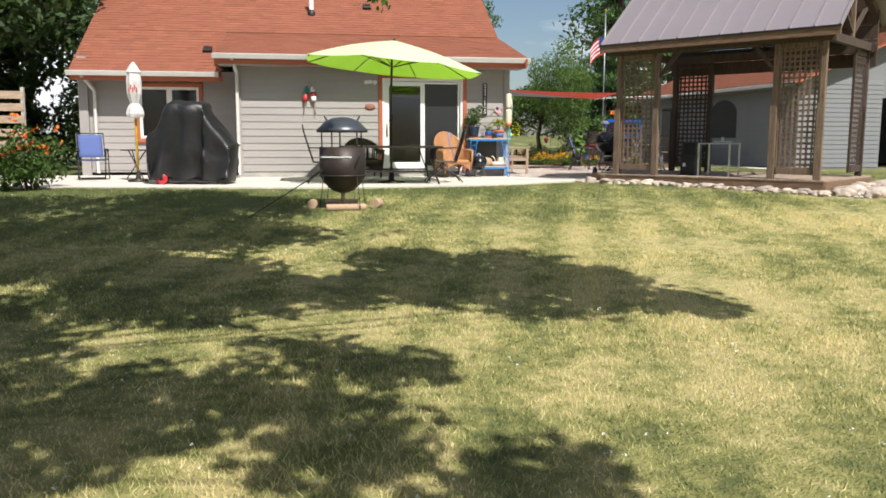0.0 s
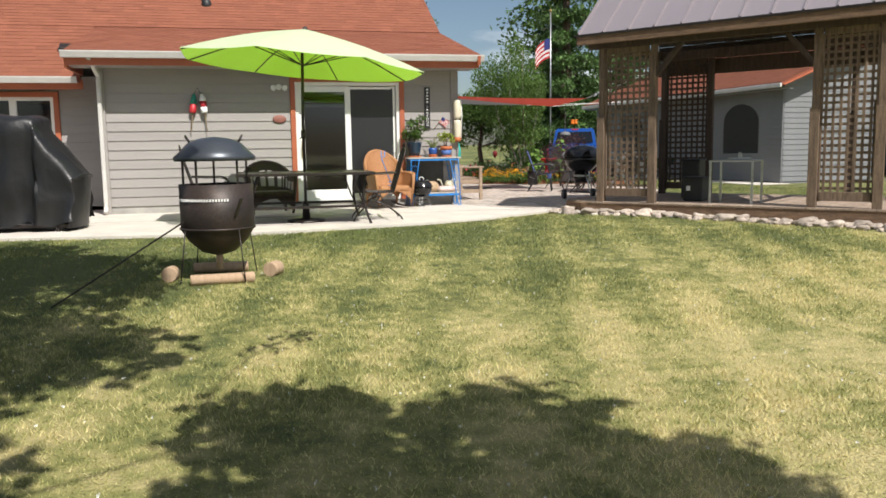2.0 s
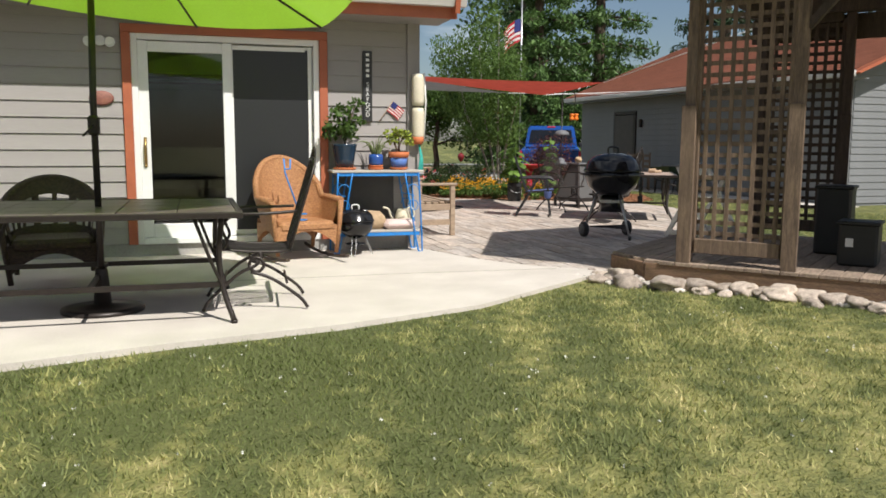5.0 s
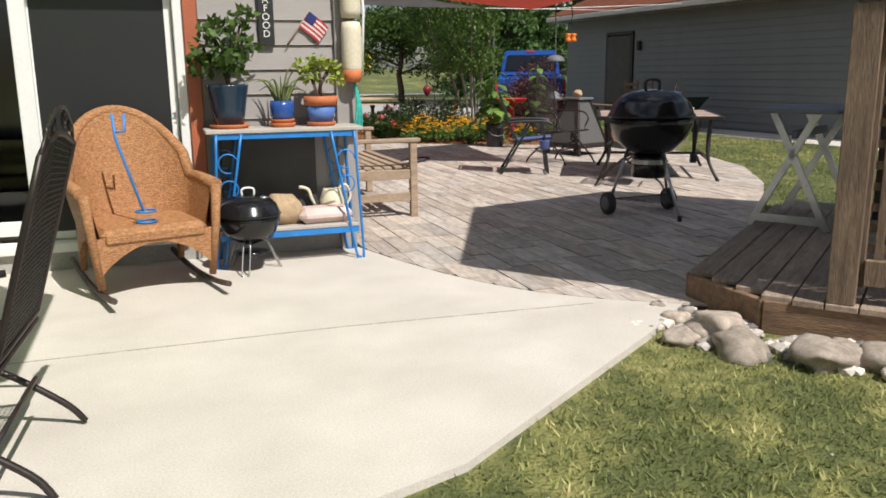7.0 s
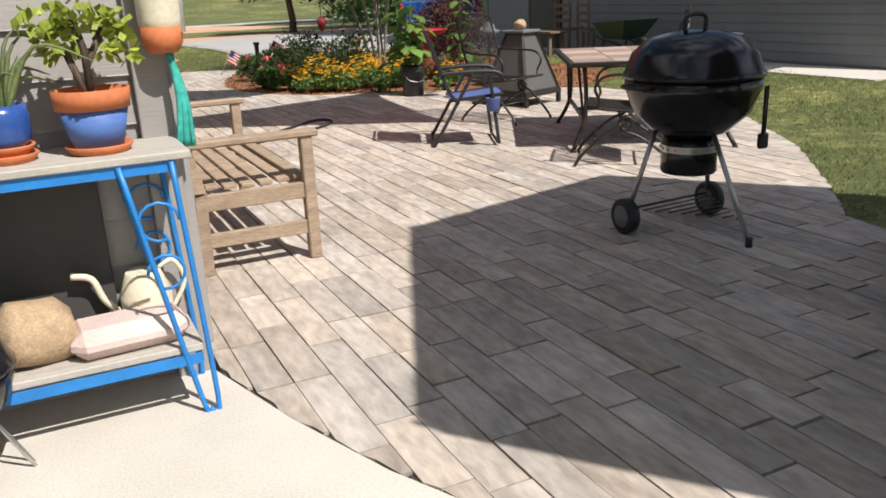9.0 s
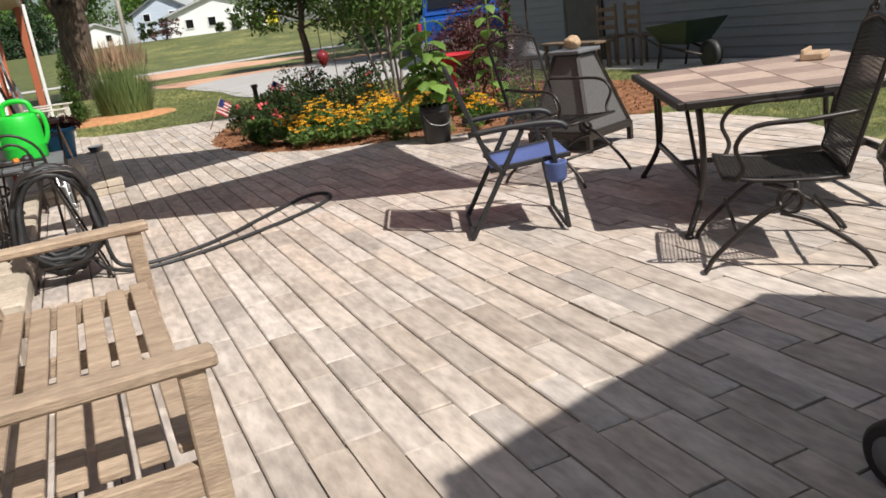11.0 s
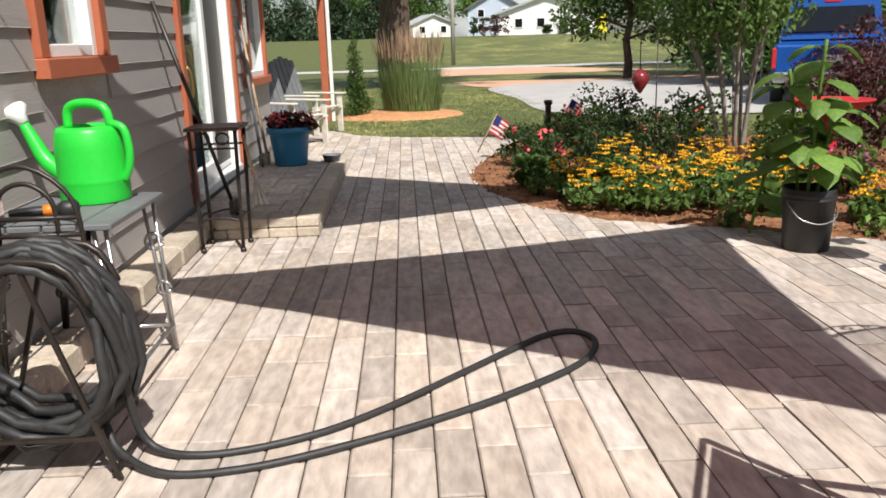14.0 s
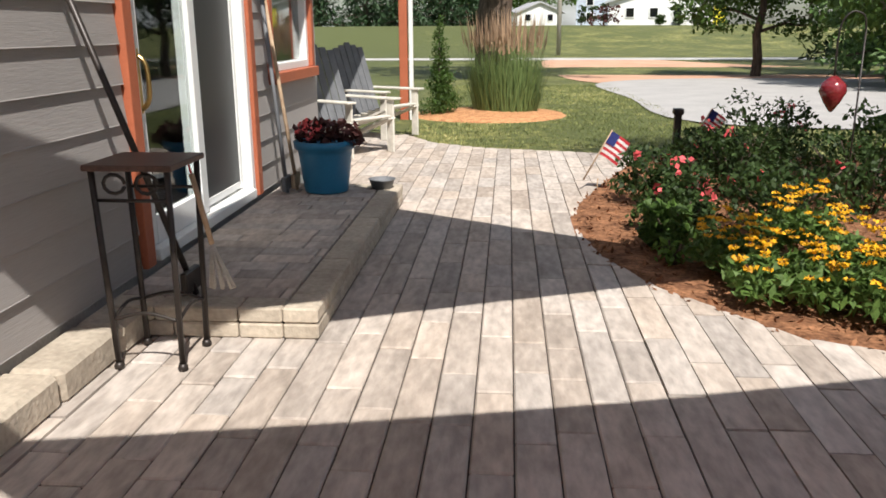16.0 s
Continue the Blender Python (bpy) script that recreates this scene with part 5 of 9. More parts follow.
for i, (x, y, h) in enumerate([(1, 128, 10), (9, 150, 13), (20, 160, 12), (33, 150, 13), (47, 140, 14), (58, 135, 12), (70, 120, 14), (84, 110, 13), (44, 92, 9), (-46, 130, 13), (56, 82, 10)]):
    h *= 0.66
    tagged(broad_tree((x, y, lawn_z(x, y)), h, h * 0.6, 0.3, 4200, 0.6, LEAF if i % 2 else LEAF_LIGHT, "rounded leafy tree in the far distance", 60 + i, clear=0.02, blob=0.5, up=0.35), group="far trees")
broad_tree((24.0, 50.0, -0.2), 5.0, 2.6, 0.2, 6500, 0.26, LEAF_DARK, "low round tree beside the drive", 77, clear=0.12)

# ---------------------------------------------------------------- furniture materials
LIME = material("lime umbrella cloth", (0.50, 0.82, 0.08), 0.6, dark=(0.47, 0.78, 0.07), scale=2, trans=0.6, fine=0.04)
# lime paled almost to white, painting the sun's glare on the canopy top
LIME_GLARE = material("lime cloth with sun glare", (0.90, 0.93, 0.76), 0.5, dark=(0.87, 0.91, 0.70), scale=2, trans=0.5, fine=0.04)
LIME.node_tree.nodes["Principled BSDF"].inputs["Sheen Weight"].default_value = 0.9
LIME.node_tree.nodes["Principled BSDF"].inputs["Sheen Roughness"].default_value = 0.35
REDCLOTH = material("brick red shade cloth", (0.52, 0.08, 0.055), 0.85, trans=0.3, fine=0.05)
GREYCLOTH = material("grey shade cloth", (0.24, 0.245, 0.255), 0.85, trans=0.2, fine=0.05)
WHITECLOTH = material("white umbrella cloth", (0.82, 0.80, 0.77), 0.85, trans=0.2, fine=0.05)
REDPAINT = material("red paint", (0.55, 0.03, 0.04), 0.4, fine=0.05)
WICKER = material("orange tan wicker", (0.46, 0.225, 0.095), 0.6, dark=(0.30, 0.135, 0.055), scale=40, stretch=(1, 1, 2.2), amount=1.6, bump=1.0, bump_scale=90, fine=0.3)
DARKWICKER = material("dark brown wicker", (0.075, 0.045, 0.03), 0.5, dark=(0.035, 0.02, 0.015), scale=40, stretch=(1, 1, 2.2), amount=1.6, bump=1.0, bump_scale=90, fine=0.3)
COVER = material("black vinyl grill cover", (0.012, 0.0115, 0.012), 0.42, dark=(0.010, 0.010, 0.010), scale=3, bump=0.9, bump_scale=7, fine=0.15)
BLUEPAINT = material("bright blue paint", (0.02, 0.22, 0.62), 0.4, fine=0.06)
BLUECLOTH = material("faded blue sling cloth", (0.09, 0.13, 0.32), 0.8, dark=(0.07, 0.105, 0.27), scale=60, bump=0.4, bump_scale=200, fine=0.08)
RUST = material("heat-browned steel drum", (0.055, 0.038, 0.03), 0.5, 0.4, dark=(0.03, 0.024, 0.022), scale=3, amount=1.4, fine=0.25)
DOMEMETAL = material("blue grey steel dome", (0.075, 0.085, 0.10), 0.38, 0.5, scale=3, fine=0.1)
LOGWOOD = material("peeled log", (0.50, 0.36, 0.24), 0.85, dark=(0.36, 0.24, 0.15), scale=4, stretch=(1, 6, 6), bump=0.4, fine=0.15)
COBALT = material("cobalt glazed pot", (0.03, 0.09, 0.33), 0.22, dark=(0.025, 0.07, 0.26), scale=3, fine=0.08)
NAVYPOT = material("dark teal glazed pot", (0.018, 0.04, 0.075), 0.22, dark=(0.014, 0.03, 0.05), scale=4, fine=0.1)
CLAY = material("terracotta clay", (0.55, 0.17, 0.06), 0.75, dark=(0.45, 0.13, 0.05), scale=6, fine=0.1)
POTPAINT = material("blue painted clay", (0.10, 0.20, 0.50), 0.6, dark=(0.07, 0.14, 0.40), scale=5, stretch=(1, 1, 5), fine=0.1)
CREAM = material("cream plastic", (0.70, 0.64, 0.50), 0.5, dark=(0.63, 0.57, 0.43), fine=0.08)
PALEBOARD = material("pale weathered board", (0.48, 0.44, 0.39), 0.8, dark=(0.36, 0.33, 0.29), scale=5, stretch=(1, 8, 6), fine=0.15)
BURLAP = material("tan sack cloth", (0.48, 0.34, 0.21), 0.9, scale=30, bump=0.5, bump_scale=120, fine=0.12)
PINKCLOTH = material("pale pink cushion", (0.70, 0.54, 0.50), 0.9, bump=0.4, bump_scale=90, fine=0.06)
RUBBER = material("black hose rubber", (0.028, 0.028, 0.029), 0.55, dark=(0.02, 0.02, 0.02), scale=30, fine=0.15)
GREENPLASTIC = material("bright green plastic", (0.02, 0.55, 0.045), 0.38, dark=(0.018, 0.48, 0.04), fine=0.04)
TEALPOT = material("blue ribbed plastic", (0.015, 0.16, 0.30), 0.4, dark=(0.012, 0.13, 0.25), fine=0.05)
TILE_A = material("tan stone tile", (0.50, 0.38, 0.30), 0.5, dark=(0.42, 0.31, 0.245), scale=8, fine=0.12, vary=0.08)
TILE_B = material("brown stone tile", (0.34, 0.245, 0.195), 0.5, dark=(0.28, 0.20, 0.16), scale=8, fine=0.12, vary=0.08)
TILE_D = material("dark slate tile", (0.14, 0.11, 0.095), 0.4, dark=(0.09, 0.07, 0.06), scale=8, fine=0.15, vary=0.15)
STONE = material("pale field stone", (0.50, 0.42, 0.345), 0.85, dark=(0.31, 0.255, 0.21), scale=5, amount=1.3, bump=0.4, bump_scale=40, fine=0.15, vary=0.25)
BORDER = material("tan edging stone", (0.50, 0.43, 0.34), 0.9, dark=(0.38, 0.32, 0.25), scale=6, bump=0.5, bump_scale=40, fine=0.15, vary=0.1)
WHITEPAINT = material("worn white painted wood", (0.70, 0.66, 0.58), 0.7, scale=8, fine=0.08)
GREYPAINT = material("grey painted wood", (0.16, 0.165, 0.175), 0.65, scale=8, fine=0.08)
MESHCLOTH = material("dark steel mesh", (0.05, 0.045, 0.042), 0.5, 0.3, fine=0.1)
FIREMESH = material("grey fire screen mesh", (0.13, 0.125, 0.12), 0.6, 0.3, scale=80, fine=0.1)
ORANGEPL = material("orange plastic", (0.85, 0.22, 0.02), 0.4, fine=0.04)
TEALROPE = material("teal rope", (0.05, 0.42, 0.36), 0.9, scale=40, fine=0.2)
BLUECAR = material("blue car paint", (0.008, 0.07, 0.30), 0.2, dark=(0.007, 0.062, 0.28), spec=0.7, fine=0.02)
DARKGLASS = material("tinted car glass", (0.012, 0.013, 0.015), 0.06, fine=0.02)


def tubes(name, root, runs, r, mat, label="", seg=7):
    """Rods that make one part together."""
    bm = bm_new()
    for pts in runs:
        tube(bm, pts, r, seg)
    return part(name, bm, mat, root, label)


def patch(bm, pts, nu, nv, fn):
    """A grid of quads whose points fn(u, v) gives."""
    g = [[bm.verts.new(fn(i / nu, j / nv)) for i in range(nu + 1)] for j in range(nv + 1)]
    for j in range(nv):
        for i in range(nu):
            bm.faces.new((g[j][i], g[j][i + 1], g[j + 1][i + 1], g[j + 1][i])).smooth = True
    return g


def place(x, y, z=0.0, turn=0.0):
    return Matrix.Translation((x, y, z)) @ Matrix.Rotation(radians(turn), 4, "Z")


# ---------------------------------------------------------------- shade sails
def sail(name, pts, mat, label, lines):
    """A three-cornered shade cloth with hollow edges, tied by lines."""
    root = thing(name, Matrix.Identity(4), label, "shade sail")
    a, b, c = [Vector(p) for p in pts]
    cen = (a + b + c) / 3
    bm = bm_new()
    n = 14
    rows = []
    for i in range(n + 1):
        row = []
        for j in range(n + 1 - i):
            u, v = i / n, j / n
            w = 1 - u - v
            p = a * w + b * u + c * v
            e = 27 * u * v * w
            edge = 4 * (u * v + v * w + w * u) / 3 * (1 - e)
            p = p + (cen - p) * 0.15 * edge - Vector((0, 0, 0.09 * edge + 0.03 * e))
            row.append(bm.verts.new(p))
        rows.append(row)
    for i in range(n):
        for j in range(n - i):
            bm.faces.new((rows[i][j], rows[i + 1][j], rows[i][j + 1])).smooth = True
            if j < n - i - 1:
                bm.faces.new((rows[i + 1][j], rows[i + 1][j + 1], rows[i][j + 1])).smooth = True
    part("cloth", bm, mat, root)
    for p, q in zip((a, b, c), lines):
        tubes("tie_line", root, [[p, q]], 0.006, WHITE, "white tie line", 5)
    return root


sail("red_shade_sail", [(5.44, 24.45, 2.33), (9.1, 25.5, 2.1), (8.78, 22.52, 2.12)], REDCLOTH, "brick-red triangular shade sail stretched over the terrace", [(4.95, 24.2, 2.5), (13.9, 28.6, 2.5), (9.3, 19.3, 2.62)])
sail("grey_shade_sail", [(5.62, 28.5, 2.42), (5.25, 24.93, 2.5), (8.83, 26.7, 2.2)], GREYCLOTH, "dark grey triangular shade sail over the door", [(5.1, 28.85, 2.5), (4.95, 25.0, 2.6), (13.75, 30.5, 2.5)])


# ---------------------------------------------------------------- patio
def lime_umbrella():
    root = thing("patio_umbrella", place(1.97, 16.77), "open lime green patio umbrella on a dark pole", "umbrella")
    bm = bm_new()
    tube(bm, [(0, 0, 0.02), (0.0, 0, 1.4), (0.03, 0, 2.62)], 0.022, 10)
    part("pole", bm, IRON, root)
    bm = bm_new()
    lathe(bm, [(0.27, 0.0), (0.27, 0.025), (0.22, 0.035), (0.06, 0.05), (0.04, 0.28), (0.03, 0.3)], seg=28)
    part("base", bm, IRON, root)
    tilt = Matrix.Translation((0.03, 0, 2.2)) @ Matrix.Rotation(radians(5.2), 4, "Y")
    R, H, n = 1.74, 0.5, 8
    bm = bm_new()

    def rib(k, f):
        an = 2 * math.pi * (k + 0.5) / n
        return Vector((math.cos(an) * R * f, math.sin(an) * R * f, H * (1 - f) + 0.05 * math.sin(math.pi * f)))
    for k in range(n):
        for i in range(6):
            f0, f1 = i / 6, (i + 1) / 6
            for j in range(4):
                def q(f, t):
                    p = rib(k, f).lerp(rib(k + 1, f), t)
                    return p - Vector((0, 0, 0.022 * f * 4 * t * (1 - t)))
                bm.faces.new([bm.verts.new(q(*s)) for s in ((f0, j / 4), (f1, j / 4), (f1, (j + 1) / 4), (f0, (j + 1) / 4))]).smooth = True
    bmesh.ops.remove_doubles(bm, verts=bm.verts[:], dist=0.002)
    # added second sheet just above the cloth, coloured like its sunlit glare
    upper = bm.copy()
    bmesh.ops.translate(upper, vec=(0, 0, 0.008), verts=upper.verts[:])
    part("canopy_glare", upper, LIME_GLARE, root, "pale lime upper face with the sun glare put into its colour", tilt)
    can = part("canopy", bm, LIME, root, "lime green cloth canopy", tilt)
    for k in range(n):
        bm = bm_new()
        tube(bm, [rib(k, f) - Vector((0, 0, 0.018)) for f in (0.02, 0.35, 0.7, 0.99)], 0.009, 6)
        tube(bm, [rib(k, 0.5) - Vector((0, 0, 0.02)), Vector((0, 0, 0.0))], 0.008, 6)
        part("rib", bm, IRON, can)
    bm = bm_new()
    lathe(bm, [(0.05, H - 0.02), (0.035, H + 0.02), (0.02, H + 0.04), (0.005, H + 0.05)], seg=12)
    part("finial", bm, IRON, can)
    bm = bm_new()
    box(bm, (0, -0.02, 1.25), (0.07, 0.1, 0.13), bevel=0.015)
    tube(bm, [(0, -0.07, 1.25), (-0.02, -0.12, 1.22), (-0.06, -0.12, 1.18)], 0.008, 6)
    part("crank_box", bm, IRON, root)


lime_umbrella()


def tile_table(name, m, w, d, h, mats, nx, ny, label, leg_out):
    root = thing(name, m, label, "table")
    bm = bm_new()
    for c, s in [((0, -d / 2 + 0.02, h - 0.015), (w, 0.04, 0.04)), ((0, d / 2 - 0.02, h - 0.015), (w, 0.04, 0.04)), ((-w / 2 + 0.02, 0, h - 0.015), (0.04, d - 0.08, 0.04)), ((w / 2 - 0.02, 0, h - 0.015), (0.04, d - 0.08, 0.04))]:
        box(bm, c, s, bevel=0.006)
    box(bm, (0, 0, h - 0.022), (w - 0.08, d - 0.08, 0.012))
    top = part("table_frame", bm, IRON, root)
    tw, td = (w - 0.08) / nx, (d - 0.08) / ny
    meshes = []
    for mt in mats:
        b = bm_new()
        box(b, (0, 0, 0), (tw - 0.006, td - 0.006, 0.016), bevel=0.002)
        meshes.append(mesh_of("tile", b, mt))
    for i in range(nx):
        for j in range(ny):
            piece("tile", meshes[(i + j) % len(meshes)], top, Matrix.Translation((-w / 2 + 0.04 + tw * (i + 0.5), -d / 2 + 0.04 + td * (j + 0.5), h - 0.006)))
    for sx in (-1, 1):
        for sy in (-1, 1):
            x, y = sx * (w / 2 - 0.1), sy * (d / 2 - 0.1)
            o = leg_out
            bm = bm_new()
            tube(bm, smooth_pts([(x - sx * 0.03, y - sy * 0.03, h - 0.03), (x - sx * 0.05, y - sy * 0.05, h * 0.6), (x - sx * 0.03, y - sy * 0.03, h * 0.3), (x + sx * o, y + sy * o, 0.015)], 4), 0.018, 8)
            tube(bm, smooth_pts([(x - sx * 0.2, y, h - 0.03), (x - sx * 0.1, y - sy * 0.02, h * 0.55), (x - sx * 0.03, y - sy * 0.03, h * 0.32)], 4), 0.012, 6)
            lathe(bm, [(0.022, 0), (0.022, 0.02)], (x + sx * o, y + sy * o, 0), 10)
            part("leg", bm, IRON, root)
    for sy in (-1, 1):
        bm = bm_new()
        bar(bm, (-w / 2 + 0.15, sy * (d / 2 - 0.14), h * 0.34), (w / 2 - 0.15, sy * (d / 2 - 0.14), h * 0.34), 0.02, 0.035)
        part("stretcher", bm, IRON, root)
    bm = bm_new()
    bar(bm, (0, -d / 2 + 0.14, h * 0.34), (0, d / 2 - 0.14, h * 0.34), 0.02, 0.03)
    part("stretcher", bm, IRON, root)
    return root


tile_table("dining_table", place(1.95, 16.77), 1.86, 1.42, 0.71, [TILE_D], 5, 4, "dark slate tiled patio table on iron legs", 0.03)


def spring_chair(m, label, group=""):
    """An iron mesh patio chair on a sprung sled base; it faces +y."""
    root = thing("mesh_chair", m, label, "chair", group)
    W, sz = 0.5, 0.42

    def seat(u, v):
        return Vector(((u - 0.5) * W, 0.25 - 0.5 * v, sz + 0.03 * (0.5 - v) - 0.015 * math.sin(math.pi * v)))

    def back(u, v):
        return Vector(((u - 0.5) * (W + 0.02), -0.25 - 0.17 * v, sz + 0.01 + 0.56 * v + 0.05 * math.sin(math.pi * u) * v ** 3))
    for nm, fn, nv in (("seat", seat, 30), ("backrest", back, 34)):
        bm = bm_new()
        for i in range(nv + 1):
            v = i / nv
            for a, b in ((0, 0.5), (0.5, 1)):
                bar(bm, fn(a, v), fn(b, v), 0.0035, 0.0035)
        for i in range(29):
            u = i / 28
            for a, b in ((0, 0.33), (0.33, 0.66), (0.66, 1)):
                bar(bm, fn(u, a), fn(u, b), 0.0035, 0.0035)
        pnl = part(nm, bm, MESHCLOTH, root, "woven steel mesh panel")
        bm = bm_new()
        loop = [fn(u / 4, 0) for u in range(5)] + [fn(1, v / 4) for v in range(1, 5)] + [fn(1 - u / 4, 1) for u in range(1, 5)] + [fn(0, 1 - v / 4) for v in range(1, 4)]
        tube(bm, loop, 0.011, 7, closed=True)
        part("rim", bm, IRON, pnl)
    runs = [[back(u / 10, 1) + Vector((0, -0.02, 0.075)) * math.sin(math.pi * u / 10) ** 0.6 for u in range(11)]]
    for s in (-1, 1):
        for c, q in ((0.08, 0.028), (0.17, 0.02)):
            runs.append([back(0.5 + s * c / W, 1) + Vector((q * math.cos(k * 0.7) * (1 - k * 0.05), -0.01, 0.035 + q * math.sin(k * 0.7) * (1 - k * 0.05))) for k in range(11)])
    tubes("crest", root, runs, 0.006, IRON, "scrolled iron crest rail", 6)
    for s in (-1, 1):
        x = s * (W / 2 + 0.03)
        tubes("arm", root, [smooth_pts([(s * W / 2, -0.30, sz + 0.26), (x + s * 0.02, -0.1, sz + 0.25), (x + s * 0.02, 0.12, sz + 0.24), (x + s * 0.02, 0.2, sz + 0.16), (x, 0.17, sz + 0.06), (s * W / 2, 0.2, sz)], 4)], 0.011, IRON)
        tubes("base_rod", root, [smooth_pts([(s * W / 2, -0.05, sz - 0.02), (s * (W / 2 + 0.02), -0.02, sz - 0.1), (s * (W / 2 + 0.02), 0.1, sz - 0.16), (s * (W / 2 + 0.02), 0.28, 0.1), (s * (W / 2 + 0.03), 0.34, 0.012)], 5),
                                 smooth_pts([(s * (W / 2 + 0.02), 0.02, sz - 0.15), (s * (W / 2 + 0.02), -0.12, sz - 0.2), (s * (W / 2 + 0.02), -0.3, 0.09), (s * (W / 2 + 0.03), -0.36, 0.012)], 5),
                                 [(s * (W / 2 + 0.02) + 0.05 * 0, -0.02 + 0.05 * math.cos(k * 0.7), sz - 0.1 + 0.05 * math.sin(k * 0.7)) for k in range(10)]], 0.012, IRON)
    tubes("cross_rod", root, [[(-W / 2 - 0.02, 0.2, 0.2), (W / 2 + 0.02, 0.2, 0.2)], [(-W / 2 - 0.02, -0.22, 0.19), (W / 2 + 0.02, -0.22, 0.19)]], 0.009, IRON)
    return root


first = spring_chair(place(0.72, 16.7, 0, -88), "dark iron mesh chair drawn up to the slate table", "mesh patio chairs")
copy_thing(first, place(2.98, 16.75, 0, 86))
c3 = copy_thing(first, place(8.42, 21.55, 0, 52))
tagged(c3, "dark iron mesh chair beside the stone-tiled table")
c4 = copy_thing(first, place(8.72, 23.75, 0, -160))
tagged(c4, "dark iron mesh chair in front of the fire screen")


def arch_back_chair(name, m, mat, label, rockers, W, H, seat_h, pierced=False):
    """A woven chair with a rounded barrel back that runs down into the arms; it faces -y."""
    root = thing(name, m, label, "chair")
    D = W * 0.92
    bm = bm_new()
    box(bm, (0, -0.02, seat_h - 0.05), (W * 0.8, D * 0.86, 0.1), bevel=0.03)
    part("seat", bm, mat, root)
    bm = bm_new()
    n = 30

    def rail(t):
        an = math.pi * (1 - t)
        x, y = math.cos(an) * W * 0.5, math.sin(an) * D * 0.48
        top = seat_h + 0.2 + (H - seat_h - 0.2) * max(math.sin(math.pi * t), 0) ** 1.15
        if t < 0.12 or t > 0.88:
            top = seat_h + 0.21
        return Vector((x, y, top))
    pts = [Vector((-W * 0.5, -D * 0.42, seat_h + 0.2))] + [rail(i / n) for i in range(n + 1)] + [Vector((W * 0.5, -D * 0.42, seat_h + 0.2))]
    out, inn = [], []
    for p in pts:
        nrm = Vector((p.x, max(p.y, 0), 0)).normalized() * 0.028
        lean = Vector((0, (p.z - seat_h) * 0.28 if p.y > 0 else 0, 0))
        base = Vector((p.x * 0.86, p.y * 0.88, seat_h - 0.06))
        out.append((base + nrm, p + nrm + lean))
        inn.append((base - nrm, p - nrm + lean))
    for i in range(len(pts) - 1):
        for (a, b), (c, d) in ((out[i], out[i + 1]), (inn[i + 1], inn[i])):
            for k in ((0, 3) if pierced and i % 4 else range(4)):
                f0, f1 = k / 4, (k + 1) / 4
                bm.faces.new([bm.verts.new(a.lerp(b, f0)), bm.verts.new(c.lerp(d, f0)), bm.verts.new(c.lerp(d, f1)), bm.verts.new(a.lerp(b, f1))]).smooth = True
    bmesh.ops.remove_doubles(bm, verts=bm.verts[:], dist=0.001)
    part("backrest", bm, mat, root)
    bm = bm_new()
    tube(bm, [(o[1] + i_[1]) / 2 for o, i_ in zip(out, inn)], 0.034, 9)
    part("rolled_rim", bm, mat, root)
    for s in (-1, 1):
        bm = bm_new()
        tube(bm, [(s * W * 0.49, -D * 0.44, seat_h + 0.2), (s * W * 0.47, -D * 0.44, seat_h), (s * W * 0.42, -D * 0.42, 0.06)], 0.03, 8, taper=0.7)
        part("front_leg", bm, mat, root)
        bm = bm_new()
        tube(bm, [(s * W * 0.40, D * 0.36, seat_h), (s * W * 0.40, D * 0.42, 0.06)], 0.028, 8, taper=0.7)
        part("back_leg", bm, mat, root)
    bm = bm_new()
    for y in (-D * 0.44, D * 0.40):
        def skirt(u, v):
            arch = 0.17 * math.sin(math.pi * u) ** 0.8
            return Vector(((u - 0.5) * W * 0.86, y, (seat_h - 0.04) * v + (0.12 + arch) * (1 - v)))
        patch(bm, None, 14, 3, skirt)
    for s in (-1, 1):
        def side(u, v):
            arch = 0.16 * math.sin(math.pi * u) ** 0.8
            return Vector((s * W * 0.43, (u - 0.5) * D * 0.84, (seat_h - 0.04) * v + (0.12 + arch) * (1 - v)))
        patch(bm, None, 14, 3, side)
    part("skirt", bm, mat, root)
    if rockers:
        for s in (-1, 1):
            bm = bm_new()
            pts = [(s * W * 0.42, y, 0.018 + 0.16 * (y + 0.05) ** 2) for y in [-0.55 + 0.1 * k for k in range(12)]]
            tube(bm, pts, 0.017, 8)
            part("rocker", bm, DARKWICKER, root, "dark curved rocker")
    return root


arch_back_chair("rocking_chair", place(3.55, 19.0, 0.012, 15), WICKER, "orange-tan wicker rocking chair beside the patio door", True, 0.72, 0.98, 0.38)
arch_back_chair("wicker_armchair", place(1.5, 17.95, 0, 8), DARKWICKER, "dark brown wicker armchair behind the slate table", False, 0.72, 0.84, 0.40, True)


def blue_fork():
    root = thing("wire_candle_stake", place(3.55, 18.85, 0.39), "blue wire garden stake with round cup lying on the rocking chair", "garden stake")
    tubes("stake", root, [[(0.02, 0.0, 0.06), (-0.1, 0.16, 0.46), (-0.11, 0.17, 0.60)], [(-0.1, 0.16, 0.5), (-0.05, 0.17, 0.5), (-0.045, 0.18, 0.6)]], 0.008, BLUEPAINT)
    bm = bm_new()
    for z in (0.012, 0.07):
        tube(bm, [(0.03 + 0.055 * math.cos(k * 0.63), -0.02 + 0.055 * math.sin(k * 0.63), z) for k in range(10)], 0.006, 5, closed=True)
    part("cup", bm, BLUEPAINT, root)


blue_fork()


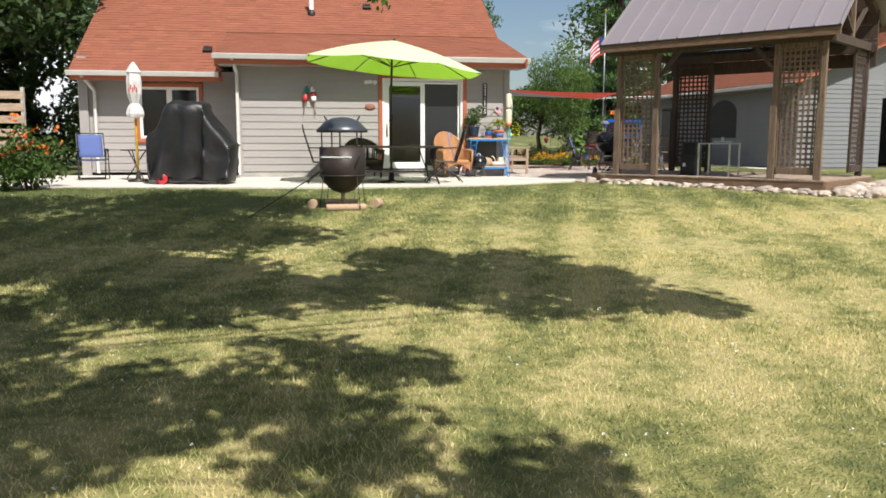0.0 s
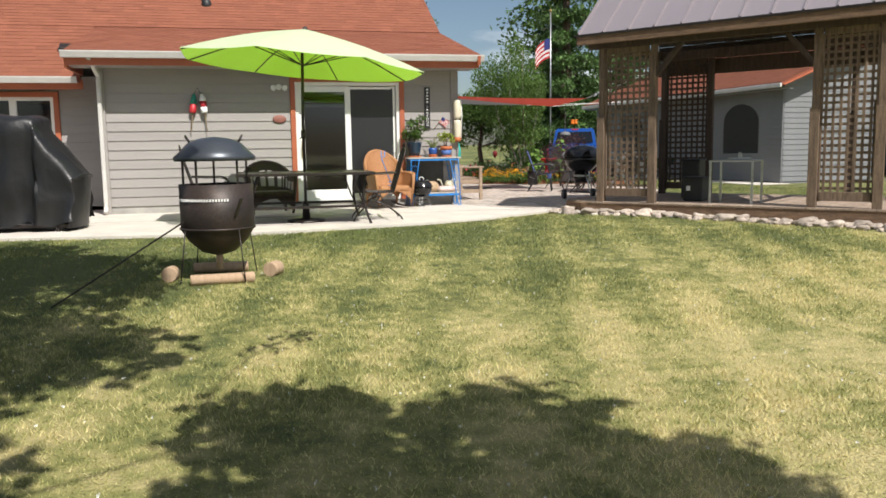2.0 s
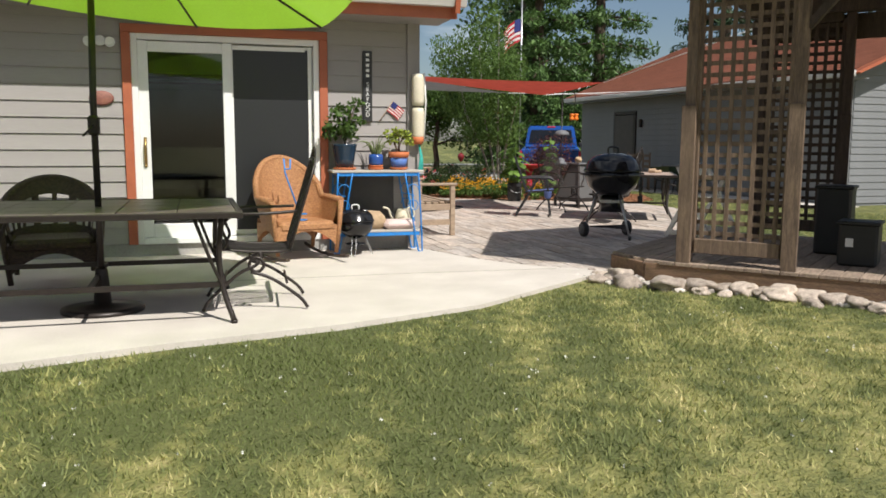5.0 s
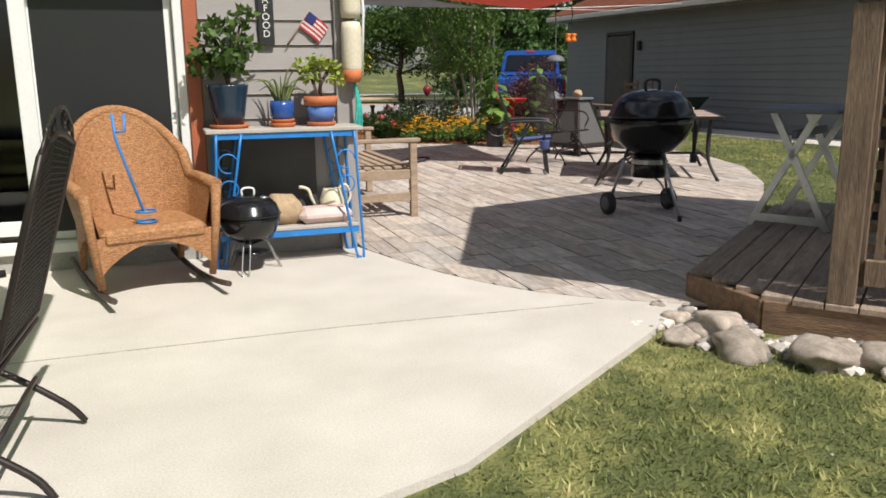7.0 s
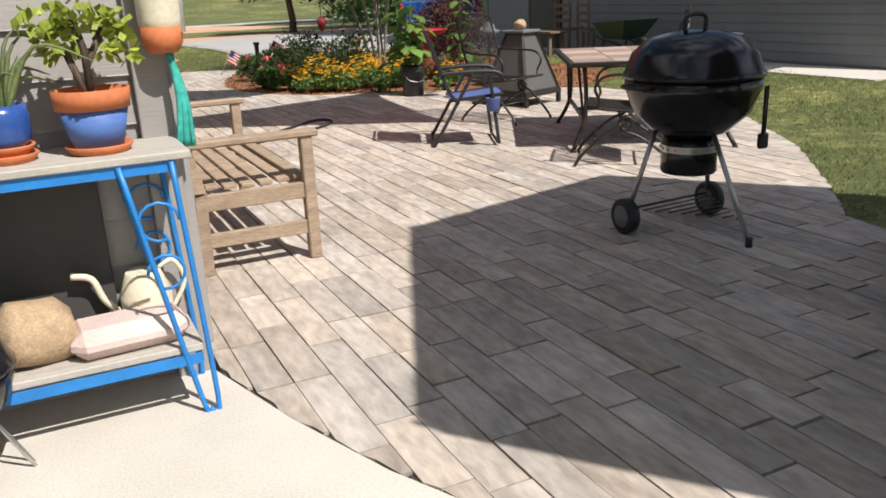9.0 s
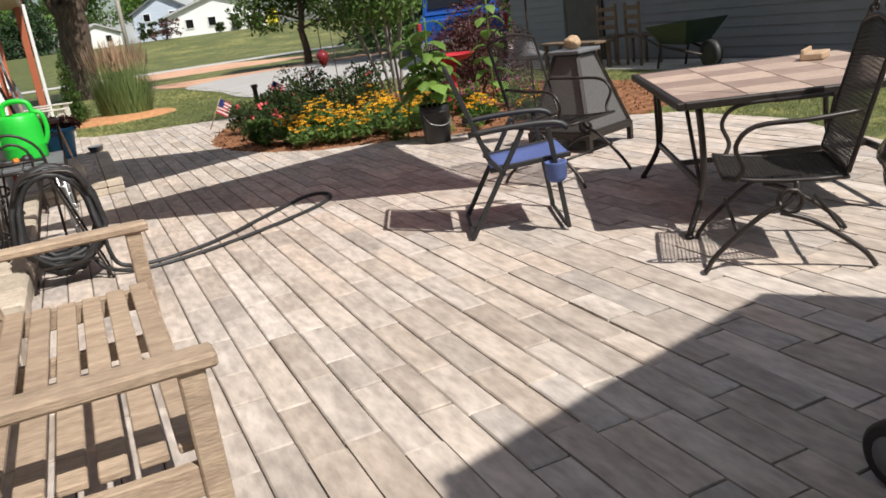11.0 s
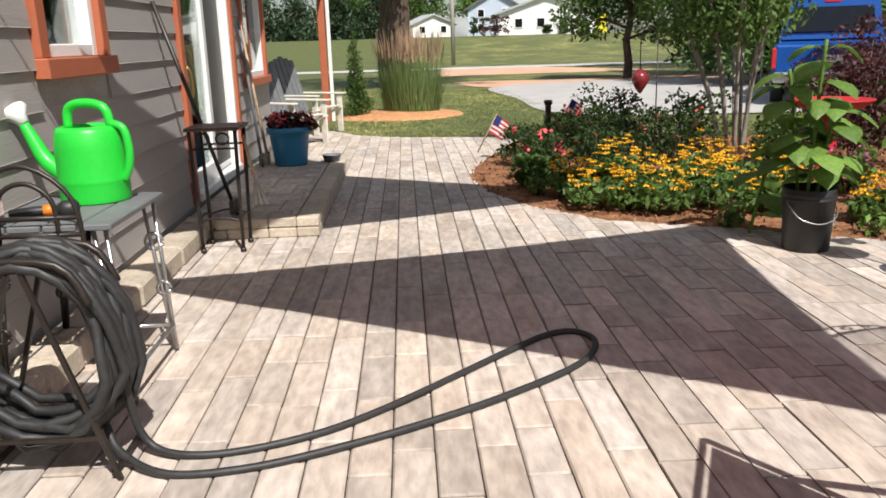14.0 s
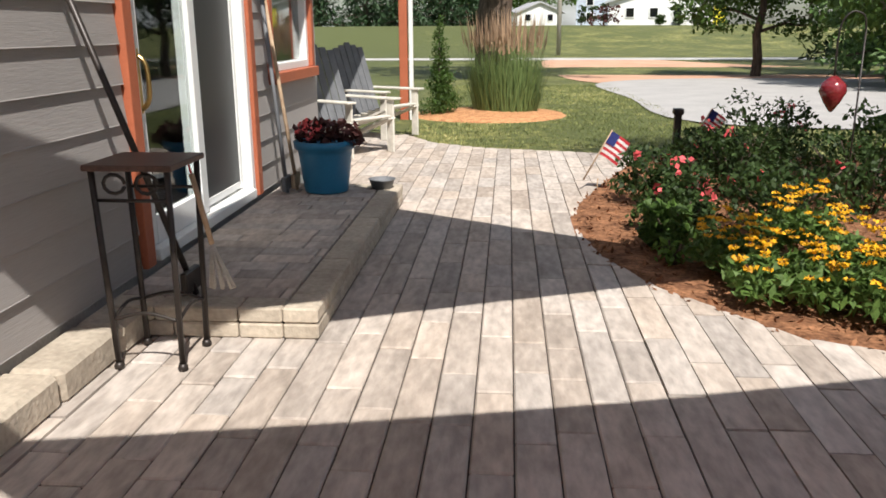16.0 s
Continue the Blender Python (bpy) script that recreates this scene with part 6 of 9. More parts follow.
def kettle_grill(name, m, R, leg_h, label, wheels):
    """A kettle grill: bowl, lid, handle, legs; the large one has wheels, an ash can and a rack."""
    root = thing(name, m, label, "grill")
    z = leg_h
    bm = bm_new()
    lathe(bm, [(R * 0.16, z), (R * 0.55, z + R * 0.14), (R * 0.85, z + R * 0.42), (R * 0.985, z + R * 0.78), (R, z + R * 0.95)], seg=36)
    bowl = part("bowl", bm, BLACK, root)
    bm = bm_new()
    lathe(bm, [(R * 1.035, z + R * 0.955), (R * 1.035, z + R * 1.0), (R * 0.99, z + R * 1.06), (R * 0.9, z + R * 1.3), (R * 0.68, z + R * 1.5), (R * 0.35, z + R * 1.6), (0.01, z + R * 1.62)], seg=36)
    lid = part("lid", bm, BLACK, root, "glossy black lid")
    hh = R * 0.34
    bm = bm_new()
    zt = z + R * 1.58
    tube(bm, smooth_pts([(-hh * 0.55, 0, zt), (-hh * 0.55, 0, zt + hh * 0.6), (0, 0, zt + hh * 0.75), (hh * 0.55, 0, zt + hh * 0.6), (hh * 0.55, 0, zt)], 4), R * 0.035, 8)
    part("lid_handle", bm, BLACKPLASTIC if wheels else WHITE, lid)
    bm = bm_new()
    lathe(bm, [(R * 0.17, 0), (R * 0.17, 0.006), (0.01, 0.012)], (R * 0.45, -R * 0.25, z + R * 1.52), 16)
    part("lid_vent", bm, STEEL, lid, "steel vent disc")
    if wheels:
        for sx in (-1, 1):
            bm = bm_new()
            tube(bm, smooth_pts([(sx * R * 0.98, -0.07, z + R * 0.86), (sx * R * 1.16, -0.06, z + R * 0.87), (sx * R * 1.16, 0.06, z + R * 0.87), (sx * R * 0.98, 0.07, z + R * 0.86)], 4), 0.012, 7)
            part("side_handle", bm, BLACKPLASTIC, bowl)
        bm = bm_new()
        lathe(bm, [(R * 0.40, z - 0.17), (R * 0.42, z - 0.16), (R * 0.42, z - 0.03), (R * 0.38, z + 0.02)], seg=28)
        ash = part("ash_can", bm, BLACK, root)
        bm = bm_new()
        lathe(bm, [(R * 0.423, z - 0.055), (R * 0.423, z - 0.02)], seg=28, cap=False)
        for k in range(20):
            an = 2 * math.pi * k / 20
            box(bm, (math.cos(an) * R * 0.425, math.sin(an) * R * 0.425, z - 0.037), (0.012, 0.012, 0.012))
        part("vent_ring", bm, STEEL, ash, "steel vent ring")
        w = [(-0.31, 0.12), (0.31, 0.15)]
        for x, y in w:
            tubes("leg", root, [[(x * 0.55, y * 0.5, z + 0.08), (x * 0.98, y, 0.09)]], 0.013, STEEL, "aluminium leg")
            bm = bm_new()
            lathe(bm, [(0.085, -0.03), (0.095, -0.022), (0.095, 0.022), (0.085, 0.03)], seg=24)
            wh = part("wheel", bm, BLACKPLASTIC, root, "", Matrix.Translation((x, y, 0.095)) @ Matrix.Rotation(radians(90), 4, "Y"))
            for prof in ([(0.06, 0.031), (0.055, 0.036), (0.01, 0.038)], [(0.01, -0.038), (0.055, -0.036), (0.06, -0.031)]):
                bm = bm_new()
                lathe(bm, prof, seg=20)
                part("hub_cap", bm, GREYPAINT, wh)
        tubes("leg", root, [[(0.01, -0.14, z + 0.08), (0.03, -0.42, 0.02)]], 0.013, STEEL, "aluminium leg")
        bm = bm_new()
        lathe(bm, [(0.018, 0), (0.018, 0.05)], (0.03, -0.42, 0), 10)
        part("foot_cap", bm, BLACKPLASTIC, root)
        bm = bm_new()
        for k in range(9):
            f = k / 8
            tube(bm, [(-0.29 + 0.31 * f, 0.11 - 0.45 * f, 0.13), (0.29 - 0.26 * f, 0.14 - 0.48 * f, 0.13)], 0.004, 5)
        tube(bm, [(-0.30, 0.12, 0.13), (0.30, 0.15, 0.13)], 0.006, 6)
        part("wire_rack", bm, IRON, root)
        tubes("tongs", root, [[(0.24, -0.26, z + R * 0.8), (0.235, -0.265, z + R * 0.05)], [(0.27, -0.245, z + R * 0.8), (0.262, -0.25, z + R * 0.05)]], 0.008, IRON)
        bm = bm_new()
        box(bm, (0.248, -0.257, z + R * 0.0), (0.06, 0.035, 0.08), bevel=0.01)
        part("tong_end", bm, BLACKPLASTIC, root)
    else:
        for k in range(3):
            an = 2 * math.pi * k / 3 - 1.9
            c, s = math.cos(an), math.sin(an)
            tubes("leg", root, [smooth_pts([(c * R * 0.5 - s * 0.02, s * R * 0.5 + c * 0.02, z + 0.03), (c * R * 0.95 - s * 0.02, s * R * 0.95 + c * 0.02, 0.01), (c * R * 0.95 + s * 0.02, s * R * 0.95 - c * 0.02, 0.01), (c * R * 0.5 + s * 0.02, s * R * 0.5 - c * 0.02, z + 0.03)], 4)], 0.005, STEEL, "wire leg")
        bm = bm_new()
        lathe(bm, [(0.1, z - 0.06), (0.11, z - 0.05), (0.02, z - 0.045)], seg=20)
        part("ash_catcher", bm, BLACK, root)
    return root


kettle_grill("kettle_grill", place(7.56, 19.92), 0.345, 0.49, "large glossy black kettle grill on two wheels", True)
kettle_grill("small_kettle_grill", place(4.17, 19.12), 0.19, 0.17, "small black tabletop kettle grill on wire legs", False)


def plant_rack():
    root = thing("plant_rack", place(4.44, 19.38), "blue hairpin-legged metal plant rack with a pale board top", "plant stand")
    bm = bm_new()
    box(bm, (0, -0.01, 0.855), (0.98, 0.33, 0.025), bevel=0.004)
    part("top_board", bm, PALEBOARD, root, "pale weathered board")
    bm = bm_new()
    box(bm, (0, -0.01, 0.225), (0.9, 0.30, 0.025), bevel=0.004)
    part("shelf_board", bm, PALEBOARD, root, "pale weathered board")
    for z, d in ((0.825, 0.15), (0.195, 0.16)):
        bm = bm_new()
        for y in (-d, d):
            bar(bm, (-0.44, y - 0.01, z), (0.44, y - 0.01, z), 0.006, 0.035)
        for x in (-0.44, 0.44):
            bar(bm, (x, -d - 0.01, z), (x, d - 0.01, z), 0.006, 0.03)
        part("shelf_rail", bm, BLUEPAINT, root)
    for sx in (-1, 1):
        for y in (-0.16, 0.14):
            x = sx * 0.44
            yy = y - 0.01
            tubes("hairpin_leg", root, [smooth_pts([(x - sx * 0.16, yy, 0.84), (x - sx * 0.02, yy, 0.05), (x + sx * 0.005, yy, 0.008), (x + sx * 0.03, yy, 0.05), (x - sx * 0.01, yy, 0.84)], 5)], 0.009, BLUEPAINT)
            sc = []
            for c, r, d in ((0.66, 0.06, 1), (0.50, 0.055, -1)):
                sc.append([(x - sx * 0.07 + r * math.cos(k * 0.5) * d, yy, c + r * math.sin(k * 0.5)) for k in range(11)])
            tubes("scroll", root, sc, 0.005, BLUEPAINT)


plant_rack()


def lathe_pot(name, m, prof, mat, label, bands=(), saucer=None, soil=None):
    root = thing(name, m, label, "plant pot")
    bm = bm_new()
    lathe(bm, prof, seg=28)
    pot = part("pot", bm, mat, root)
    for pr, mt, lb in bands:
        bm = bm_new()
        lathe(bm, pr, seg=28)
        part("rim", bm, mt, root, lb)
    if saucer:
        bm = bm_new()
        r = saucer
        lathe(bm, [(r * 0.85, 0), (r, 0.022), (r * 0.97, 0.026), (r * 0.8, 0.008)], seg=28)
        part("saucer", bm, CLAY, root, "terracotta saucer")
    return root


p1 = lathe_pot("glazed_pot", place(4.11, 19.38, 0.868), [(0.09, 0.02), (0.105, 0.12), (0.128, 0.25), (0.133, 0.27), (0.122, 0.27), (0.115, 0.235), (0.01, 0.23)], NAVYPOT, "dark teal glazed pot with a bushy dark-leaved plant", saucer=0.125)
leaves("foliage", p1, [(0, 0, 0.42), (0.1, 0.02, 0.5), (-0.1, 0, 0.48), (-0.05, -0.05, 0.6), (0.12, 0, 0.68), (-0.14, 0.0, 0.38), (0.02, -0.1, 0.4)], [0.13, 0.12, 0.13, 0.12, 0.1, 0.1, 0.12], 420, 0.075, LEAF, aspect=0.5)
tubes("stem_cluster", p1, [[(0, 0, 0.22), (0.03, 0, 0.4), (0.11, 0, 0.66)], [(0.02, 0, 0.22), (-0.05, 0, 0.45), (-0.06, -0.04, 0.62)]], 0.008, BARK)
p2 = lathe_pot("blue_pot", place(4.44, 19.36, 0.868), [(0.055, 0.04), (0.075, 0.07), (0.078, 0.13), (0.072, 0.165), (0.064, 0.165), (0.06, 0.14), (0.01, 0.135)], COBALT, "cobalt glazed pot with a spiky aloe", bands=[([(0.055, 0.02), (0.08, 0.045), (0.078, 0.05), (0.05, 0.03)], CLAY, "terracotta inner saucer")], saucer=0.085)
bm = bm_new()
for k in range(17):
    an, t = k * 2.4, 0.35 + 0.65 * random.random()
    c, s = math.cos(an), math.sin(an)
    ln = random.uniform(0.16, 0.32)
    tube(bm, smooth_pts([(c * 0.02, s * 0.02, 0.13), (c * ln * t * 0.45, s * ln * t * 0.45, 0.13 + ln * 0.6), (c * ln * t, s * ln * t, 0.13 + ln * (1.15 - 0.7 * t))], 4), 0.011, 5, taper=0.1)
part("aloe_leaves", bm, leaf_mat("aloe leaves", (0.18, 0.22, 0.09), (0.12, 0.15, 0.06), 0.1), p2, "grey-green pointed aloe leaves")
p3 = lathe_pot("clay_pot", place(4.69, 19.36, 0.868), [(0.072, 0.02), (0.10, 0.135), (0.092, 0.135), (0.09, 0.12), (0.01, 0.12)], POTPAINT, "blue and orange clay pot with a jade plant", bands=[([(0.106, 0.132), (0.112, 0.19), (0.102, 0.19), (0.098, 0.15), (0.01, 0.148)], CLAY, "orange clay rim")], saucer=0.098)
tubes("stem_cluster", p3, [[(0, 0, 0.14), (0.0, 0, 0.25), (0.06, 0, 0.36)], [(0, 0, 0.14), (-0.05, 0, 0.3)], [(0, 0, 0.14), (0.0, -0.02, 0.3), (-0.02, -0.03, 0.4)]], 0.011, BARK)
leaves("foliage", p3, [(0.07, 0, 0.37), (-0.06, 0, 0.32), (-0.02, -0.03, 0.41), (0.1, -0.03, 0.3), (-0.1, 0, 0.38)], [0.075] * 5, 260, 0.045, leaf_mat("jade leaves", (0.34, 0.40, 0.06), (0.22, 0.28, 0.045), 0.2), aspect=0.7)


def rack_contents():
    bm = bm_new()
    vs = box(bm, (0, 0, 0), (0.24, 0.18, 0.2), bevel=0.05)
    bmesh.ops.subdivide_edges(bm, edges=bm.edges[:], cuts=2, use_grid_fill=True)
    for q in bm.verts:
        q.co += Vector((noise.noise(q.co * 9) * 0.03, noise.noise(q.co * 9 + Vector((5, 0, 0))) * 0.03, noise.noise(q.co * 9 + Vector((0, 5, 0))) * 0.025))
    for f in bm.faces:
        f.smooth = True
    ob = tagged(part("burlap_sack", bm, BURLAP), "crumpled tan paper sack on the rack shelf", "sack")
    ob.matrix_world = place(4.42, 19.36, 0.33)
    bm = bm_new()
    box(bm, (0, 0, 0), (0.36, 0.2, 0.1), bevel=0.04)
    ob = tagged(part("cushion", bm, PINKCLOTH), "folded pale pink cushion on the rack shelf", "cushion")
    ob.matrix_world = place(4.68, 19.34, 0.289, 4)
    root = thing("watering_can", place(4.76, 19.47, 0.238), "small cream watering can with a long spout", "watering can")
    bm = bm_new()
    lathe(bm, [(0.075, 0), (0.08, 0.01), (0.085, 0.12), (0.06, 0.19), (0.055, 0.2)], seg=20)
    part("body", bm, CREAM, root)
    tubes("spout", root, [smooth_pts([(-0.07, 0, 0.05), (-0.13, 0, 0.12), (-0.16, 0, 0.2), (-0.22, 0, 0.22)], 4)], 0.012, CREAM)
    tubes("handle", root, [smooth_pts([(0.05, 0, 0.2), (0.1, 0, 0.22), (0.13, 0, 0.14), (0.08, 0, 0.05)], 4)], 0.008, CREAM)
    bm = bm_new()
    box(bm, (0, 0, 0.3), (0.62, 0.02, 0.56), Matrix.Identity(4), bevel=0.004)
    ob = tagged(part("black_board", bm, material("dark grey panel", (0.06, 0.058, 0.056), 0.7, fine=0.05)), "dark grey board leaning behind the plant rack", "board")
    ob.matrix_world = place(4.36, 19.525, 0.236)


rack_contents()


def wall_decor():
    root = thing("buoy_decor", place(0.40, 19.53, 1.72), "pair of red, green and white wooden buoys hung on the siding", "wall decor")
    for dx, tilt, cols in ((-0.055, 0.12, (REDPAINT, material("buoy green", (0.02, 0.25, 0.17), 0.5))), (0.075, -0.1, (WHITE, REDPAINT, WHITE))):
        rot = Matrix.Translation((dx, -0.03, 0.26)) @ Matrix.Rotation(tilt, 4, "Y")
        bm = bm_new()
        lathe(bm, [(0.008, -0.62), (0.012, -0.2), (0.012, 0.0)], seg=8)
        part("stick", bm, LOGWOOD, root, "", rot)
        z = 0.0
        for i, c in enumerate(cols):
            h = 0.30 / len(cols)
            r0, r1 = 0.055, 0.055 if i < len(cols) - 1 else 0.055
            bm = bm_new()
            lathe(bm, [(0.05, z - 0.30), (0.056, z - 0.29 + h * 0.1), (0.056, z - 0.30 + h)] if i < len(cols) - 1 else [(0.056, z - 0.30), (0.05, z - 0.30 + h * 0.5), (0.02, z - 0.28 + h)], seg=14)
            part("buoy_band", bm, c, root, "", rot)
            z += h
    tubes("cord", root, [[(-0.055, -0.03, 0.28), (0.0, -0.01, 0.38), (0.06, -0.03, 0.28)]], 0.004, IRON)
    bm = bm_new()
    lathe(bm, [(0.001, -0.01), (0.11, -0.008), (0.115, 0.0), (0.09, 0.008), (0.001, 0.012)], seg=28)
    ob = tagged(part("plaque", bm, material("worn brick red plaque", (0.30, 0.12, 0.09), 0.6, fine=0.2)), "oval brick-red plaque on the siding", "plaque")
    ob.matrix_world = Matrix.Translation((1.75, 19.54, 1.57)) @ Matrix.Rotation(radians(90), 4, "X") @ Matrix.Diagonal((1, 0.62, 1, 1))
    root = thing("flood_light", place(1.76, 19.55, 2.12), "white twin-head flood light under the eave", "flood light")
    bm = bm_new()
    lathe(bm, [(0.05, 0), (0.05, 0.03)], seg=16)
    part("base", bm, WHITE, root, "", Matrix.Rotation(radians(90), 4, "X"))
    for s in (-1, 1):
        bm = bm_new()
        lathe(bm, [(0.02, 0), (0.035, 0.03), (0.05, 0.09), (0.045, 0.09), (0.03, 0.06)], seg=16)
        part("lamp_head", bm, WHITE, root, "", Matrix.Translation((s * 0.06, -0.04, 0)) @ Matrix.Rotation(radians(105), 4, "X") @ Matrix.Rotation(radians(s * 25), 4, "Y"))
    root = thing("seafood_sign", place(4.39, 19.54, 1.38), "tall black wooden sign with white letters on the siding", "sign")
    bm = bm_new()
    box(bm, (0, -0.008, 0.37), (0.1, 0.02, 0.74), bevel=0.003)
    part("board", bm, BLACKPLASTIC, root)
    for i, ch in enumerate("SEAFOOD"):
        cu = bpy.data.curves.new("letter", "FONT")
        cu.body, cu.size, cu.align_x, cu.extrude = ch, 0.062, "CENTER", 0.0015
        cu.materials.append(WHITE)
        ob = new("letter", cu)
        ob.parent = root
        ob.matrix_local = Matrix.Translation((0, -0.0205, 0.37 - i * 0.053)) @ Matrix.Rotation(radians(90), 4, "X")
    for i in range(5):
        bm = bm_new()
        box(bm, (0, -0.02, 0.70 - i * 0.055), (0.035, 0.003, 0.03))
        part("letter_bar", bm, WHITE, root)
    root = thing("small_wall_flag", place(4.6, 19.53, 1.5), "small striped flag on a stick on the siding", "flag")
    flag_parts(root, 0.12, 0.16, Matrix.Rotation(radians(35), 4, "Y"))
    root = thing("fishing_float", place(4.93, 19.46, 1.2), "two long cream fishing floats hung at the house corner", "float")
    for z in (0.16, 0.52):
        bm = bm_new()
        lathe(bm, [(0.02, -0.17), (0.06, -0.165), (0.068, -0.12), (0.068, 0.12), (0.06, 0.165), (0.02, 0.175)], (0, 0, z), 18)
        part("float", bm, CREAM, root)
    bm = bm_new()
    lathe(bm, [(0.045, -0.08), (0.062, -0.05), (0.066, 0.0)], (0, 0, 0.02), 18)
    part("float_end", bm, CLAY, root, "orange float end")
    tubes("strap", root, [[(0.06, -0.03, 0.7), (0.08, -0.03, 0.4), (0.06, -0.03, 0.0)]], 0.009, WHITE)
    bm = bm_new()
    for k in range(7):
        tube(bm, smooth_pts([(0.01, 0, -0.05), (0.02 + 0.004 * k, -0.02, -0.2), (0.0 + 0.008 * k, -0.02 + 0.005 * (k % 3), -0.36)], 4), 0.008, 5)
    part("rope", bm, TEALROPE, root, "teal rope tail")


STRIPE_R = material("flag red", (0.5, 0.03, 0.04), 0.8)
STRIPE_B = material("flag blue", (0.02, 0.03, 0.16), 0.8)


def flag_parts(root, h, w, rot):
    tubes("stick", root, [[rot @ Vector((0, 0, -h * 1.2)), rot @ Vector((0, 0, h * 1.05))]], 0.005 * max(h / 0.15, 0.6), LOGWOOD, "", 6)
    for i in range(9):
        bm = bm_new()
        z0 = h * (1 - (i + 1) / 9)

        def fn(u, v):
            return rot @ Vector((0.004 + u * w, 0.02 * h * math.sin(u * 7) * 2, z0 + v * h / 9 - 0.1 * h * u * u))
        patch(bm, None, 8, 1, fn)
        part("stripe", bm, STRIPE_R if i % 2 == 0 else WHITECLOTH, root)
    bm = bm_new()

    def fn2(u, v):
        return rot @ Vector((0.003 + u * w * 0.42, -0.006 + 0.02 * h * math.sin(u * 0.42 * 7) * 2, h * 0.5 + v * h * 0.5 - 0.1 * h * (u * 0.42) ** 2))
    patch(bm, None, 5, 2, fn2)
    part("canton", bm, STRIPE_B, root)


wall_decor()


def fire_pit():
    z0 = lawn_z(0.9, 12.5)
    root = thing("fire_pit", place(0.9, 12.62, z0 + 0.09), "browned steel drum fire pit with a domed steel lid", "fire pit")
    R = 0.325
    bm = bm_new()
    lathe(bm, [(0.02, 0.13), (0.15, 0.17), (0.26, 0.27), (R, 0.38), (R, 0.78), (R - 0.012, 0.78), (R - 0.012, 0.4), (0.25, 0.3), (0.02, 0.2)], seg=36)
    drum = part("drum", bm, RUST, root)
    bm = bm_new()
    tube(bm, [(R * math.cos(k * 0.1745), R * math.sin(k * 0.1745), 0.385) for k in range(36)], 0.012, 6, closed=True)
    part("weld_rim", bm, RUST, drum)
    bm = bm_new()
    for k in range(22):
        an = -math.pi * 0.9 + k * 0.075
        box(bm, (math.cos(an) * (R + 0.001), math.sin(an) * (R + 0.001), 0.645), (0.014, 0.014, 0.022), Matrix.Rotation(an, 4, "Z"))
    part("vent_slots", bm, WHITE, drum, "row of bright vent holes")
    for k in range(5):
        an = 2 * math.pi * k / 5 + 0.4
        c, s = math.cos(an) * (R - 0.03), math.sin(an) * (R - 0.03)
        bm = bm_new()
        bar(bm, (c, s, 0.77), (c, s, 1.01), 0.02, 0.02)
        part("lid_post", bm, IRON, root)
    bm = bm_new()
    lathe(bm, [(R + 0.03, 0.985), (R + 0.035, 1.02), (R - 0.02, 1.07), (R * 0.72, 1.145), (R * 0.4, 1.185), (0.01, 1.20)], seg=36)
    lid = part("lid", bm, DOMEMETAL, root, "blue-grey domed steel lid")
    for s in (-1, 1):
        tubes("lid_handle", lid, [smooth_pts([(s * 0.2, -0.03, 1.13), (s * 0.24, -0.03, 1.2), (s * 0.24, 0.03, 1.2), (s * 0.2, 0.03, 1.13)], 3)], 0.01, IRON)
    bm = bm_new()
    tube(bm, [(0, 0, 0.0), (0, 0, 0.17)], 0.03, 10)
    part("stem", bm, LOGWOOD, root, "scorched stem")
    for k in range(4):
        an = 2 * math.pi * k / 4 + 0.6
        tubes("stay", root, [[(math.cos(an) * 0.33, math.sin(an) * 0.33, 0.385), (math.cos(an) * 0.40, math.sin(an) * 0.40, -0.08)]], 0.006, IRON)
    bm = bm_new()
    bar(bm, (0.22, -R - 0.01, 0.66), (0.16, -R + 0.03, 0.5), 0.03, 0.012)
    part("latch", bm, IRON, root)
    for i, (x, y, ln, rot) in enumerate([(0.93, 12.36, 0.55, 4), (0.9, 12.92, 0.5, -3), (0.47, 12.6, 0.14, 80), (1.38, 12.62, 0.16, 60)]):
        bm = bm_new()
        r = 0.05 if i < 2 else 0.07
        lathe(bm, [(r * 0.94, -ln / 2), (r, -ln / 2 + 0.01), (r * 0.97, 0), (r, ln / 2 - 0.01), (r * 0.92, ln / 2)], seg=14)
        ob = tagged(part("log", bm, LOGWOOD), "short peeled log in the grass under the fire pit", "log", "logs under the fire pit")
        ob.matrix_world = place(x, y, lawn_z(x, y) + r * 0.9, rot) @ Matrix.Rotation(radians(90), 4, "Y")
    bm = bm_new()
    tube(bm, [(-0.35, 11.75, lawn_z(-0.35, 11.75)), (0.62, 12.42, 0.40)], 0.008, 6)
    tagged(part("poker", bm, IRON), "thin black iron poker leaning on the fire pit", "poker")


fire_pit()


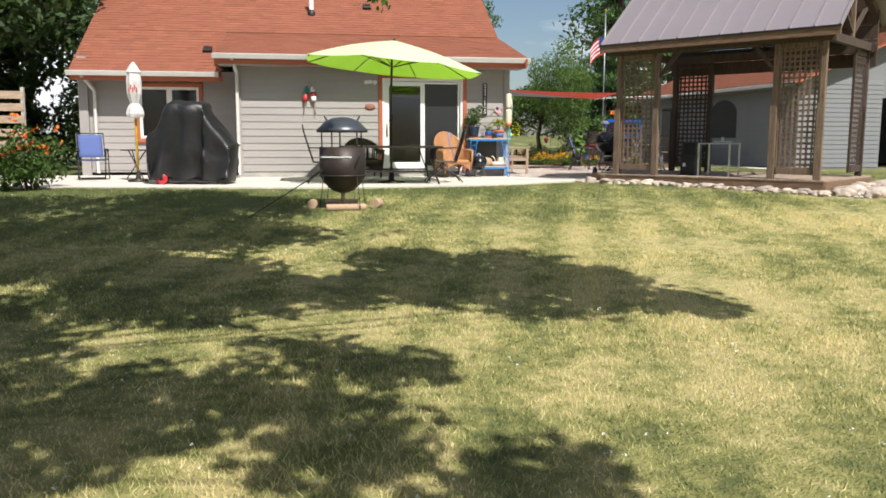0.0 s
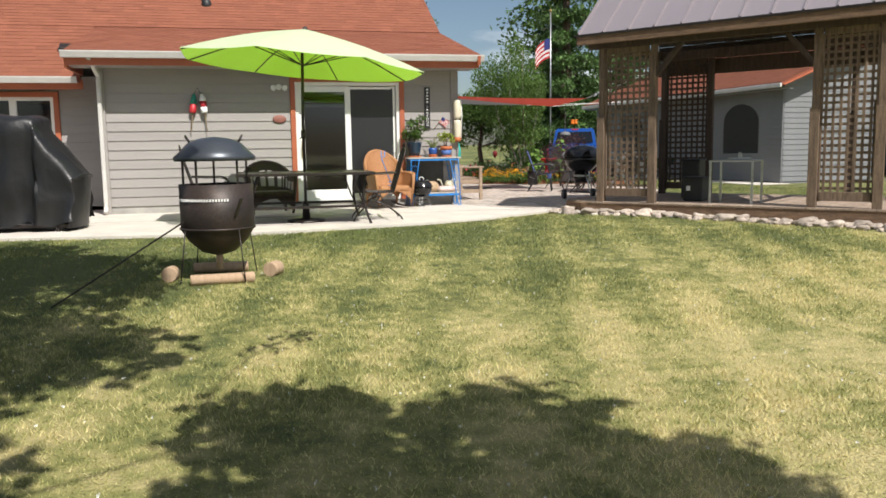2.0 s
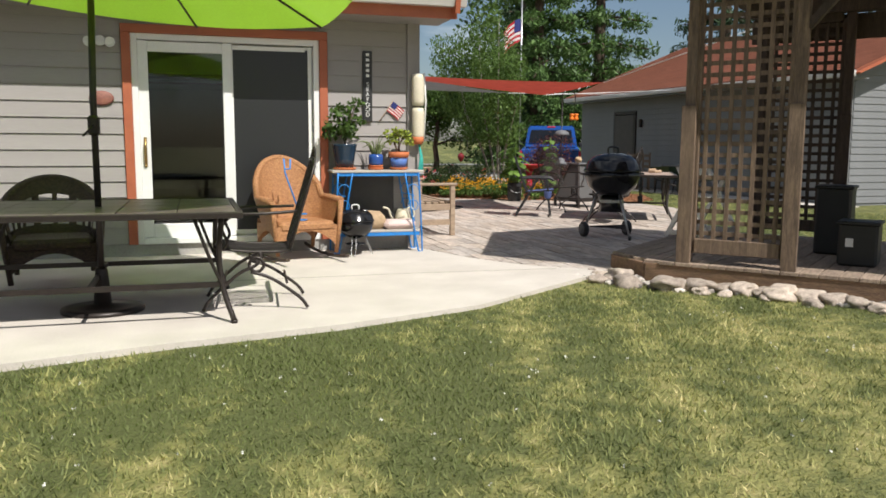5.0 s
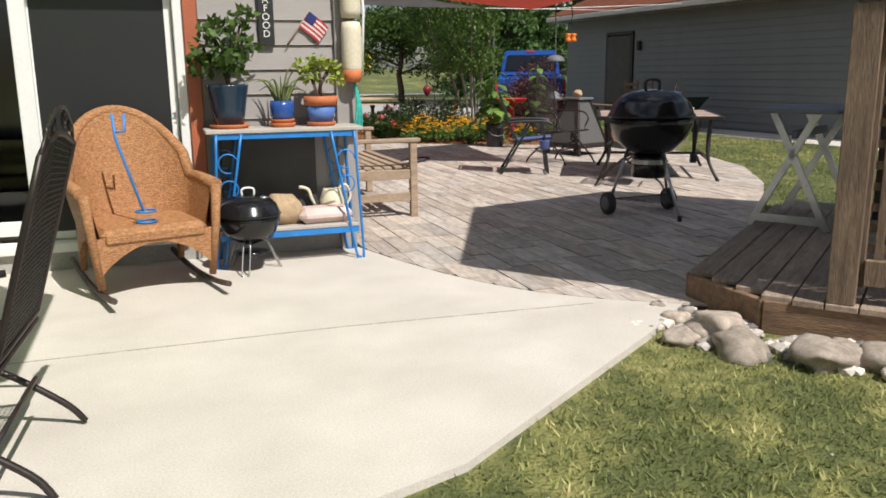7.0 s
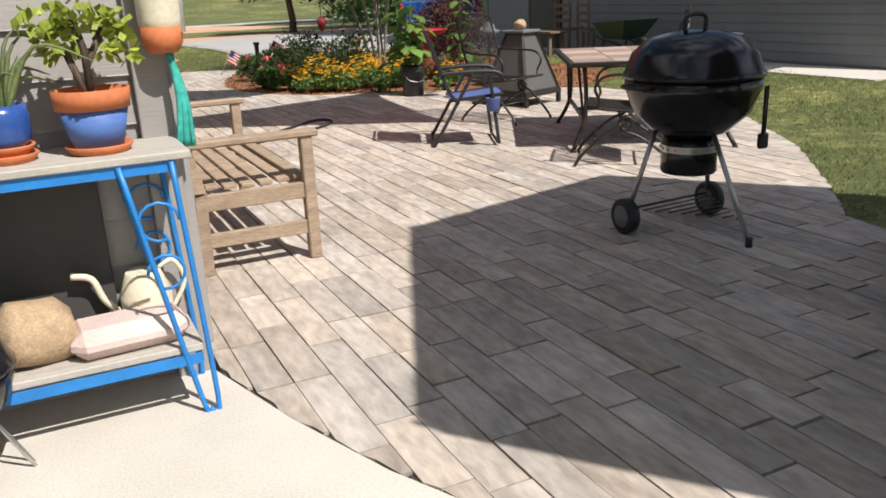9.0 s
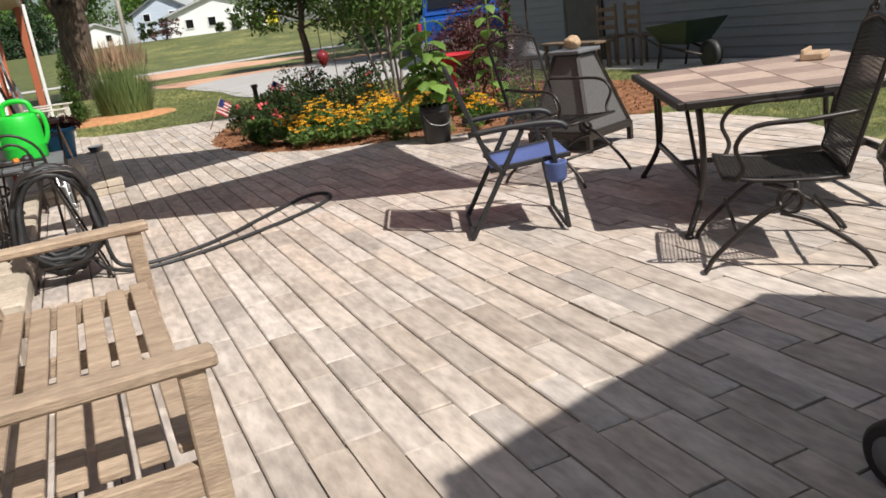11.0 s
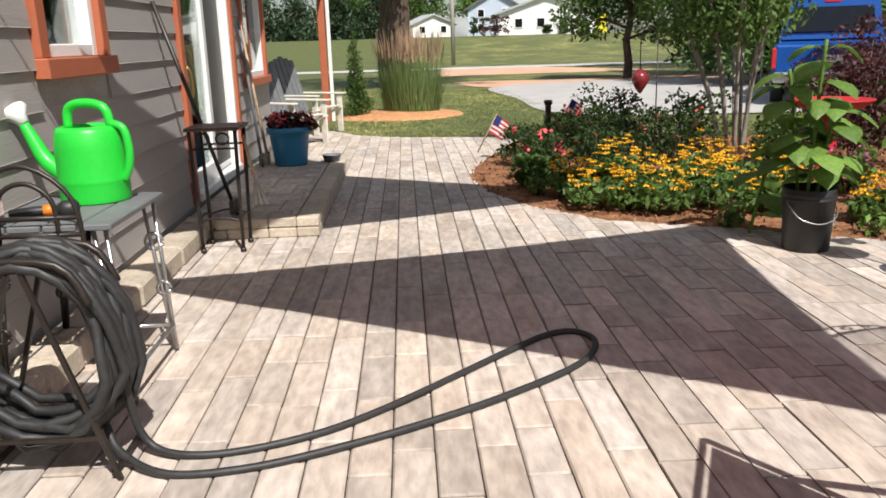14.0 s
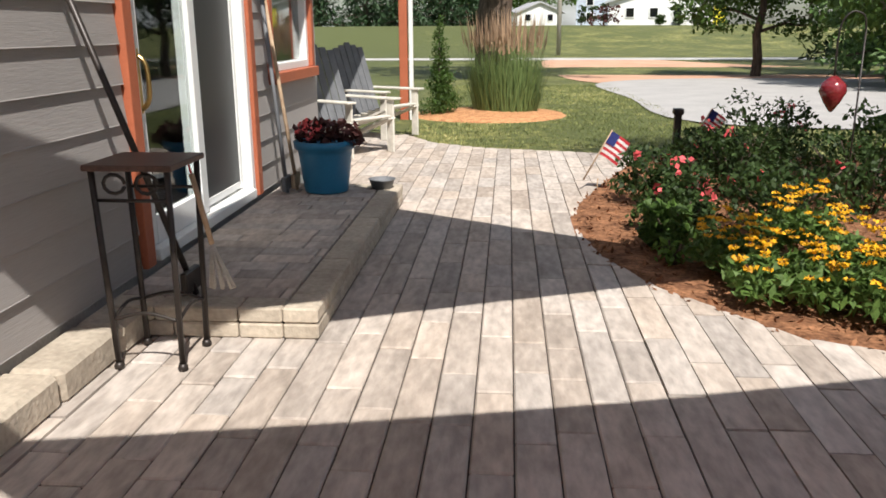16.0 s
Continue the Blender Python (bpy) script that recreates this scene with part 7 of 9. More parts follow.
def covered_grill():
    root = thing("covered_grill", place(-1.75, 16.95, 0, -8), "large barbecue under a black vinyl cover", "grill")
    bm = bm_new()
    prof = [(-0.82, 0.16, 0.42), (-0.84, 0.85, 0.62), (-0.62, 1.05, 1.02), (-0.42, 1.5, 1.1), (-0.1, 1.53, 1.12), (0.28, 1.5, 1.1), (0.36, 1.3, 1.0), (0.80, 0.75, 0.9), (0.82, 0.7, 0.9), (0.74, 0.03, 0.8)]
    rows = []
    for i, (x, z, _) in enumerate(prof):
        rows.append((x, z))
    n = 14
    outline = smooth_pts([(x, 0, z) for x, z in rows], 3)
    grid = []
    for j in range(n + 1):
        y = -0.36 + 0.72 * j / n
        row = []
        for p in outline:
            k = 1 - 0.12 * abs(2 * j / n - 1) ** 3
            f = noise.noise((p.x * 4, y * 5, p.z * 2.2)) * 0.075 + noise.noise((p.x * 11, y * 9, p.z * 7)) * 0.05 + 0.03 * math.sin(p.x * 17 + p.z * 3)
            row.append(bm.verts.new((p.x * k, y + f * 0.6, max(p.z * (1 - 0.06 * abs(2 * j / n - 1) ** 4) + f * 0.5, 0.04))))
        grid.append(row)
    for a, b in zip(grid, grid[1:]):
        for i in range(len(outline) - 1):
            bm.faces.new((a[i], a[i + 1], b[i + 1], b[i])).smooth = True
    for row, s in ((grid[0], 1), (grid[-1], -1)):
        m = len(row) // 2
        low = [bm.verts.new((v.co.x, v.co.y + s * -0.02, 0.10 + 0.04 * math.sin(v.co.x * 11))) for v in row]
        for i in range(len(row) - 1):
            if row[i].co.x < row[i + 1].co.x - 0.001:
                steps = 9
                prev = (row[i], row[i + 1])
                for k in range(1, steps + 1):
                    t = k / steps
                    pa = row[i].co.lerp(low[i].co, t) + Vector((0.02 * math.sin(t * 9 + row[i].co.x * 5), -s * (0.07 * math.sin(row[i].co.x * 15 + t * 4) + 0.09 * noise.noise((row[i].co.x * 5, t * 4, 3))) * t, 0))
                    pb = row[i + 1].co.lerp(low[i + 1].co, t) + Vector((0.02 * math.sin(t * 9 + row[i + 1].co.x * 5), -s * (0.07 * math.sin(row[i + 1].co.x * 15 + t * 4) + 0.09 * noise.noise((row[i + 1].co.x * 5, t * 4, 3))) * t, 0))
                    cur = (bm.verts.new(pa), bm.verts.new(pb))
                    bm.faces.new((prev[0], prev[1], cur[1], cur[0])).smooth = True
                    prev = cur
    bmesh.ops.remove_doubles(bm, verts=bm.verts[:], dist=0.004)
    bmesh.ops.recalc_face_normals(bm, faces=bm.faces[:])
    part("cover", bm, COVER, root, "draped black vinyl cover")
    for x in (-0.5,):
        bm = bm_new()
        lathe(bm, [(0.085, -0.03), (0.1, -0.02), (0.1, 0.02), (0.085, 0.03)], seg=22)
        wh = part("wheel", bm, REDPAINT, root, "red wheel", Matrix.Translation((x, -0.36, 0.1)) @ Matrix.Rotation(radians(90), 4, "X"))
        bm = bm_new()
        lathe(bm, [(0.03, 0.031), (0.01, 0.04)], seg=12)
        part("hub", bm, BLACKPLASTIC, wh)
    bm = bm_new()
    for x in (-0.6, 0.5):
        bar(bm, (x, -0.3, 0.05), (x, 0.3, 0.05), 0.05, 0.05)
    bar(bm, (-0.75, -0.3, 0.09), (0.7, -0.3, 0.07), 0.04, 0.04)
    bar(bm, (-0.75, 0.3, 0.09), (0.7, 0.3, 0.07), 0.04, 0.04)
    for x in (-0.6, 0.5):
        for y in (-0.3, 0.3):
            bar(bm, (x, y, 0.0), (x, y, 0.3), 0.04, 0.04)
    part("cart_frame", bm, IRON, root)


covered_grill()


def closed_umbrella():
    root = thing("closed_umbrella", place(-2.95, 17.8), "closed white patio umbrella with red print on a yellow pole", "umbrella")
    bm = bm_new()
    lathe(bm, [(0.025, 0.03), (0.025, 2.1)], seg=10)
    part("pole", bm, material("yellow pole", (0.7, 0.4, 0.03), 0.5), root)
    bm = bm_new()
    lathe(bm, [(0.2, 0.0), (0.2, 0.04), (0.05, 0.07), (0.04, 0.2)], seg=20)
    part("base", bm, IRON, root)
    bm = bm_new()
    seg = 16
    rings = []
    for r, z in [(0.13, 1.25), (0.15, 1.32), (0.13, 1.42), (0.075, 1.52), (0.12, 1.7), (0.125, 1.95), (0.11, 2.1), (0.13, 2.12), (0.05, 2.26), (0.01, 2.32)]:
        rings.append([bm.verts.new((r * (1 + 0.16 * (k % 2)) * math.cos(2 * math.pi * k / seg), r * (1 + 0.16 * (k % 2)) * math.sin(2 * math.pi * k / seg), z)) for k in range(seg)])
    for a, b in zip(rings, rings[1:]):
        for k in range(seg):
            bm.faces.new((a[k], a[(k + 1) % seg], b[(k + 1) % seg], b[k]))
    bm.faces.new(list(reversed(rings[0])))
    can = part("folded_canopy", bm, WHITECLOTH, root, "folded white cloth")
    for k in range(5):
        bm = bm_new()
        box(bm, (-0.07 + 0.035 * k, -0.142, 1.78 + 0.05 * (k % 2)), (0.022, 0.006, 0.09), bevel=0.002)
        part("printed_bar", bm, REDPAINT, can)


closed_umbrella()


def folding_chair(name, m, label, group=""):
    """A blue sling folding chair with crossed black legs; it faces +y."""
    root = thing(name, m, label, "chair", group)
    W = 0.52

    def seat(u, v):
        return Vector(((u - 0.5) * (W - 0.06), 0.31 - 0.44 * v, 0.43 - 0.04 * v - 0.025 * math.sin(math.pi * v) * math.sin(math.pi * u)))

    def back(u, v):
        return Vector(((u - 0.5) * (W - 0.06), -0.14 - 0.16 * v, 0.46 + 0.46 * v + 0.0 * u - 0.0))
    for nm, fn in (("seat", seat), ("backrest", back)):
        bm = bm_new()
        patch(bm, None, 6, 6, fn)
        r = bmesh.ops.extrude_face_region(bm, geom=bm.faces[:])
        bmesh.ops.translate(bm, vec=(0, 0.004, 0.005), verts=[v for v in r["geom"] if isinstance(v, bmesh.types.BMVert)])
        part(nm, bm, BLUECLOTH if nm == "seat" else BLUECLOTH, root, "faded blue sling cloth")
    for s in (-1, 1):
        x = s * W / 2
        for nm, pts in (("back_post", [(x, -0.06, 0.36), (x, -0.14, 0.46), (x, -0.31, 0.95)]), ("leg", [(x + s * 0.02, 0.27, 0.015), (x + s * 0.02, 0.2, 0.60)]), ("leg", [(x, -0.28, 0.015), (x, 0.06, 0.60)]), ("seat_rail", [(x - s * 0.02, 0.32, 0.43), (x - s * 0.02, -0.14, 0.39)])):
            bm = bm_new()
            for p, q in zip(pts, pts[1:]):
                bar(bm, p, q, 0.028, 0.022, up=(1, 0, 0), bevel=0.004)
            part(nm, bm, BLACKPLASTIC, root)
        bm = bm_new()
        pts = smooth_pts([(x + s * 0.01, -0.24, 0.61), (x + s * 0.01, 0.0, 0.625), (x + s * 0.01, 0.24, 0.62), (x + s * 0.01, 0.31, 0.58)], 3)
        tube(bm, pts, 0.018, 8)
        part("armrest", bm, BLACKPLASTIC, root)
    tubes("cross_bar", root, [[(-W / 2, -0.28, 0.03), (W / 2, -0.28, 0.03)], [(-W / 2, 0.26, 0.03), (W / 2, 0.26, 0.03)], [(-W / 2, -0.31, 0.95), (W / 2, -0.31, 0.95)]], 0.012, BLACKPLASTIC)
    return root


blue = folding_chair("folding_chair", place(7.84, 23.0, 0, -113), "black folding chair with a faded blue sling and cup holder", "blue folding chairs")
bm = bm_new()
lathe(bm, [(0.04, 0.0), (0.055, 0.02), (0.06, 0.1), (0.065, 0.11), (0.05, 0.11), (0.045, 0.03)], seg=18)
part("cup_holder", bm, BLUECLOTH, blue, "blue mesh cup holder", Matrix.Translation((0.315, 0.22, 0.30)))
far_chair = folding_chair("folding_chair", place(-4.0, 18.6, 0, 200), "blue sling folding chair beside the covered barbecue", "blue folding chairs")


def side_table():
    root = thing("side_table", place(-3.15, 18.6), "small dark metal side table", "table")
    bm = bm_new()
    lathe(bm, [(0.3, 0.6), (0.3, 0.62), (0.01, 0.625)], seg=24)
    part("tabletop", bm, IRON, root)
    for k in range(3):
        an = 2.1 * k
        tubes("leg", root, [[(0.2 * math.cos(an), 0.2 * math.sin(an), 0.6), (-0.2 * math.cos(an), -0.2 * math.sin(an), 0.01)]], 0.012, IRON)


side_table()

# ---------------------------------------------------------------- terrace things
def garden_bench():
    root = thing("garden_bench", place(5.42, 21.38), "weathered teak slatted garden bench against the siding", "bench")
    L = 1.56
    for y in (-L / 2, L / 2):
        bm = bm_new()
        box(bm, (0.27, y, 0.315), (0.06, 0.06, 0.63), bevel=0.005)
        part("front_leg", bm, GREYWOOD, root)
        bm = bm_new()
        bar(bm, (-0.28, y, 0.0), (-0.27, y, 0.42), 0.06, 0.06, bevel=0.005)
        bar(bm, (-0.27, y, 0.40), (-0.36, y, 0.9), 0.06, 0.06, bevel=0.005)
        part("back_leg", bm, GREYWOOD, root)
        bm = bm_new()
        box(bm, (0.0, y, 0.645), (0.66, 0.085, 0.035), bevel=0.008)
        part("arm", bm, GREYWOOD, root)
        bm = bm_new()
        box(bm, (0, y, 0.36), (0.5, 0.035, 0.08), bevel=0.004)
        part("seat_rail", bm, GREYWOOD, root)
        bm = bm_new()
        box(bm, (0, y, 0.17), (0.5, 0.035, 0.07), bevel=0.004)
        part("lower_rail", bm, GREYWOOD, root)
    for i in range(6):
        x = -0.2 + i * 0.088
        bm = bm_new()
        box(bm, (x, 0, 0.41 + 0.012 * ((i - 2.5) / 2.5) ** 2), (0.066, L - 0.08, 0.022), bevel=0.004)
        part("seat_slat", bm, GREYWOOD, root)
    for i in range(3):
        bm = bm_new()
        box(bm, (-0.30 - 0.04 * i, 0, 0.52 + 0.15 * i), (0.022, L - 0.08, 0.075), bevel=0.004)
        part("back_slat", bm, GREYWOOD, root)
    bm = bm_new()
    box(bm, (0.27, 0, 0.36), (0.03, L - 0.08, 0.07), bevel=0.004)
    part("front_rail", bm, GREYWOOD, root)


garden_bench()
tile_table("tiled_table", place(9.21, 22.33, 0, 60.5), 1.54, 1.35, 0.70, [TILE_A, TILE_B], 5, 4, "tan and brown stone-tiled table on curved iron legs", 0.06)
bm = bm_new()
box(bm, (0, 0, 0.02), (0.22, 0.13, 0.04), bevel=0.006)
box(bm, (0, 0.05, 0.05), (0.22, 0.02, 0.03), bevel=0.004)
ob = tagged(part("wooden_tray", bm, LOGWOOD), "small pale wooden tray on the tiled table", "tray")
ob.matrix_world = place(9.75, 22.5, 0.705, 30)


def fire_screen():
    root = thing("patio_fireplace", place(9.49, 24.72, 0, 20), "tapered black steel patio fireplace with grey mesh sides", "fireplace")
    b, t, z0, z1 = 0.30, 0.115, 0.16, 0.78
    for k in range(4):
        an = math.pi / 4 + k * math.pi / 2
        an2 = an + math.pi / 2
        c = [Vector((math.cos(a) * r * 1.414, math.sin(a) * r * 1.414, z)) for a, r, z in ((an, b, z0), (an2, b, z0), (an2, t, z1), (an, t, z1))]
        bm = bm_new()
        bm.faces.new([bm.verts.new((p.x * 0.985, p.y * 0.985, p.z)) for p in c])
        r = bmesh.ops.extrude_face_region(bm, geom=bm.faces[:])
        bmesh.ops.scale(bm, vec=(0.98, 0.98, 1), verts=[v for v in r["geom"] if isinstance(v, bmesh.types.BMVert)])
        part("mesh_panel", bm, FIREMESH, root, "grey mesh panel")
        bm = bm_new()
        bar(bm, c[0], c[3], 0.03, 0.03)
        bar(bm, c[0], c[1], 0.03, 0.03)
        bar(bm, c[3], c[2], 0.025, 0.025)
        part("corner_post", bm, IRON, root)
        bm = bm_new()
        bar(bm, (c[0].x, c[0].y, 0.0), (c[0].x, c[0].y, z0), 0.04, 0.04)
        part("leg", bm, IRON, root)
    bm = bm_new()
    box(bm, (0, 0, 0.8), (0.32, 0.32, 0.03), bevel=0.006)
    part("cap", bm, GREYPAINT, root, "flat grey steel cap")
    bm = bm_new()
    box(bm, (0, 0, 0.13), (0.64, 0.64, 0.05), bevel=0.008)
    part("hearth_tray", bm, IRON, root)
    bm = bm_new()
    bmesh.ops.create_icosphere(bm, subdivisions=3, radius=0.07)
    for q in bm.verts:
        q.co *= 1 + 0.18 * noise.noise(q.co * 22)
        q.co.z *= 0.85
    ob = tagged(part("seed_block", bm, BURLAP), "pale block of pressed bird seed on the fireplace cap", "bird seed")
    ob.matrix_world = place(9.47, 24.7, 0.87)


fire_screen()


def sunflower(name, m, h, n, label, bucket):
    root = thing(name, m, label, "sunflower")
    z = 0.0
    if bucket:
        bm = bm_new()
        lathe(bm, [(0.128, 0.0), (0.132, 0.01), (0.145, 0.30), (0.152, 0.30), (0.152, 0.315), (0.146, 0.32), (0.153, 0.33), (0.153, 0.345), (0.147, 0.35), (0.155, 0.37), (0.145, 0.372), (0.135, 0.32), (0.01, 0.31)], seg=28)
        bk = part("bucket", bm, BLACKPLASTIC, root, "black plastic bucket")
        bm = bm_new()
        box(bm, (0.135, -0.03, 0.18), (0.012, 0.05, 0.07), Matrix.Rotation(-0.2, 4, "Z"))
        part("sticker", bm, WHITE, bk)
        tubes("bail", bk, [smooth_pts([(-0.14, 0.03, 0.33), (-0.12, -0.12, 0.22), (0.0, -0.16, 0.18), (0.12, -0.11, 0.22), (0.14, 0.03, 0.33)], 4)], 0.004, STEEL)
        z = 0.31
    rd = random.Random(int(h * 100))
    for s in range(3 if bucket else 1):
        x, y = (rd.uniform(-0.07, 0.07), rd.uniform(-0.07, 0.07)) if bucket else (0, 0)
        hh = h * (1 - 0.18 * s)
        tx, ty = x + rd.uniform(-0.14, 0.14), y + rd.uniform(-0.1, 0.1)
        pts = smooth_pts([(x, y, z), (x * 0.6 + tx * 0.4, y * 0.6 + ty * 0.4, z + hh * 0.5), (tx, ty, z + hh)], 5)
        tubes("stem", root, [pts], 0.011, LEAF_LIGHT)
        for k in range(n):
            t = 0.25 + 0.75 * k / n
            p = pts[min(int(t * (len(pts) - 1)), len(pts) - 1)]
            an = k * 2.4 + s
            ln = rd.uniform(0.17, 0.26) * (1.15 - 0.5 * t)
            d = Vector((math.cos(an), math.sin(an), 0))
            sd = Vector((-d.y, d.x, 0))
            bm = bm_new()
            q0 = p + d * 0.06 + Vector((0, 0, 0.03))

            def fn(u, v):
                w = math.sin(math.pi * min(u * 0.9 + 0.1, 1)) ** 0.7 * ln * 0.42
                return q0 + d * (u * ln) + sd * ((v - 0.5) * 2 * w) + Vector((0, 0, 0.04 * u - 0.13 * u * u - 0.03 * abs(v - 0.5)))
            patch(bm, None, 4, 2, fn)
            tube(bm, [p, q0], 0.004, 5)
            part("leaf", bm, LEAF_LIGHT, root)
    return root


sunflower("potted_sunflower", place(8.84, 26.3), 0.9, 15, "leafy young sunflowers in a black plastic bucket", True)
sunflower("garden_sunflower", place(10.05, 27.3), 1.3, 16, "tall leafy sunflower in the flower bed", False)
sunflower("garden_sunflower", place(8.68, 26.72), 0.62, 8, "leafy sunflower at the bed edge", False)


def hose():
    root = thing("hose_stand", place(5.36, 24.1), "thick black garden hose coiled on an iron stand", "garden hose")
    runs = []
    rd = random.Random(4)
    for k in range(17):
        rx, rz = 0.21 + 0.06 * rd.random(), 0.28 + 0.05 * rd.random()
        y = -0.1 + 0.2 * k / 16
        dz = -0.11 * rd.random()
        pts = []
        for i in range(20):
            an = 2 * math.pi * i / 20
            sag = 1.0 + (0.14 * rd.random() if math.sin(an) < 0 else 0)
            pts.append((rx * math.cos(an) * (1.0 if math.sin(an) < 0 else 0.9), y + 0.025 * math.sin(3 * an + k), 0.395 + (rz + (dz if math.sin(an) < 0 else 0)) * math.sin(an) * sag))
        runs.append(pts)
    bm = bm_new()
    for pts in runs:
        tube(bm, [(p[0], p[1], max(p[2], 0.03)) for p in pts], 0.0165, 8, closed=True)
    part("hose_coil", bm, RUBBER, root, "coiled black rubber hose")
    bm = bm_new()
    for y in (-0.12, 0.12):
        for s in (-1, 1):
            bar(bm, (s * 0.02, y, 0.66), (s * 0.22, y, 0.0), 0.014, 0.014)
        tube(bm, smooth_pts([(-0.2, y, 0.56), (-0.12, y, 0.68), (0.12, y, 0.68), (0.2, y, 0.56)], 4), 0.012, 6)
        bar(bm, (-0.18, y, 0.14), (0.18, y, 0.14), 0.012, 0.012)
    bar(bm, (0, -0.12, 0.665), (0, 0.12, 0.665), 0.03, 0.012)
    bar(bm, (-0.2, -0.12, 0.02), (-0.2, 0.12, 0.02), 0.014, 0.014)
    bar(bm, (0.2, -0.12, 0.02), (0.2, 0.12, 0.02), 0.014, 0.014)
    part("iron_stand", bm, IRON, root)
    w = [(5.58, 24.1, 0.3), (5.62, 24.12, 0.06), (5.8, 24.08, 0.019), (6.1, 24.16, 0.019), (6.38, 24.36, 0.019), (6.89, 24.86, 0.019), (7.08, 25.02, 0.019), (7.2, 25.03, 0.019), (7.25, 24.9, 0.019), (7.14, 24.68, 0.019), (6.82, 24.42, 0.019), (6.5, 24.22, 0.019), (6.2, 24.07, 0.019), (5.95, 23.98, 0.019), (5.72, 23.97, 0.02), (5.56, 24.06, 0.05), (5.5, 24.12, 0.12)]
    bm = bm_new()
    tube(bm, smooth_pts([Vector(p) - Vector((5.36, 24.1, 0.005)) for p in w], 6), 0.0135, 8)
    part("loose_hose", bm, RUBBER, root, "loop of hose lying on the pavers")
    bm = bm_new()
    lathe(bm, [(0.016, 0), (0.016, 0.06), (0.024, 0.07), (0.024, 0.1)], seg=12)
    part("hose_coupling", bm, STEEL, root, "", Matrix.Translation((-0.26, 0.1, 0.42)) @ Matrix.Rotation(radians(60), 4, "Y"))


hose()


def iron_side_table():
    root = thing("iron_table", place(5.23, 24.78), "low iron table with scrolled legs and a dark plank top", "table")
    h = 0.68
    for k in range(4):
        bm = bm_new()
        box(bm, (-0.18 + 0.12 * k, 0, h), (0.112, 0.62, 0.022), bevel=0.004)
        part("top_plank", bm, GREYPAINT, root)
    for sx in (-1, 1):
        for sy in (-1, 1):
            x, y = sx * 0.22, sy * 0.27
            tubes("leg", root, [[(x * 0.92, y, h - 0.01), (x * 1.06, y, 0.012)], [(x * 0.72, y, h - 0.01), (x * 1.03, y, 0.03)],
                                [(x * 0.86 + 0.035 * math.cos(k * 0.6), y, h * 0.72 + 0.035 * math.sin(k * 0.6)) for k in range(11)],
                                [(x * 0.95 + 0.028 * math.cos(k * 0.6), y, h * 0.42 + 0.028 * math.sin(k * 0.6)) for k in range(11)]], 0.0085, STEEL if sx > 0 else IRON, "scrolled iron leg")
    for run in ([(0.23, -0.27, 0.12), (0.23, 0.27, 0.12)], [(-0.23, -0.27, 0.12), (-0.23, 0.27, 0.12)], [(-0.23, 0.27, 0.12), (0.23, 0.27, 0.12)]):
        tubes("stretcher", root, [run], 0.009, STEEL)
    tubes("back_hoop", root, [smooth_pts([(-0.22, -0.31, 0.5), (-0.22, -0.31, 0.78), (-0.05, -0.31, 0.9), (0.12, -0.31, 0.78), (0.14, -0.31, 0.5)], 5), smooth_pts([(-0.14, -0.31, 0.66), (-0.12, -0.31, 0.8), (-0.03, -0.31, 0.84), (0.05, -0.31, 0.78), (0.06, -0.31, 0.66)], 5), [(-0.22, -0.31, 0.72), (0.14, -0.31, 0.72)], [(-0.22, -0.31, 0.66), (0.14, -0.31, 0.66)], [(-0.22, -0.31, 0.02), (-0.22, -0.31, 0.5), (-0.22, -0.26, 0.66)], [(0.14, -0.31, 0.02), (0.14, -0.31, 0.5), (0.14, -0.26, 0.66)]], 0.009, IRON)
    can = thing("green_watering_can", place(5.25, 24.95, h + 0.012, -12), "bright green plastic watering can with a white rose", "watering can")
    bm = bm_new()
    prof = [(0.128, 0.0), (0.133, 0.006)]
    for k in range(5):
        prof += [(0.13, 0.014 + 0.014 * k), (0.134, 0.02 + 0.014 * k)]
    prof += [(0.131, 0.09), (0.131, 0.2), (0.122, 0.275), (0.112, 0.29), (0.095, 0.295), (0.09, 0.28)]
    lathe(bm, prof, seg=32)
    part("body", bm, GREENPLASTIC, can)
    bm = bm_new()
    tube(bm, smooth_pts([(-0.1, 0, 0.09), (-0.19, 0, 0.15), (-0.24, 0, 0.24), (-0.27, 0, 0.30)], 4), 0.04, 12, taper=0.5)
    part("spout", bm, GREENPLASTIC, can)
    bm = bm_new()
    lathe(bm, [(0.02, -0.03), (0.03, 0.0), (0.055, 0.03), (0.05, 0.045), (0.01, 0.05)], seg=18)
    part("rose", bm, WHITE, can, "white sprinkler rose", Matrix.Translation((-0.285, 0, 0.325)) @ Matrix.Rotation(radians(-40), 4, "Y"))
    bm = bm_new()
    tube(bm, smooth_pts([(-0.08, 0, 0.285), (-0.07, 0, 0.36), (0.0, 0, 0.38), (0.08, 0, 0.36), (0.10, 0, 0.29)], 4), 0.018, 10)
    tube(bm, smooth_pts([(0.1, 0, 0.30), (0.15, 0, 0.28), (0.165, 0, 0.2), (0.155, 0, 0.13), (0.13, 0, 0.08)], 4), 0.016, 10)
    part("handle", bm, GREENPLASTIC, can)
    nz = thing("spray_nozzle", place(5.15, 24.62, h + 0.035, 20), "black and orange hose nozzle lying on the iron table", "hose nozzle")
    bm = bm_new()
    lathe(bm, [(0.02, -0.02), (0.032, 0.0), (0.032, 0.04), (0.02, 0.05)], seg=16)
    part("head", bm, BLACKPLASTIC, nz, "", Matrix.Translation((0.1, 0, 0)) @ Matrix.Rotation(radians(90), 4, "Y"))
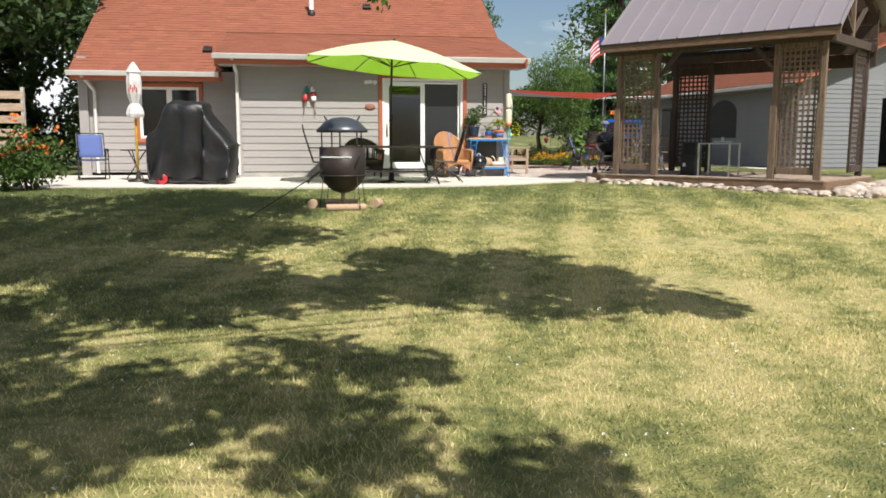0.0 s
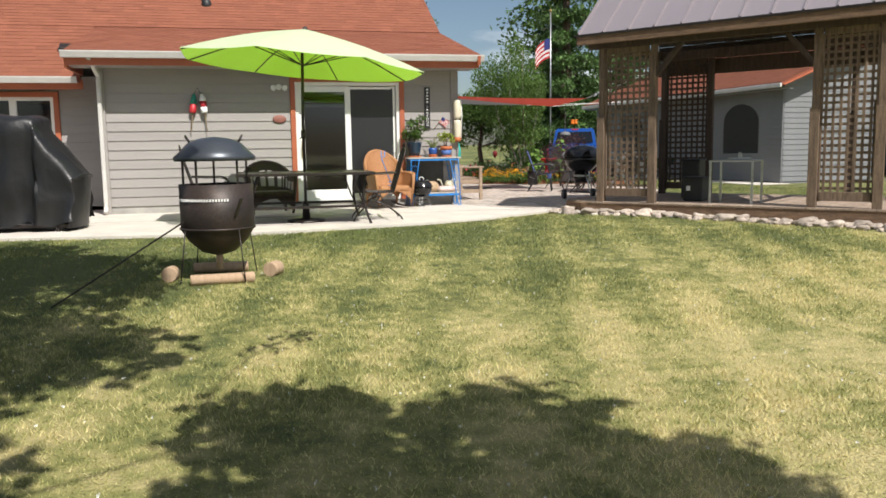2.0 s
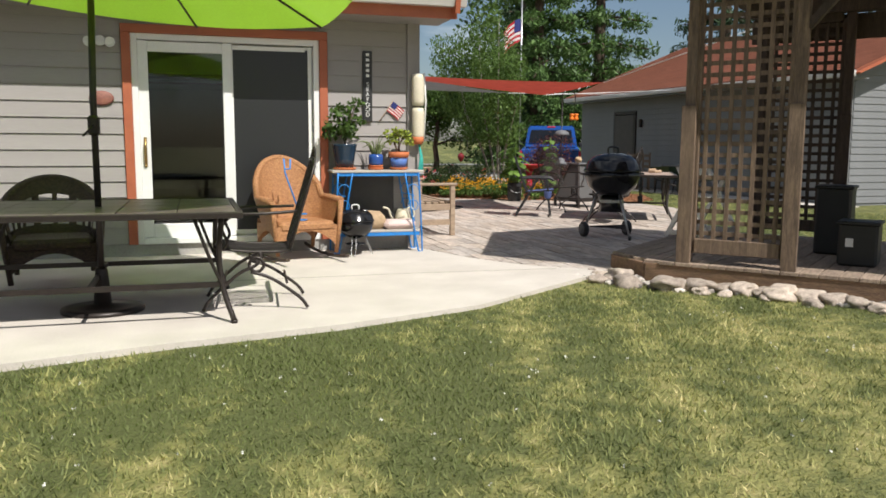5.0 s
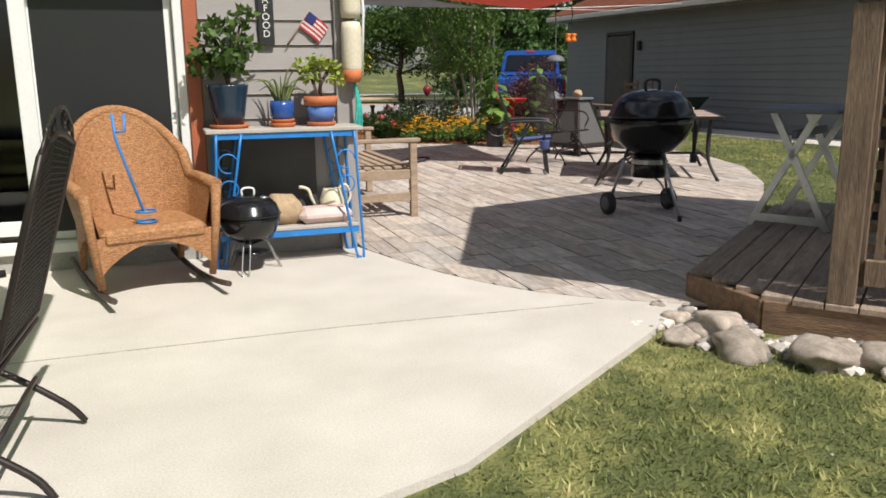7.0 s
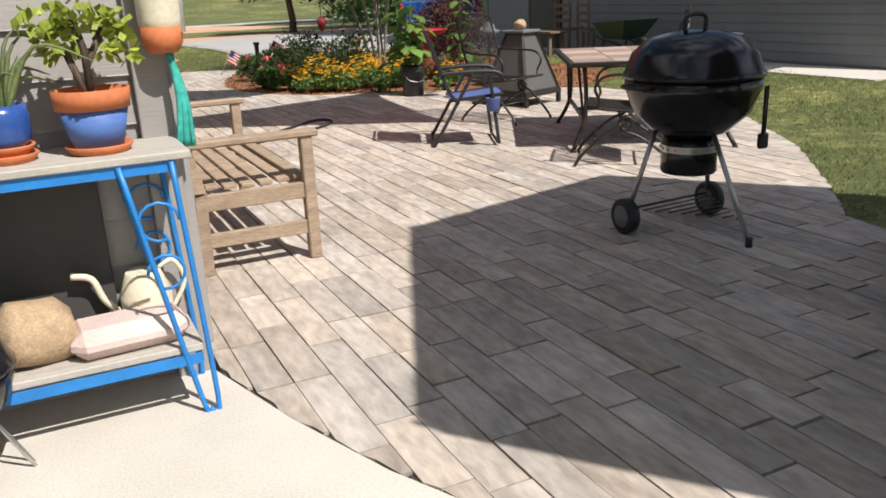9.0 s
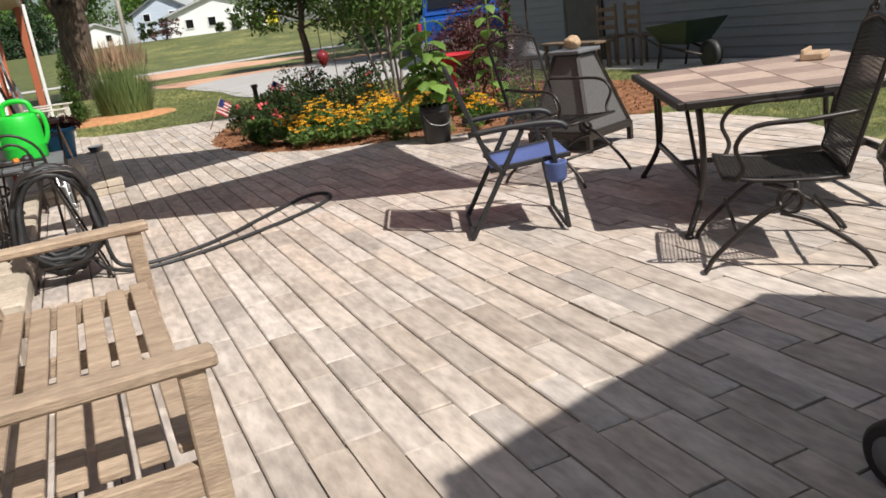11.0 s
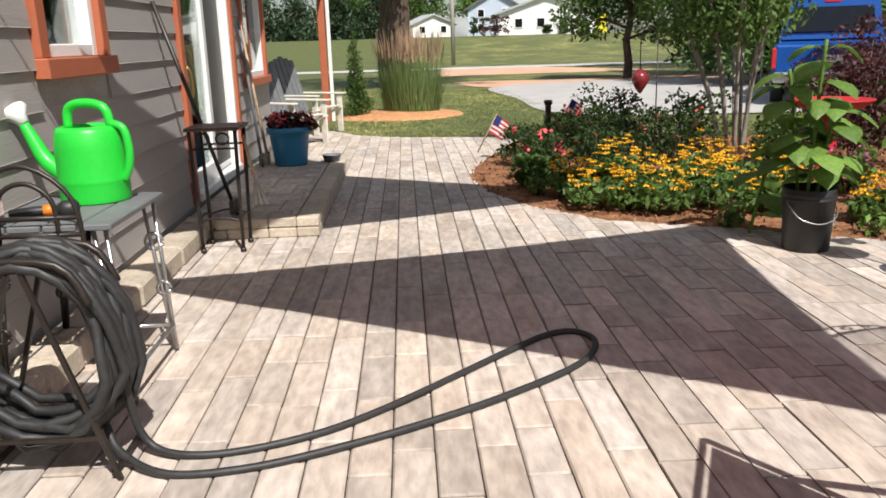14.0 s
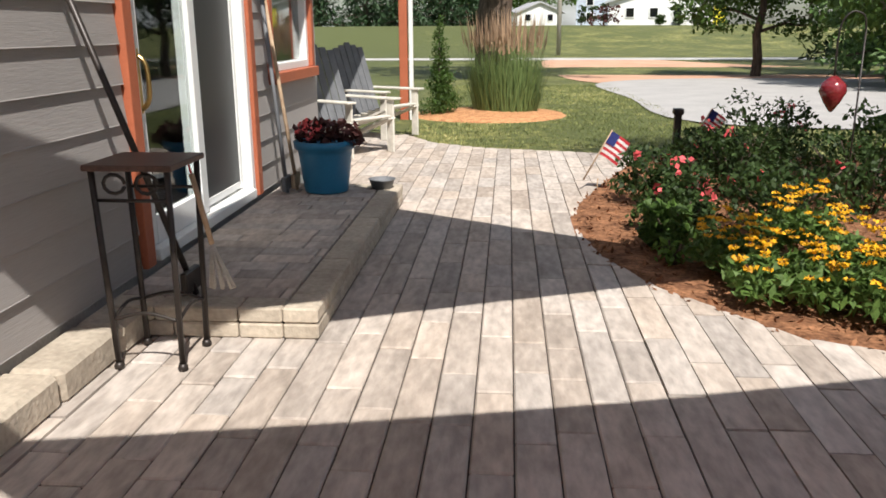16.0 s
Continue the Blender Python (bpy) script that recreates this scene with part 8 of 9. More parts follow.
    tubes("grip", nz, [[(0.1, 0, 0), (0.0, 0.01, 0.0), (-0.08, 0.03, -0.008)]], 0.018, BLACKPLASTIC)
    tubes("collar", nz, [[(0.065, 0.004, 0), (0.03, 0.006, 0)]], 0.022, ORANGEPL, "orange collar")
    bm = bm_new()
    box(bm, (0, 0, 0.06), (0.07, 0.06, 0.14), bevel=0.02)
    ob = tagged(part("pink_glove", bm, PINKCLOTH), "pale pink garden glove on the iron table", "glove")
    ob.matrix_world = place(5.05, 24.53, h + 0.012, 30)


iron_side_table()


def bar_stool():
    root = thing("plant_stool", place(5.3, 26.88), "tall slim iron stool with a square dark wooden top", "stool")
    h = 0.78
    bm = bm_new()
    box(bm, (0, 0, h), (0.33, 0.33, 0.022), bevel=0.004)
    part("top", bm, material("dark red brown wood", (0.10, 0.05, 0.035), 0.5, stretch=(1, 6, 1)), root, "square dark wooden top")
    for sx in (-1, 1):
        for sy in (-1, 1):
            tubes("leg", root, [[(sx * 0.14, sy * 0.14, h - 0.01), (sx * 0.125, sy * 0.125, 0.02)]], 0.012, IRON)
            bm = bm_new()
            lathe(bm, [(0.018, 0), (0.02, 0.015), (0.014, 0.03)], (sx * 0.125, sy * 0.125, 0), 10)
            part("foot", bm, IRON, root)
    for s in (-1, 1):
        tubes("stretcher", root, [smooth_pts([(-0.128, s * 0.128, 0.2), (0, s * 0.128, 0.23), (0.128, s * 0.128, 0.2)], 4)], 0.007, IRON)
        tubes("stretcher", root, [smooth_pts([(s * 0.128, -0.128, 0.2), (s * 0.128, 0, 0.23), (s * 0.128, 0.128, 0.2)], 4)], 0.007, IRON)
        tubes("top_rail", root, [[(-0.138, s * 0.138, h - 0.12), (0.138, s * 0.138, h - 0.12)]], 0.007, IRON)
        tubes("scroll", root, [[(s * 0.06 + 0.04 * math.cos(k * 0.6), -0.137, h - 0.06 + 0.035 * math.sin(k * 0.6)) for k in range(11)]], 0.007, IRON)
    br = thing("hand_broom", place(5.46, 26.98, 0.72), "small whisk broom hung from the stool", "broom")
    tubes("handle", br, [[(-0.02, -0.02, 0.0), (0.03, 0.0, -0.28)]], 0.011, LOGWOOD)
    bm = bm_new()
    for k in range(16):
        an = k * 0.8
        tube(bm, [(0.03, 0.0, -0.27), (0.06 + 0.05 * math.cos(an), 0.02 * math.sin(an), -0.46)], 0.006, 4)
    part("bristles", bm, PALEBOARD, br, "pale bristles")
    tubes("cord", br, [[(-0.02, -0.02, 0.0), (-0.03, -0.02, 0.05)]], 0.004, REDPAINT)


bar_stool()


def landing():
    root = thing("landing_step", place(5.42, 28.49), "low two-course landing of plank pavers below the side door", "step", "", "structure")
    bm = bm_new()
    box(bm, (0, 0, 0.06), (0.86, 2.74, 0.12))
    part("core", bm, JOINT, root)
    random.seed(12)
    for course, z in ((0, 0.035), (1, 0.105)):
        for x0, x1, y0, y1 in ((0.30, 0.45, -1.4, 1.4), (-0.45, 0.30, -1.4, -1.26), (-0.45, 0.30, 1.26, 1.4)):
            along = "y" if y1 - y0 > 1 else "x"
            p = (y0 if along == "y" else x0)
            end = (y1 if along == "y" else x1)
            while p < end - 0.02:
                q = min(p + random.choice((0.2, 0.28, 0.36)), end)
                b = bm_new()
                if along == "y":
                    box(b, (0, 0, 0), (x1 - x0, q - p - 0.005, 0.066), bevel=0.008)
                    c = ((x0 + x1) / 2, (p + q) / 2, z)
                else:
                    box(b, (0, 0, 0), (q - p - 0.005, y1 - y0, 0.066), bevel=0.008)
                    c = ((p + q) / 2, (y0 + y1) / 2, z)
                part("edge_block", b, BORDER, root, "", Matrix.Translation(c))
                p = q
    y = -1.255
    while y < 1.25:
        x = -0.45
        q = min(y + 0.135, 1.255)
        while x < 0.295:
            e = min(x + random.choice((0.2, 0.3, 0.4)), 0.295)
            b = bm_new()
            box(b, (0, 0, 0), (e - x - 0.005, q - y - 0.005, 0.03), bevel=0.004)
            part("top_paver", b, PAVER, root, "", Matrix.Translation(((x + e) / 2, (y + q) / 2, 0.122)))
            x = e
        y = q


landing()


def wall_border():
    root = thing("border_stones", place(0, 0), "row of tan edging stones along the side wall", "edging", "", "structure")
    random.seed(13)
    y = 22.3
    while y < 27.05:
        ln = random.uniform(0.3, 0.48)
        b = bm_new()
        box(b, (0, 0, 0), (0.2, ln - 0.01, 0.13), Matrix.Rotation(random.uniform(-0.02, 0.02), 4, "Z"), bevel=0.018)
        part("edging_stone", b, BORDER, root, "", Matrix.Translation((5.03, y + ln / 2, 0.06)))
        y += ln


wall_border()


def blue_planter():
    root = lathe_pot("blue_planter", place(5.36, 29.6, 0.14), [(0.15, 0.0), (0.155, 0.01)] + [(0.155 + 0.034 * (k / 10) + (0.003 if k % 2 else 0), 0.02 + 0.028 * k) for k in range(11)] + [(0.215, 0.31), (0.22, 0.36), (0.205, 0.365), (0.19, 0.33), (0.01, 0.32)], TEALPOT, "blue ribbed plastic planter with red flowers on the landing")
    leaves("foliage", root, [(0, 0, 0.42), (0.14, 0, 0.42), (-0.1, 0, 0.42), (0.2, -0.03, 0.38)], [0.12, 0.12, 0.12, 0.09], 420, 0.07, BURGUNDY)
    c = cloud([(-0.08, -0.08, 0.44), (-0.14, -0.05, 0.45)], [0.1, 0.07], 90)
    ob = new("flowers", quads_mesh("flowers", c, (0, -1, 1), 0.035, 0.8, CORAL))
    ob.parent = root
    bm = bm_new()
    lathe(bm, [(0.07, 0), (0.095, 0.07), (0.1, 0.07), (0.09, 0.06), (0.06, 0.015), (0.01, 0.012)], seg=24)
    ob = tagged(part("pet_bowl", bm, GREYPAINT), "grey metal bowl on the landing", "bowl")
    ob.matrix_world = place(5.74, 29.72, 0.138)
    for nm, a, b, mt, lab in (("broom_handle", (5.3, 27.25, 0.14), (4.955, 27.0, 1.55), IRON, "long dark pole leaning against the siding"), ("rake_handle", (5.14, 29.62, 0.14), (4.97, 29.66, 1.45), LOGWOOD, "pale wooden garden tool handle leaning by the door"), ("shovel_handle", (5.1, 29.5, 0.14), (4.97, 29.58, 1.5), GREYPAINT, "dark garden tool leaning by the door")):
        bm = bm_new()
        tube(bm, [a, b], 0.014, 8)
        d = (Vector(b) - Vector(a)).normalized()
        box(bm, Vector(a) + d * 0.07, (0.03, 0.16, 0.1), bevel=0.006)
        tagged(part(nm, bm, mt), lab, "garden tool")


blue_planter()


def adirondack(m, back_mat):
    """A slatted garden chair; it faces +x."""
    root = thing("adirondack_chair", m, "white and grey slatted adirondack chair on the porch", "chair", "porch chairs")
    for i in range(5):
        y = -0.22 + 0.11 * i
        h = 0.84 - 0.03 * abs(i - 2)
        bm = bm_new()
        bar(bm, (-0.16, y, 0.26), (-0.16 - 0.34 * h, y, 0.26 + h), 0.095, 0.02, up=(1, 0, 0.4), bevel=0.004)
        part("back_slat", bm, back_mat, root, "grey back slat")
    for i in range(5):
        bm = bm_new()
        box(bm, (0.36 - 0.11 * i, 0, 0.38 - 0.03 * i), (0.09, 0.54, 0.02), bevel=0.004)
        part("seat_slat", bm, WHITEPAINT, root)
    for s in (-1, 1):
        bm = bm_new()
        bar(bm, (0.40, s * 0.28, 0.36), (-0.45, s * 0.28, 0.02), 0.025, 0.1, up=(0, 1, 0))
        part("side_rail", bm, WHITEPAINT, root)
        bm = bm_new()
        box(bm, (0.36, s * 0.305, 0.27), (0.09, 0.025, 0.54), bevel=0.004)
        part("front_leg", bm, WHITEPAINT, root)
        bm = bm_new()
        box(bm, (0.05, s * 0.33, 0.555), (0.78, 0.12, 0.022), bevel=0.006)
        part("armrest", bm, WHITEPAINT, root)
    return root


ad = adirondack(place(4.95, 32.4, 0.0, -34), GREYPAINT)
copy_thing(ad, place(5.05, 33.8, 0.0, -30))

# ---------------------------------------------------------------- flower bed
def susan_clump(m, w, h, n, seed):
    """A clump of yellow daisies: stems, leaves and ray flowers with dark centres."""
    root = thing("yellow_daisy_clump", m, "clump of yellow black-eyed daisies in the bed", "flowers", "yellow daisies")
    r2 = np.random.default_rng(seed)
    a, q = r2.uniform(0, 6.28, n), w * 0.5 * np.sqrt(r2.uniform(0, 1, n))
    px, py = q * np.cos(a), q * np.sin(a)
    pz = h * (1 - 0.45 * (q / (w * 0.5)) ** 2) * r2.uniform(0.8, 1.08, n)
    leaves("foliage", root, [(x * 0.9, y * 0.9, z * 0.5) for x, y, z in zip(px, py, pz)], [h * 0.24] * n, 900, 0.075, DAISYLEAF, aspect=0.42)
    c = np.repeat(np.column_stack([px, py, pz]), 9, 0)
    ang = np.tile(np.arange(9) * 0.698, n)
    c = c + np.column_stack([np.cos(ang) * 0.017, np.sin(ang) * 0.017, np.zeros(len(ang)) - 0.004])
    ob = tagged(new("petals", quads_mesh("petals", c, (0, -0.4, 3), 0.028, 0.6, YELLOW)), kind="stuff")
    ob.parent = root
    ob = tagged(new("flower_centres", quads_mesh("flower_centres", np.repeat(np.column_stack([px, py, pz + 0.006]), 3, 0), (0, 0, 1), 0.014, 0.9, CENTRE)), kind="stuff")
    ob.parent = root


k = 0
for x, y, w, h in [(7.95, 27.75, 0.55, 0.34), (8.3, 27.5, 0.5, 0.36), (8.35, 27.95, 0.6, 0.42), (8.75, 27.45, 0.55, 0.4), (8.8, 27.95, 0.6, 0.46), (9.2, 27.35, 0.5, 0.4), (9.25, 27.85, 0.55, 0.46), (7.8, 28.15, 0.45, 0.36), (8.25, 28.4, 0.5, 0.46), (9.65, 26.9, 0.4, 0.34), (10.2, 26.6, 0.45, 0.34), (10.6, 26.45, 0.4, 0.34), (9.0, 28.4, 0.5, 0.48)]:
    susan_clump(place(x, y, 0.0), w, h, 42, 100 + k)
    k += 1
for i, (x, y, w, h) in enumerate([(7.75, 29.1, 0.75, 0.42), (7.8, 29.9, 0.8, 0.45), (8.4, 29.2, 0.9, 0.55), (8.4, 30.3, 0.95, 0.62), (9.1, 29.7, 1.0, 0.7), (8.9, 31.0, 1.0, 0.7), (8.4, 31.4, 0.7, 0.45)]):
    tagged(bush("rose_bush", place(x, y), w, h, 1900, 0.05, LEAF_DARK, "dark green rose bush with coral-pink blooms", 200 + i, (CORAL, 7 if i == 0 else 3, 0.06)), group="rose bushes")
bush("burgundy_shrub", place(10.75, 29.2), 1.35, 1.4, 4200, 0.055, BURGUNDY, "dusky burgundy-leaved shrub in the bed", 31)
bush("burgundy_shrub", place(11.6, 30.9), 1.4, 1.5, 3600, 0.055, BURGUNDY, "dusky burgundy-leaved shrub in the bed", 32)
for i, (x, y) in enumerate([(10.0, 28.0), (10.6, 27.7), (11.2, 27.3)]):
    tagged(bush("sedum", place(x, y), 0.5, 0.36, 420, 0.07, LEAF_LIGHT, "fleshy green sedum with mauve flower heads", 300 + i, (PURPLE, 26, 0.05), "flowers"), group="mauve sedums")
for i, (x, y, w, h) in enumerate([(10.2, 29.4, 0.9, 0.6), (9.8, 31.2, 1.0, 0.6), (11.4, 30.6, 1.1, 0.8), (7.6, 28.65, 0.4, 0.3)]):
    bush("green_shrub", place(x, y), w, h, 900, 0.07, LEAF, "low green garden shrub in the bed", 320 + i)
for i, (x, y) in enumerate([(8.62, 26.9), (9.1, 26.72), (9.4, 26.55), (10.0, 26.35), (7.55, 28.35)]):
    tagged(bush("green_seedling", place(x, y), 0.22, 0.16, 90, 0.06, LEAF_LIGHT, "small bright green seedling at the bed edge", 340 + i, None, "plant"), group="bed seedlings")


def bird_bath():
    root = thing("bird_bath", place(10.1, 28.5), "glossy red ceramic bird bath in the bed", "bird bath")
    bm = bm_new()
    lathe(bm, [(0.15, 0.0), (0.13, 0.04), (0.07, 0.15), (0.06, 0.45), (0.1, 0.58)], seg=24)
    part("pedestal", bm, REDPAINT, root)
    bm = bm_new()
    lathe(bm, [(0.08, 0.58), (0.25, 0.62), (0.33, 0.68), (0.335, 0.69), (0.32, 0.69), (0.24, 0.64), (0.01, 0.63)], seg=32)
    part("basin", bm, REDPAINT, root)


bird_bath()


def feeder_pole():
    root = thing("bird_feeder", place(9.35, 25.2), "bird feeder pole with a grey domed baffle", "bird feeder")
    tubes("pole", root, [[(0, 0, -0.02), (0, 0, 1.95)], smooth_pts([(0, 0, 1.9), (0.0, 0.0, 2.1), (0.12, 0, 2.2), (0.25, 0, 2.12), (0.27, 0, 1.98)], 4)], 0.01, IRON)
    bm = bm_new()
    lathe(bm, [(0.14, 1.33), (0.143, 1.345), (0.125, 1.39), (0.07, 1.42), (0.01, 1.43)], seg=28)
    part("baffle", bm, GREYPAINT, root, "grey domed baffle")
    bm = bm_new()
    lathe(bm, [(0.1, 0.76), (0.13, 0.80), (0.07, 0.82), (0.07, 0.86), (0.02, 0.9)], seg=20)
    part("seed_tray", bm, GREYPAINT, root)
    orb = thing("orange_feeder", place(9.6, 25.2, 1.68), "bright orange plastic oriole feeder", "bird feeder")
    for x in (-0.055, 0.055):
        bm = bm_new()
        lathe(bm, [(0.03, -0.06), (0.045, -0.055), (0.042, -0.02), (0.028, 0.0), (0.04, 0.03), (0.05, 0.055), (0.02, 0.06)], (x * 0.85, 0, 0), 12)
        part("cup", bm, ORANGEPL, orb)
    tubes("wire", orb, [smooth_pts([(0, 0, 0.06), (0.02, 0, 0.14), (0.0, 0, 0.22), (0.02, 0, 0.3)], 4)], 0.004, IRON)


feeder_pole()


def hanging_ball(pos):
    root = thing("gazing_ball", place(pos[0], pos[1]), "red glass ornament hung from a thin shepherd hook", "garden ornament")
    z = pos[2]
    tubes("hook", root, [[(0.16, 0, -0.02), (0.16, 0, z + 0.4)], smooth_pts([(0.16, 0, z + 0.38), (0.14, 0, z + 0.48), (0.06, 0, z + 0.5), (0.0, 0, z + 0.4), (0, 0, z + 0.1)], 4)], 0.006, IRON)
    bm = bm_new()
    lathe(bm, [(0.01, -0.12), (0.05, -0.06), (0.085, 0.01), (0.075, 0.06), (0.03, 0.1), (0.012, 0.11)], (0, 0, z), 24)
    part("ball", bm, material("dark red glass", (0.20, 0.02, 0.025), 0.1, spec=0.8), root)


hanging_ball((8.72, 29.45, 0.84))
for x, y, h in ((7.36, 30.4, 0.3), (8.5, 32.0, 0.32)):
    root = thing("garden_flag", place(x, y, h), "small striped stick flag planted at the bed edge", "flag", "garden flags")
    flag_parts(root, 0.2, 0.17, Matrix.Rotation(radians(28), 4, "Y"))
    tubes("flag_foot", root, [[(0, 0, -0.2), (0, 0, -h - 0.02)]], 0.005, LOGWOOD)
bm = bm_new()
bar(bm, (8.35, 32.35, -0.05), (8.35, 32.35, 0.42), 0.07, 0.07, bevel=0.008)
box(bm, (8.35, 32.35, 0.44), (0.1, 0.1, 0.06), bevel=0.01)
tagged(part("path_light", bm, IRON), "short dark path light post at the lawn edge", "path light")


def tall_grass():
    root = thing("ornamental_grass", place(6.6, 36.9, 0.0), "tall feathery ornamental grass clump with tan plumes", "grass clump")
    for nm, n, h0, h1, mt, sp in (("blades", 1700, 0.6, 1.2, leaf_mat("grass clump blades", (0.20, 0.27, 0.095), (0.12, 0.175, 0.06), 0.3), 0.62), ("plumes", 260, 1.2, 1.6, leaf_mat("tan plumes", (0.42, 0.29, 0.19), (0.32, 0.21, 0.13), 0.3), 0.6)):
        a, q = rng.uniform(0, 6.28, n), np.sqrt(rng.uniform(0, 1, n)) * sp
        base = np.column_stack([q * np.cos(a) * 0.85, q * np.sin(a) * 0.8, np.zeros(n)])
        h = rng.uniform(h0, h1, n)
        top = base + np.column_stack([base[:, 0] * 0.35 + rng.normal(size=n) * 0.09, base[:, 1] * 0.35 + rng.normal(size=n) * 0.09, h])
        w = 0.008 if nm == "blades" else 0.016
        side = np.column_stack([np.cos(a + 1.57), np.sin(a + 1.57), np.zeros(n)]) * w
        lo = base if nm == "blades" else base + (top - base) * 0.72
        p = np.stack([lo - side, lo + side, top], 1).reshape(-1, 3)
        me = bpy.data.meshes.new(nm)
        me.vertices.add(3 * n)
        me.vertices.foreach_set("co", p.ravel())
        me.loops.add(3 * n)
        me.loops.foreach_set("vertex_index", np.arange(3 * n))
        me.polygons.add(n)
        me.polygons.foreach_set("loop_start", np.arange(n) * 3)
        me.update(calc_edges=True)
        me.materials.append(mt)
        ob = new(nm, me)
        ob.parent = root


tall_grass()


def evergreen_column(pos):
    root = thing("evergreen_shrub", Matrix.Translation(pos), "slim dense columnar evergreen at the porch corner", "shrub")
    bm = bm_new()
    tube(bm, [(0, 0, -0.05), (0, 0, 1.3)], 0.03, 7, taper=0.3)
    part("trunk", bm, BARK, root)
    rd = random.Random(91)
    cs = [(rd.uniform(-0.12, 0.12) * (1.2 - k / 26), rd.uniform(-0.12, 0.12) * (1.2 - k / 26), 0.1 + 1.35 * k / 26) for k in range(27)]
    leaves("crown", root, cs, [0.19 * (1.25 - k / 27) for k in range(27)], 5200, 0.055, LEAF, aspect=0.35)


evergreen_column((5.6, 36.5, -0.02))
bush("flowering_bush", place(-4.3, 15.7, lawn_z(-4.3, 15.7)), 1.4, 1.05, 2600, 0.09, LEAF, "garden bush with orange flower heads beside the patio", 95, (ORANGE, 34, 0.09))
bush("flowering_bush", place(-5.5, 15.5, lawn_z(-5.5, 15.5)), 1.7, 1.1, 2000, 0.09, LEAF, "garden bush with orange flower heads", 96, (ORANGE, 24, 0.09))


def pallet_fence():
    root = thing("plank_fence", place(-6.6, 19.2), "rough weathered plank fence panel", "fence")
    for x in (-1.2, 0.0, 1.1):
        bm = bm_new()
        bar(bm, (x, 0.04, -0.1), (x + 0.03, 0.04, 1.9), 0.09, 0.06)
        part("post", bm, PALEBOARD, root)
    for i in range(6):
        bm = bm_new()
        bar(bm, (-1.5, -0.01, 0.45 + 0.26 * i), (1.15, -0.01, 0.44 + 0.26 * i + random.uniform(-0.03, 0.03)), 0.022, 0.16, bevel=0.004)
        part("plank", bm, GREYWOOD, root)


pallet_fence()


def rocks():
    random.seed(21)
    meshes = []
    for i in range(7):
        bm = bm_new()
        bmesh.ops.create_icosphere(bm, subdivisions=3, radius=0.5)
        for v in bm.verts:
            o = v.co + Vector((i * 7.3, 0, 0))
            v.co *= 1 + 0.6 * noise.noise(o * 2.3) + 0.14 * noise.noise(o * 6.0)
            v.co.z = max(min(v.co.z * 0.7, 0.27 + 0.25 * v.co.x * (i % 3 - 1)), -0.3)
        for f in bm.faces:
            f.smooth = True
        meshes.append(mesh_of("rock", bm, STONE))
    spots = []
    u = 0.72
    while u < 5.0:
        s = random.uniform(0.13, 0.24)
        spots.append((u, -0.2 - random.uniform(0, 0.1), s))
        if random.random() < 0.6:
            spots.append((u + 0.05, -0.38, s * 0.6))
        u += s * 0.85
    v = 0.0
    while v < 2.8:
        s = random.uniform(0.2, 0.34)
        spots.append((5.05 + random.uniform(0, 0.12), v, s))
        spots.append((5.35 + random.uniform(0, 0.2), v + 0.1, s * 0.9))
        v += s * 0.8
    spots += [(0.26, -0.16, 0.25), (0.05, -0.06, 0.13), (0.42, -0.36, 0.22), (-0.1, 0.1, 0.1), (0.75, -0.34, 0.24), (0.16, -0.36, 0.15)]
    for u, v, s in spots:
        p = GZ @ Vector((u, v, 0))
        ob = new("rock", random.choice(meshes))
        tagged(ob, "rounded pale field stone at the foot of the gazebo deck", "rock", "rocks round the gazebo")
        ob.matrix_world = Matrix.Translation((p.x, p.y, lawn_z(p.x, p.y) + s * 0.18)) @ Matrix.Rotation(random.uniform(0, 6), 4, "Z") @ Matrix.Diagonal((s * 1.2, s, s * 0.95, 1))
    bm = bm_new()
    for i in range(520):
        u, v = random.choice([(random.uniform(-0.15, 0.9), random.uniform(-0.42, 0.25)), (random.uniform(0.3, 5.0), random.uniform(-0.3, -0.05)), (random.uniform(4.9, 5.6), random.uniform(-0.2, 2.8))])
        if v > 0 and 0.0 < u < 4.85 and v > 0.34 - 0.77 * u:
            continue
        p = GZ @ Vector((u, v, 0))
        r = bmesh.ops.create_icosphere(bm, subdivisions=1, radius=random.uniform(0.012, 0.042))
        bmesh.ops.scale(bm, vec=(1.2, 1, 0.7), verts=r["verts"])
        bmesh.ops.translate(bm, vec=(p.x, p.y, lawn_z(p.x, p.y) + 0.015), verts=r["verts"])
    tagged(part("pebbles", bm, material("mixed pebbles", (0.5, 0.45, 0.4), 0.8, island=0.7, fine=0.1)), "loose river pebbles between the rocks", "pebbles", "", "stuff")


rocks()


# ---------------------------------------------------------------- inside the gazebo
def gz_place(u, v, z, turn=0.0):
    return GZ @ Matrix.Translation((u, v, z)) @ Matrix.Rotation(radians(turn), 4, "Z")


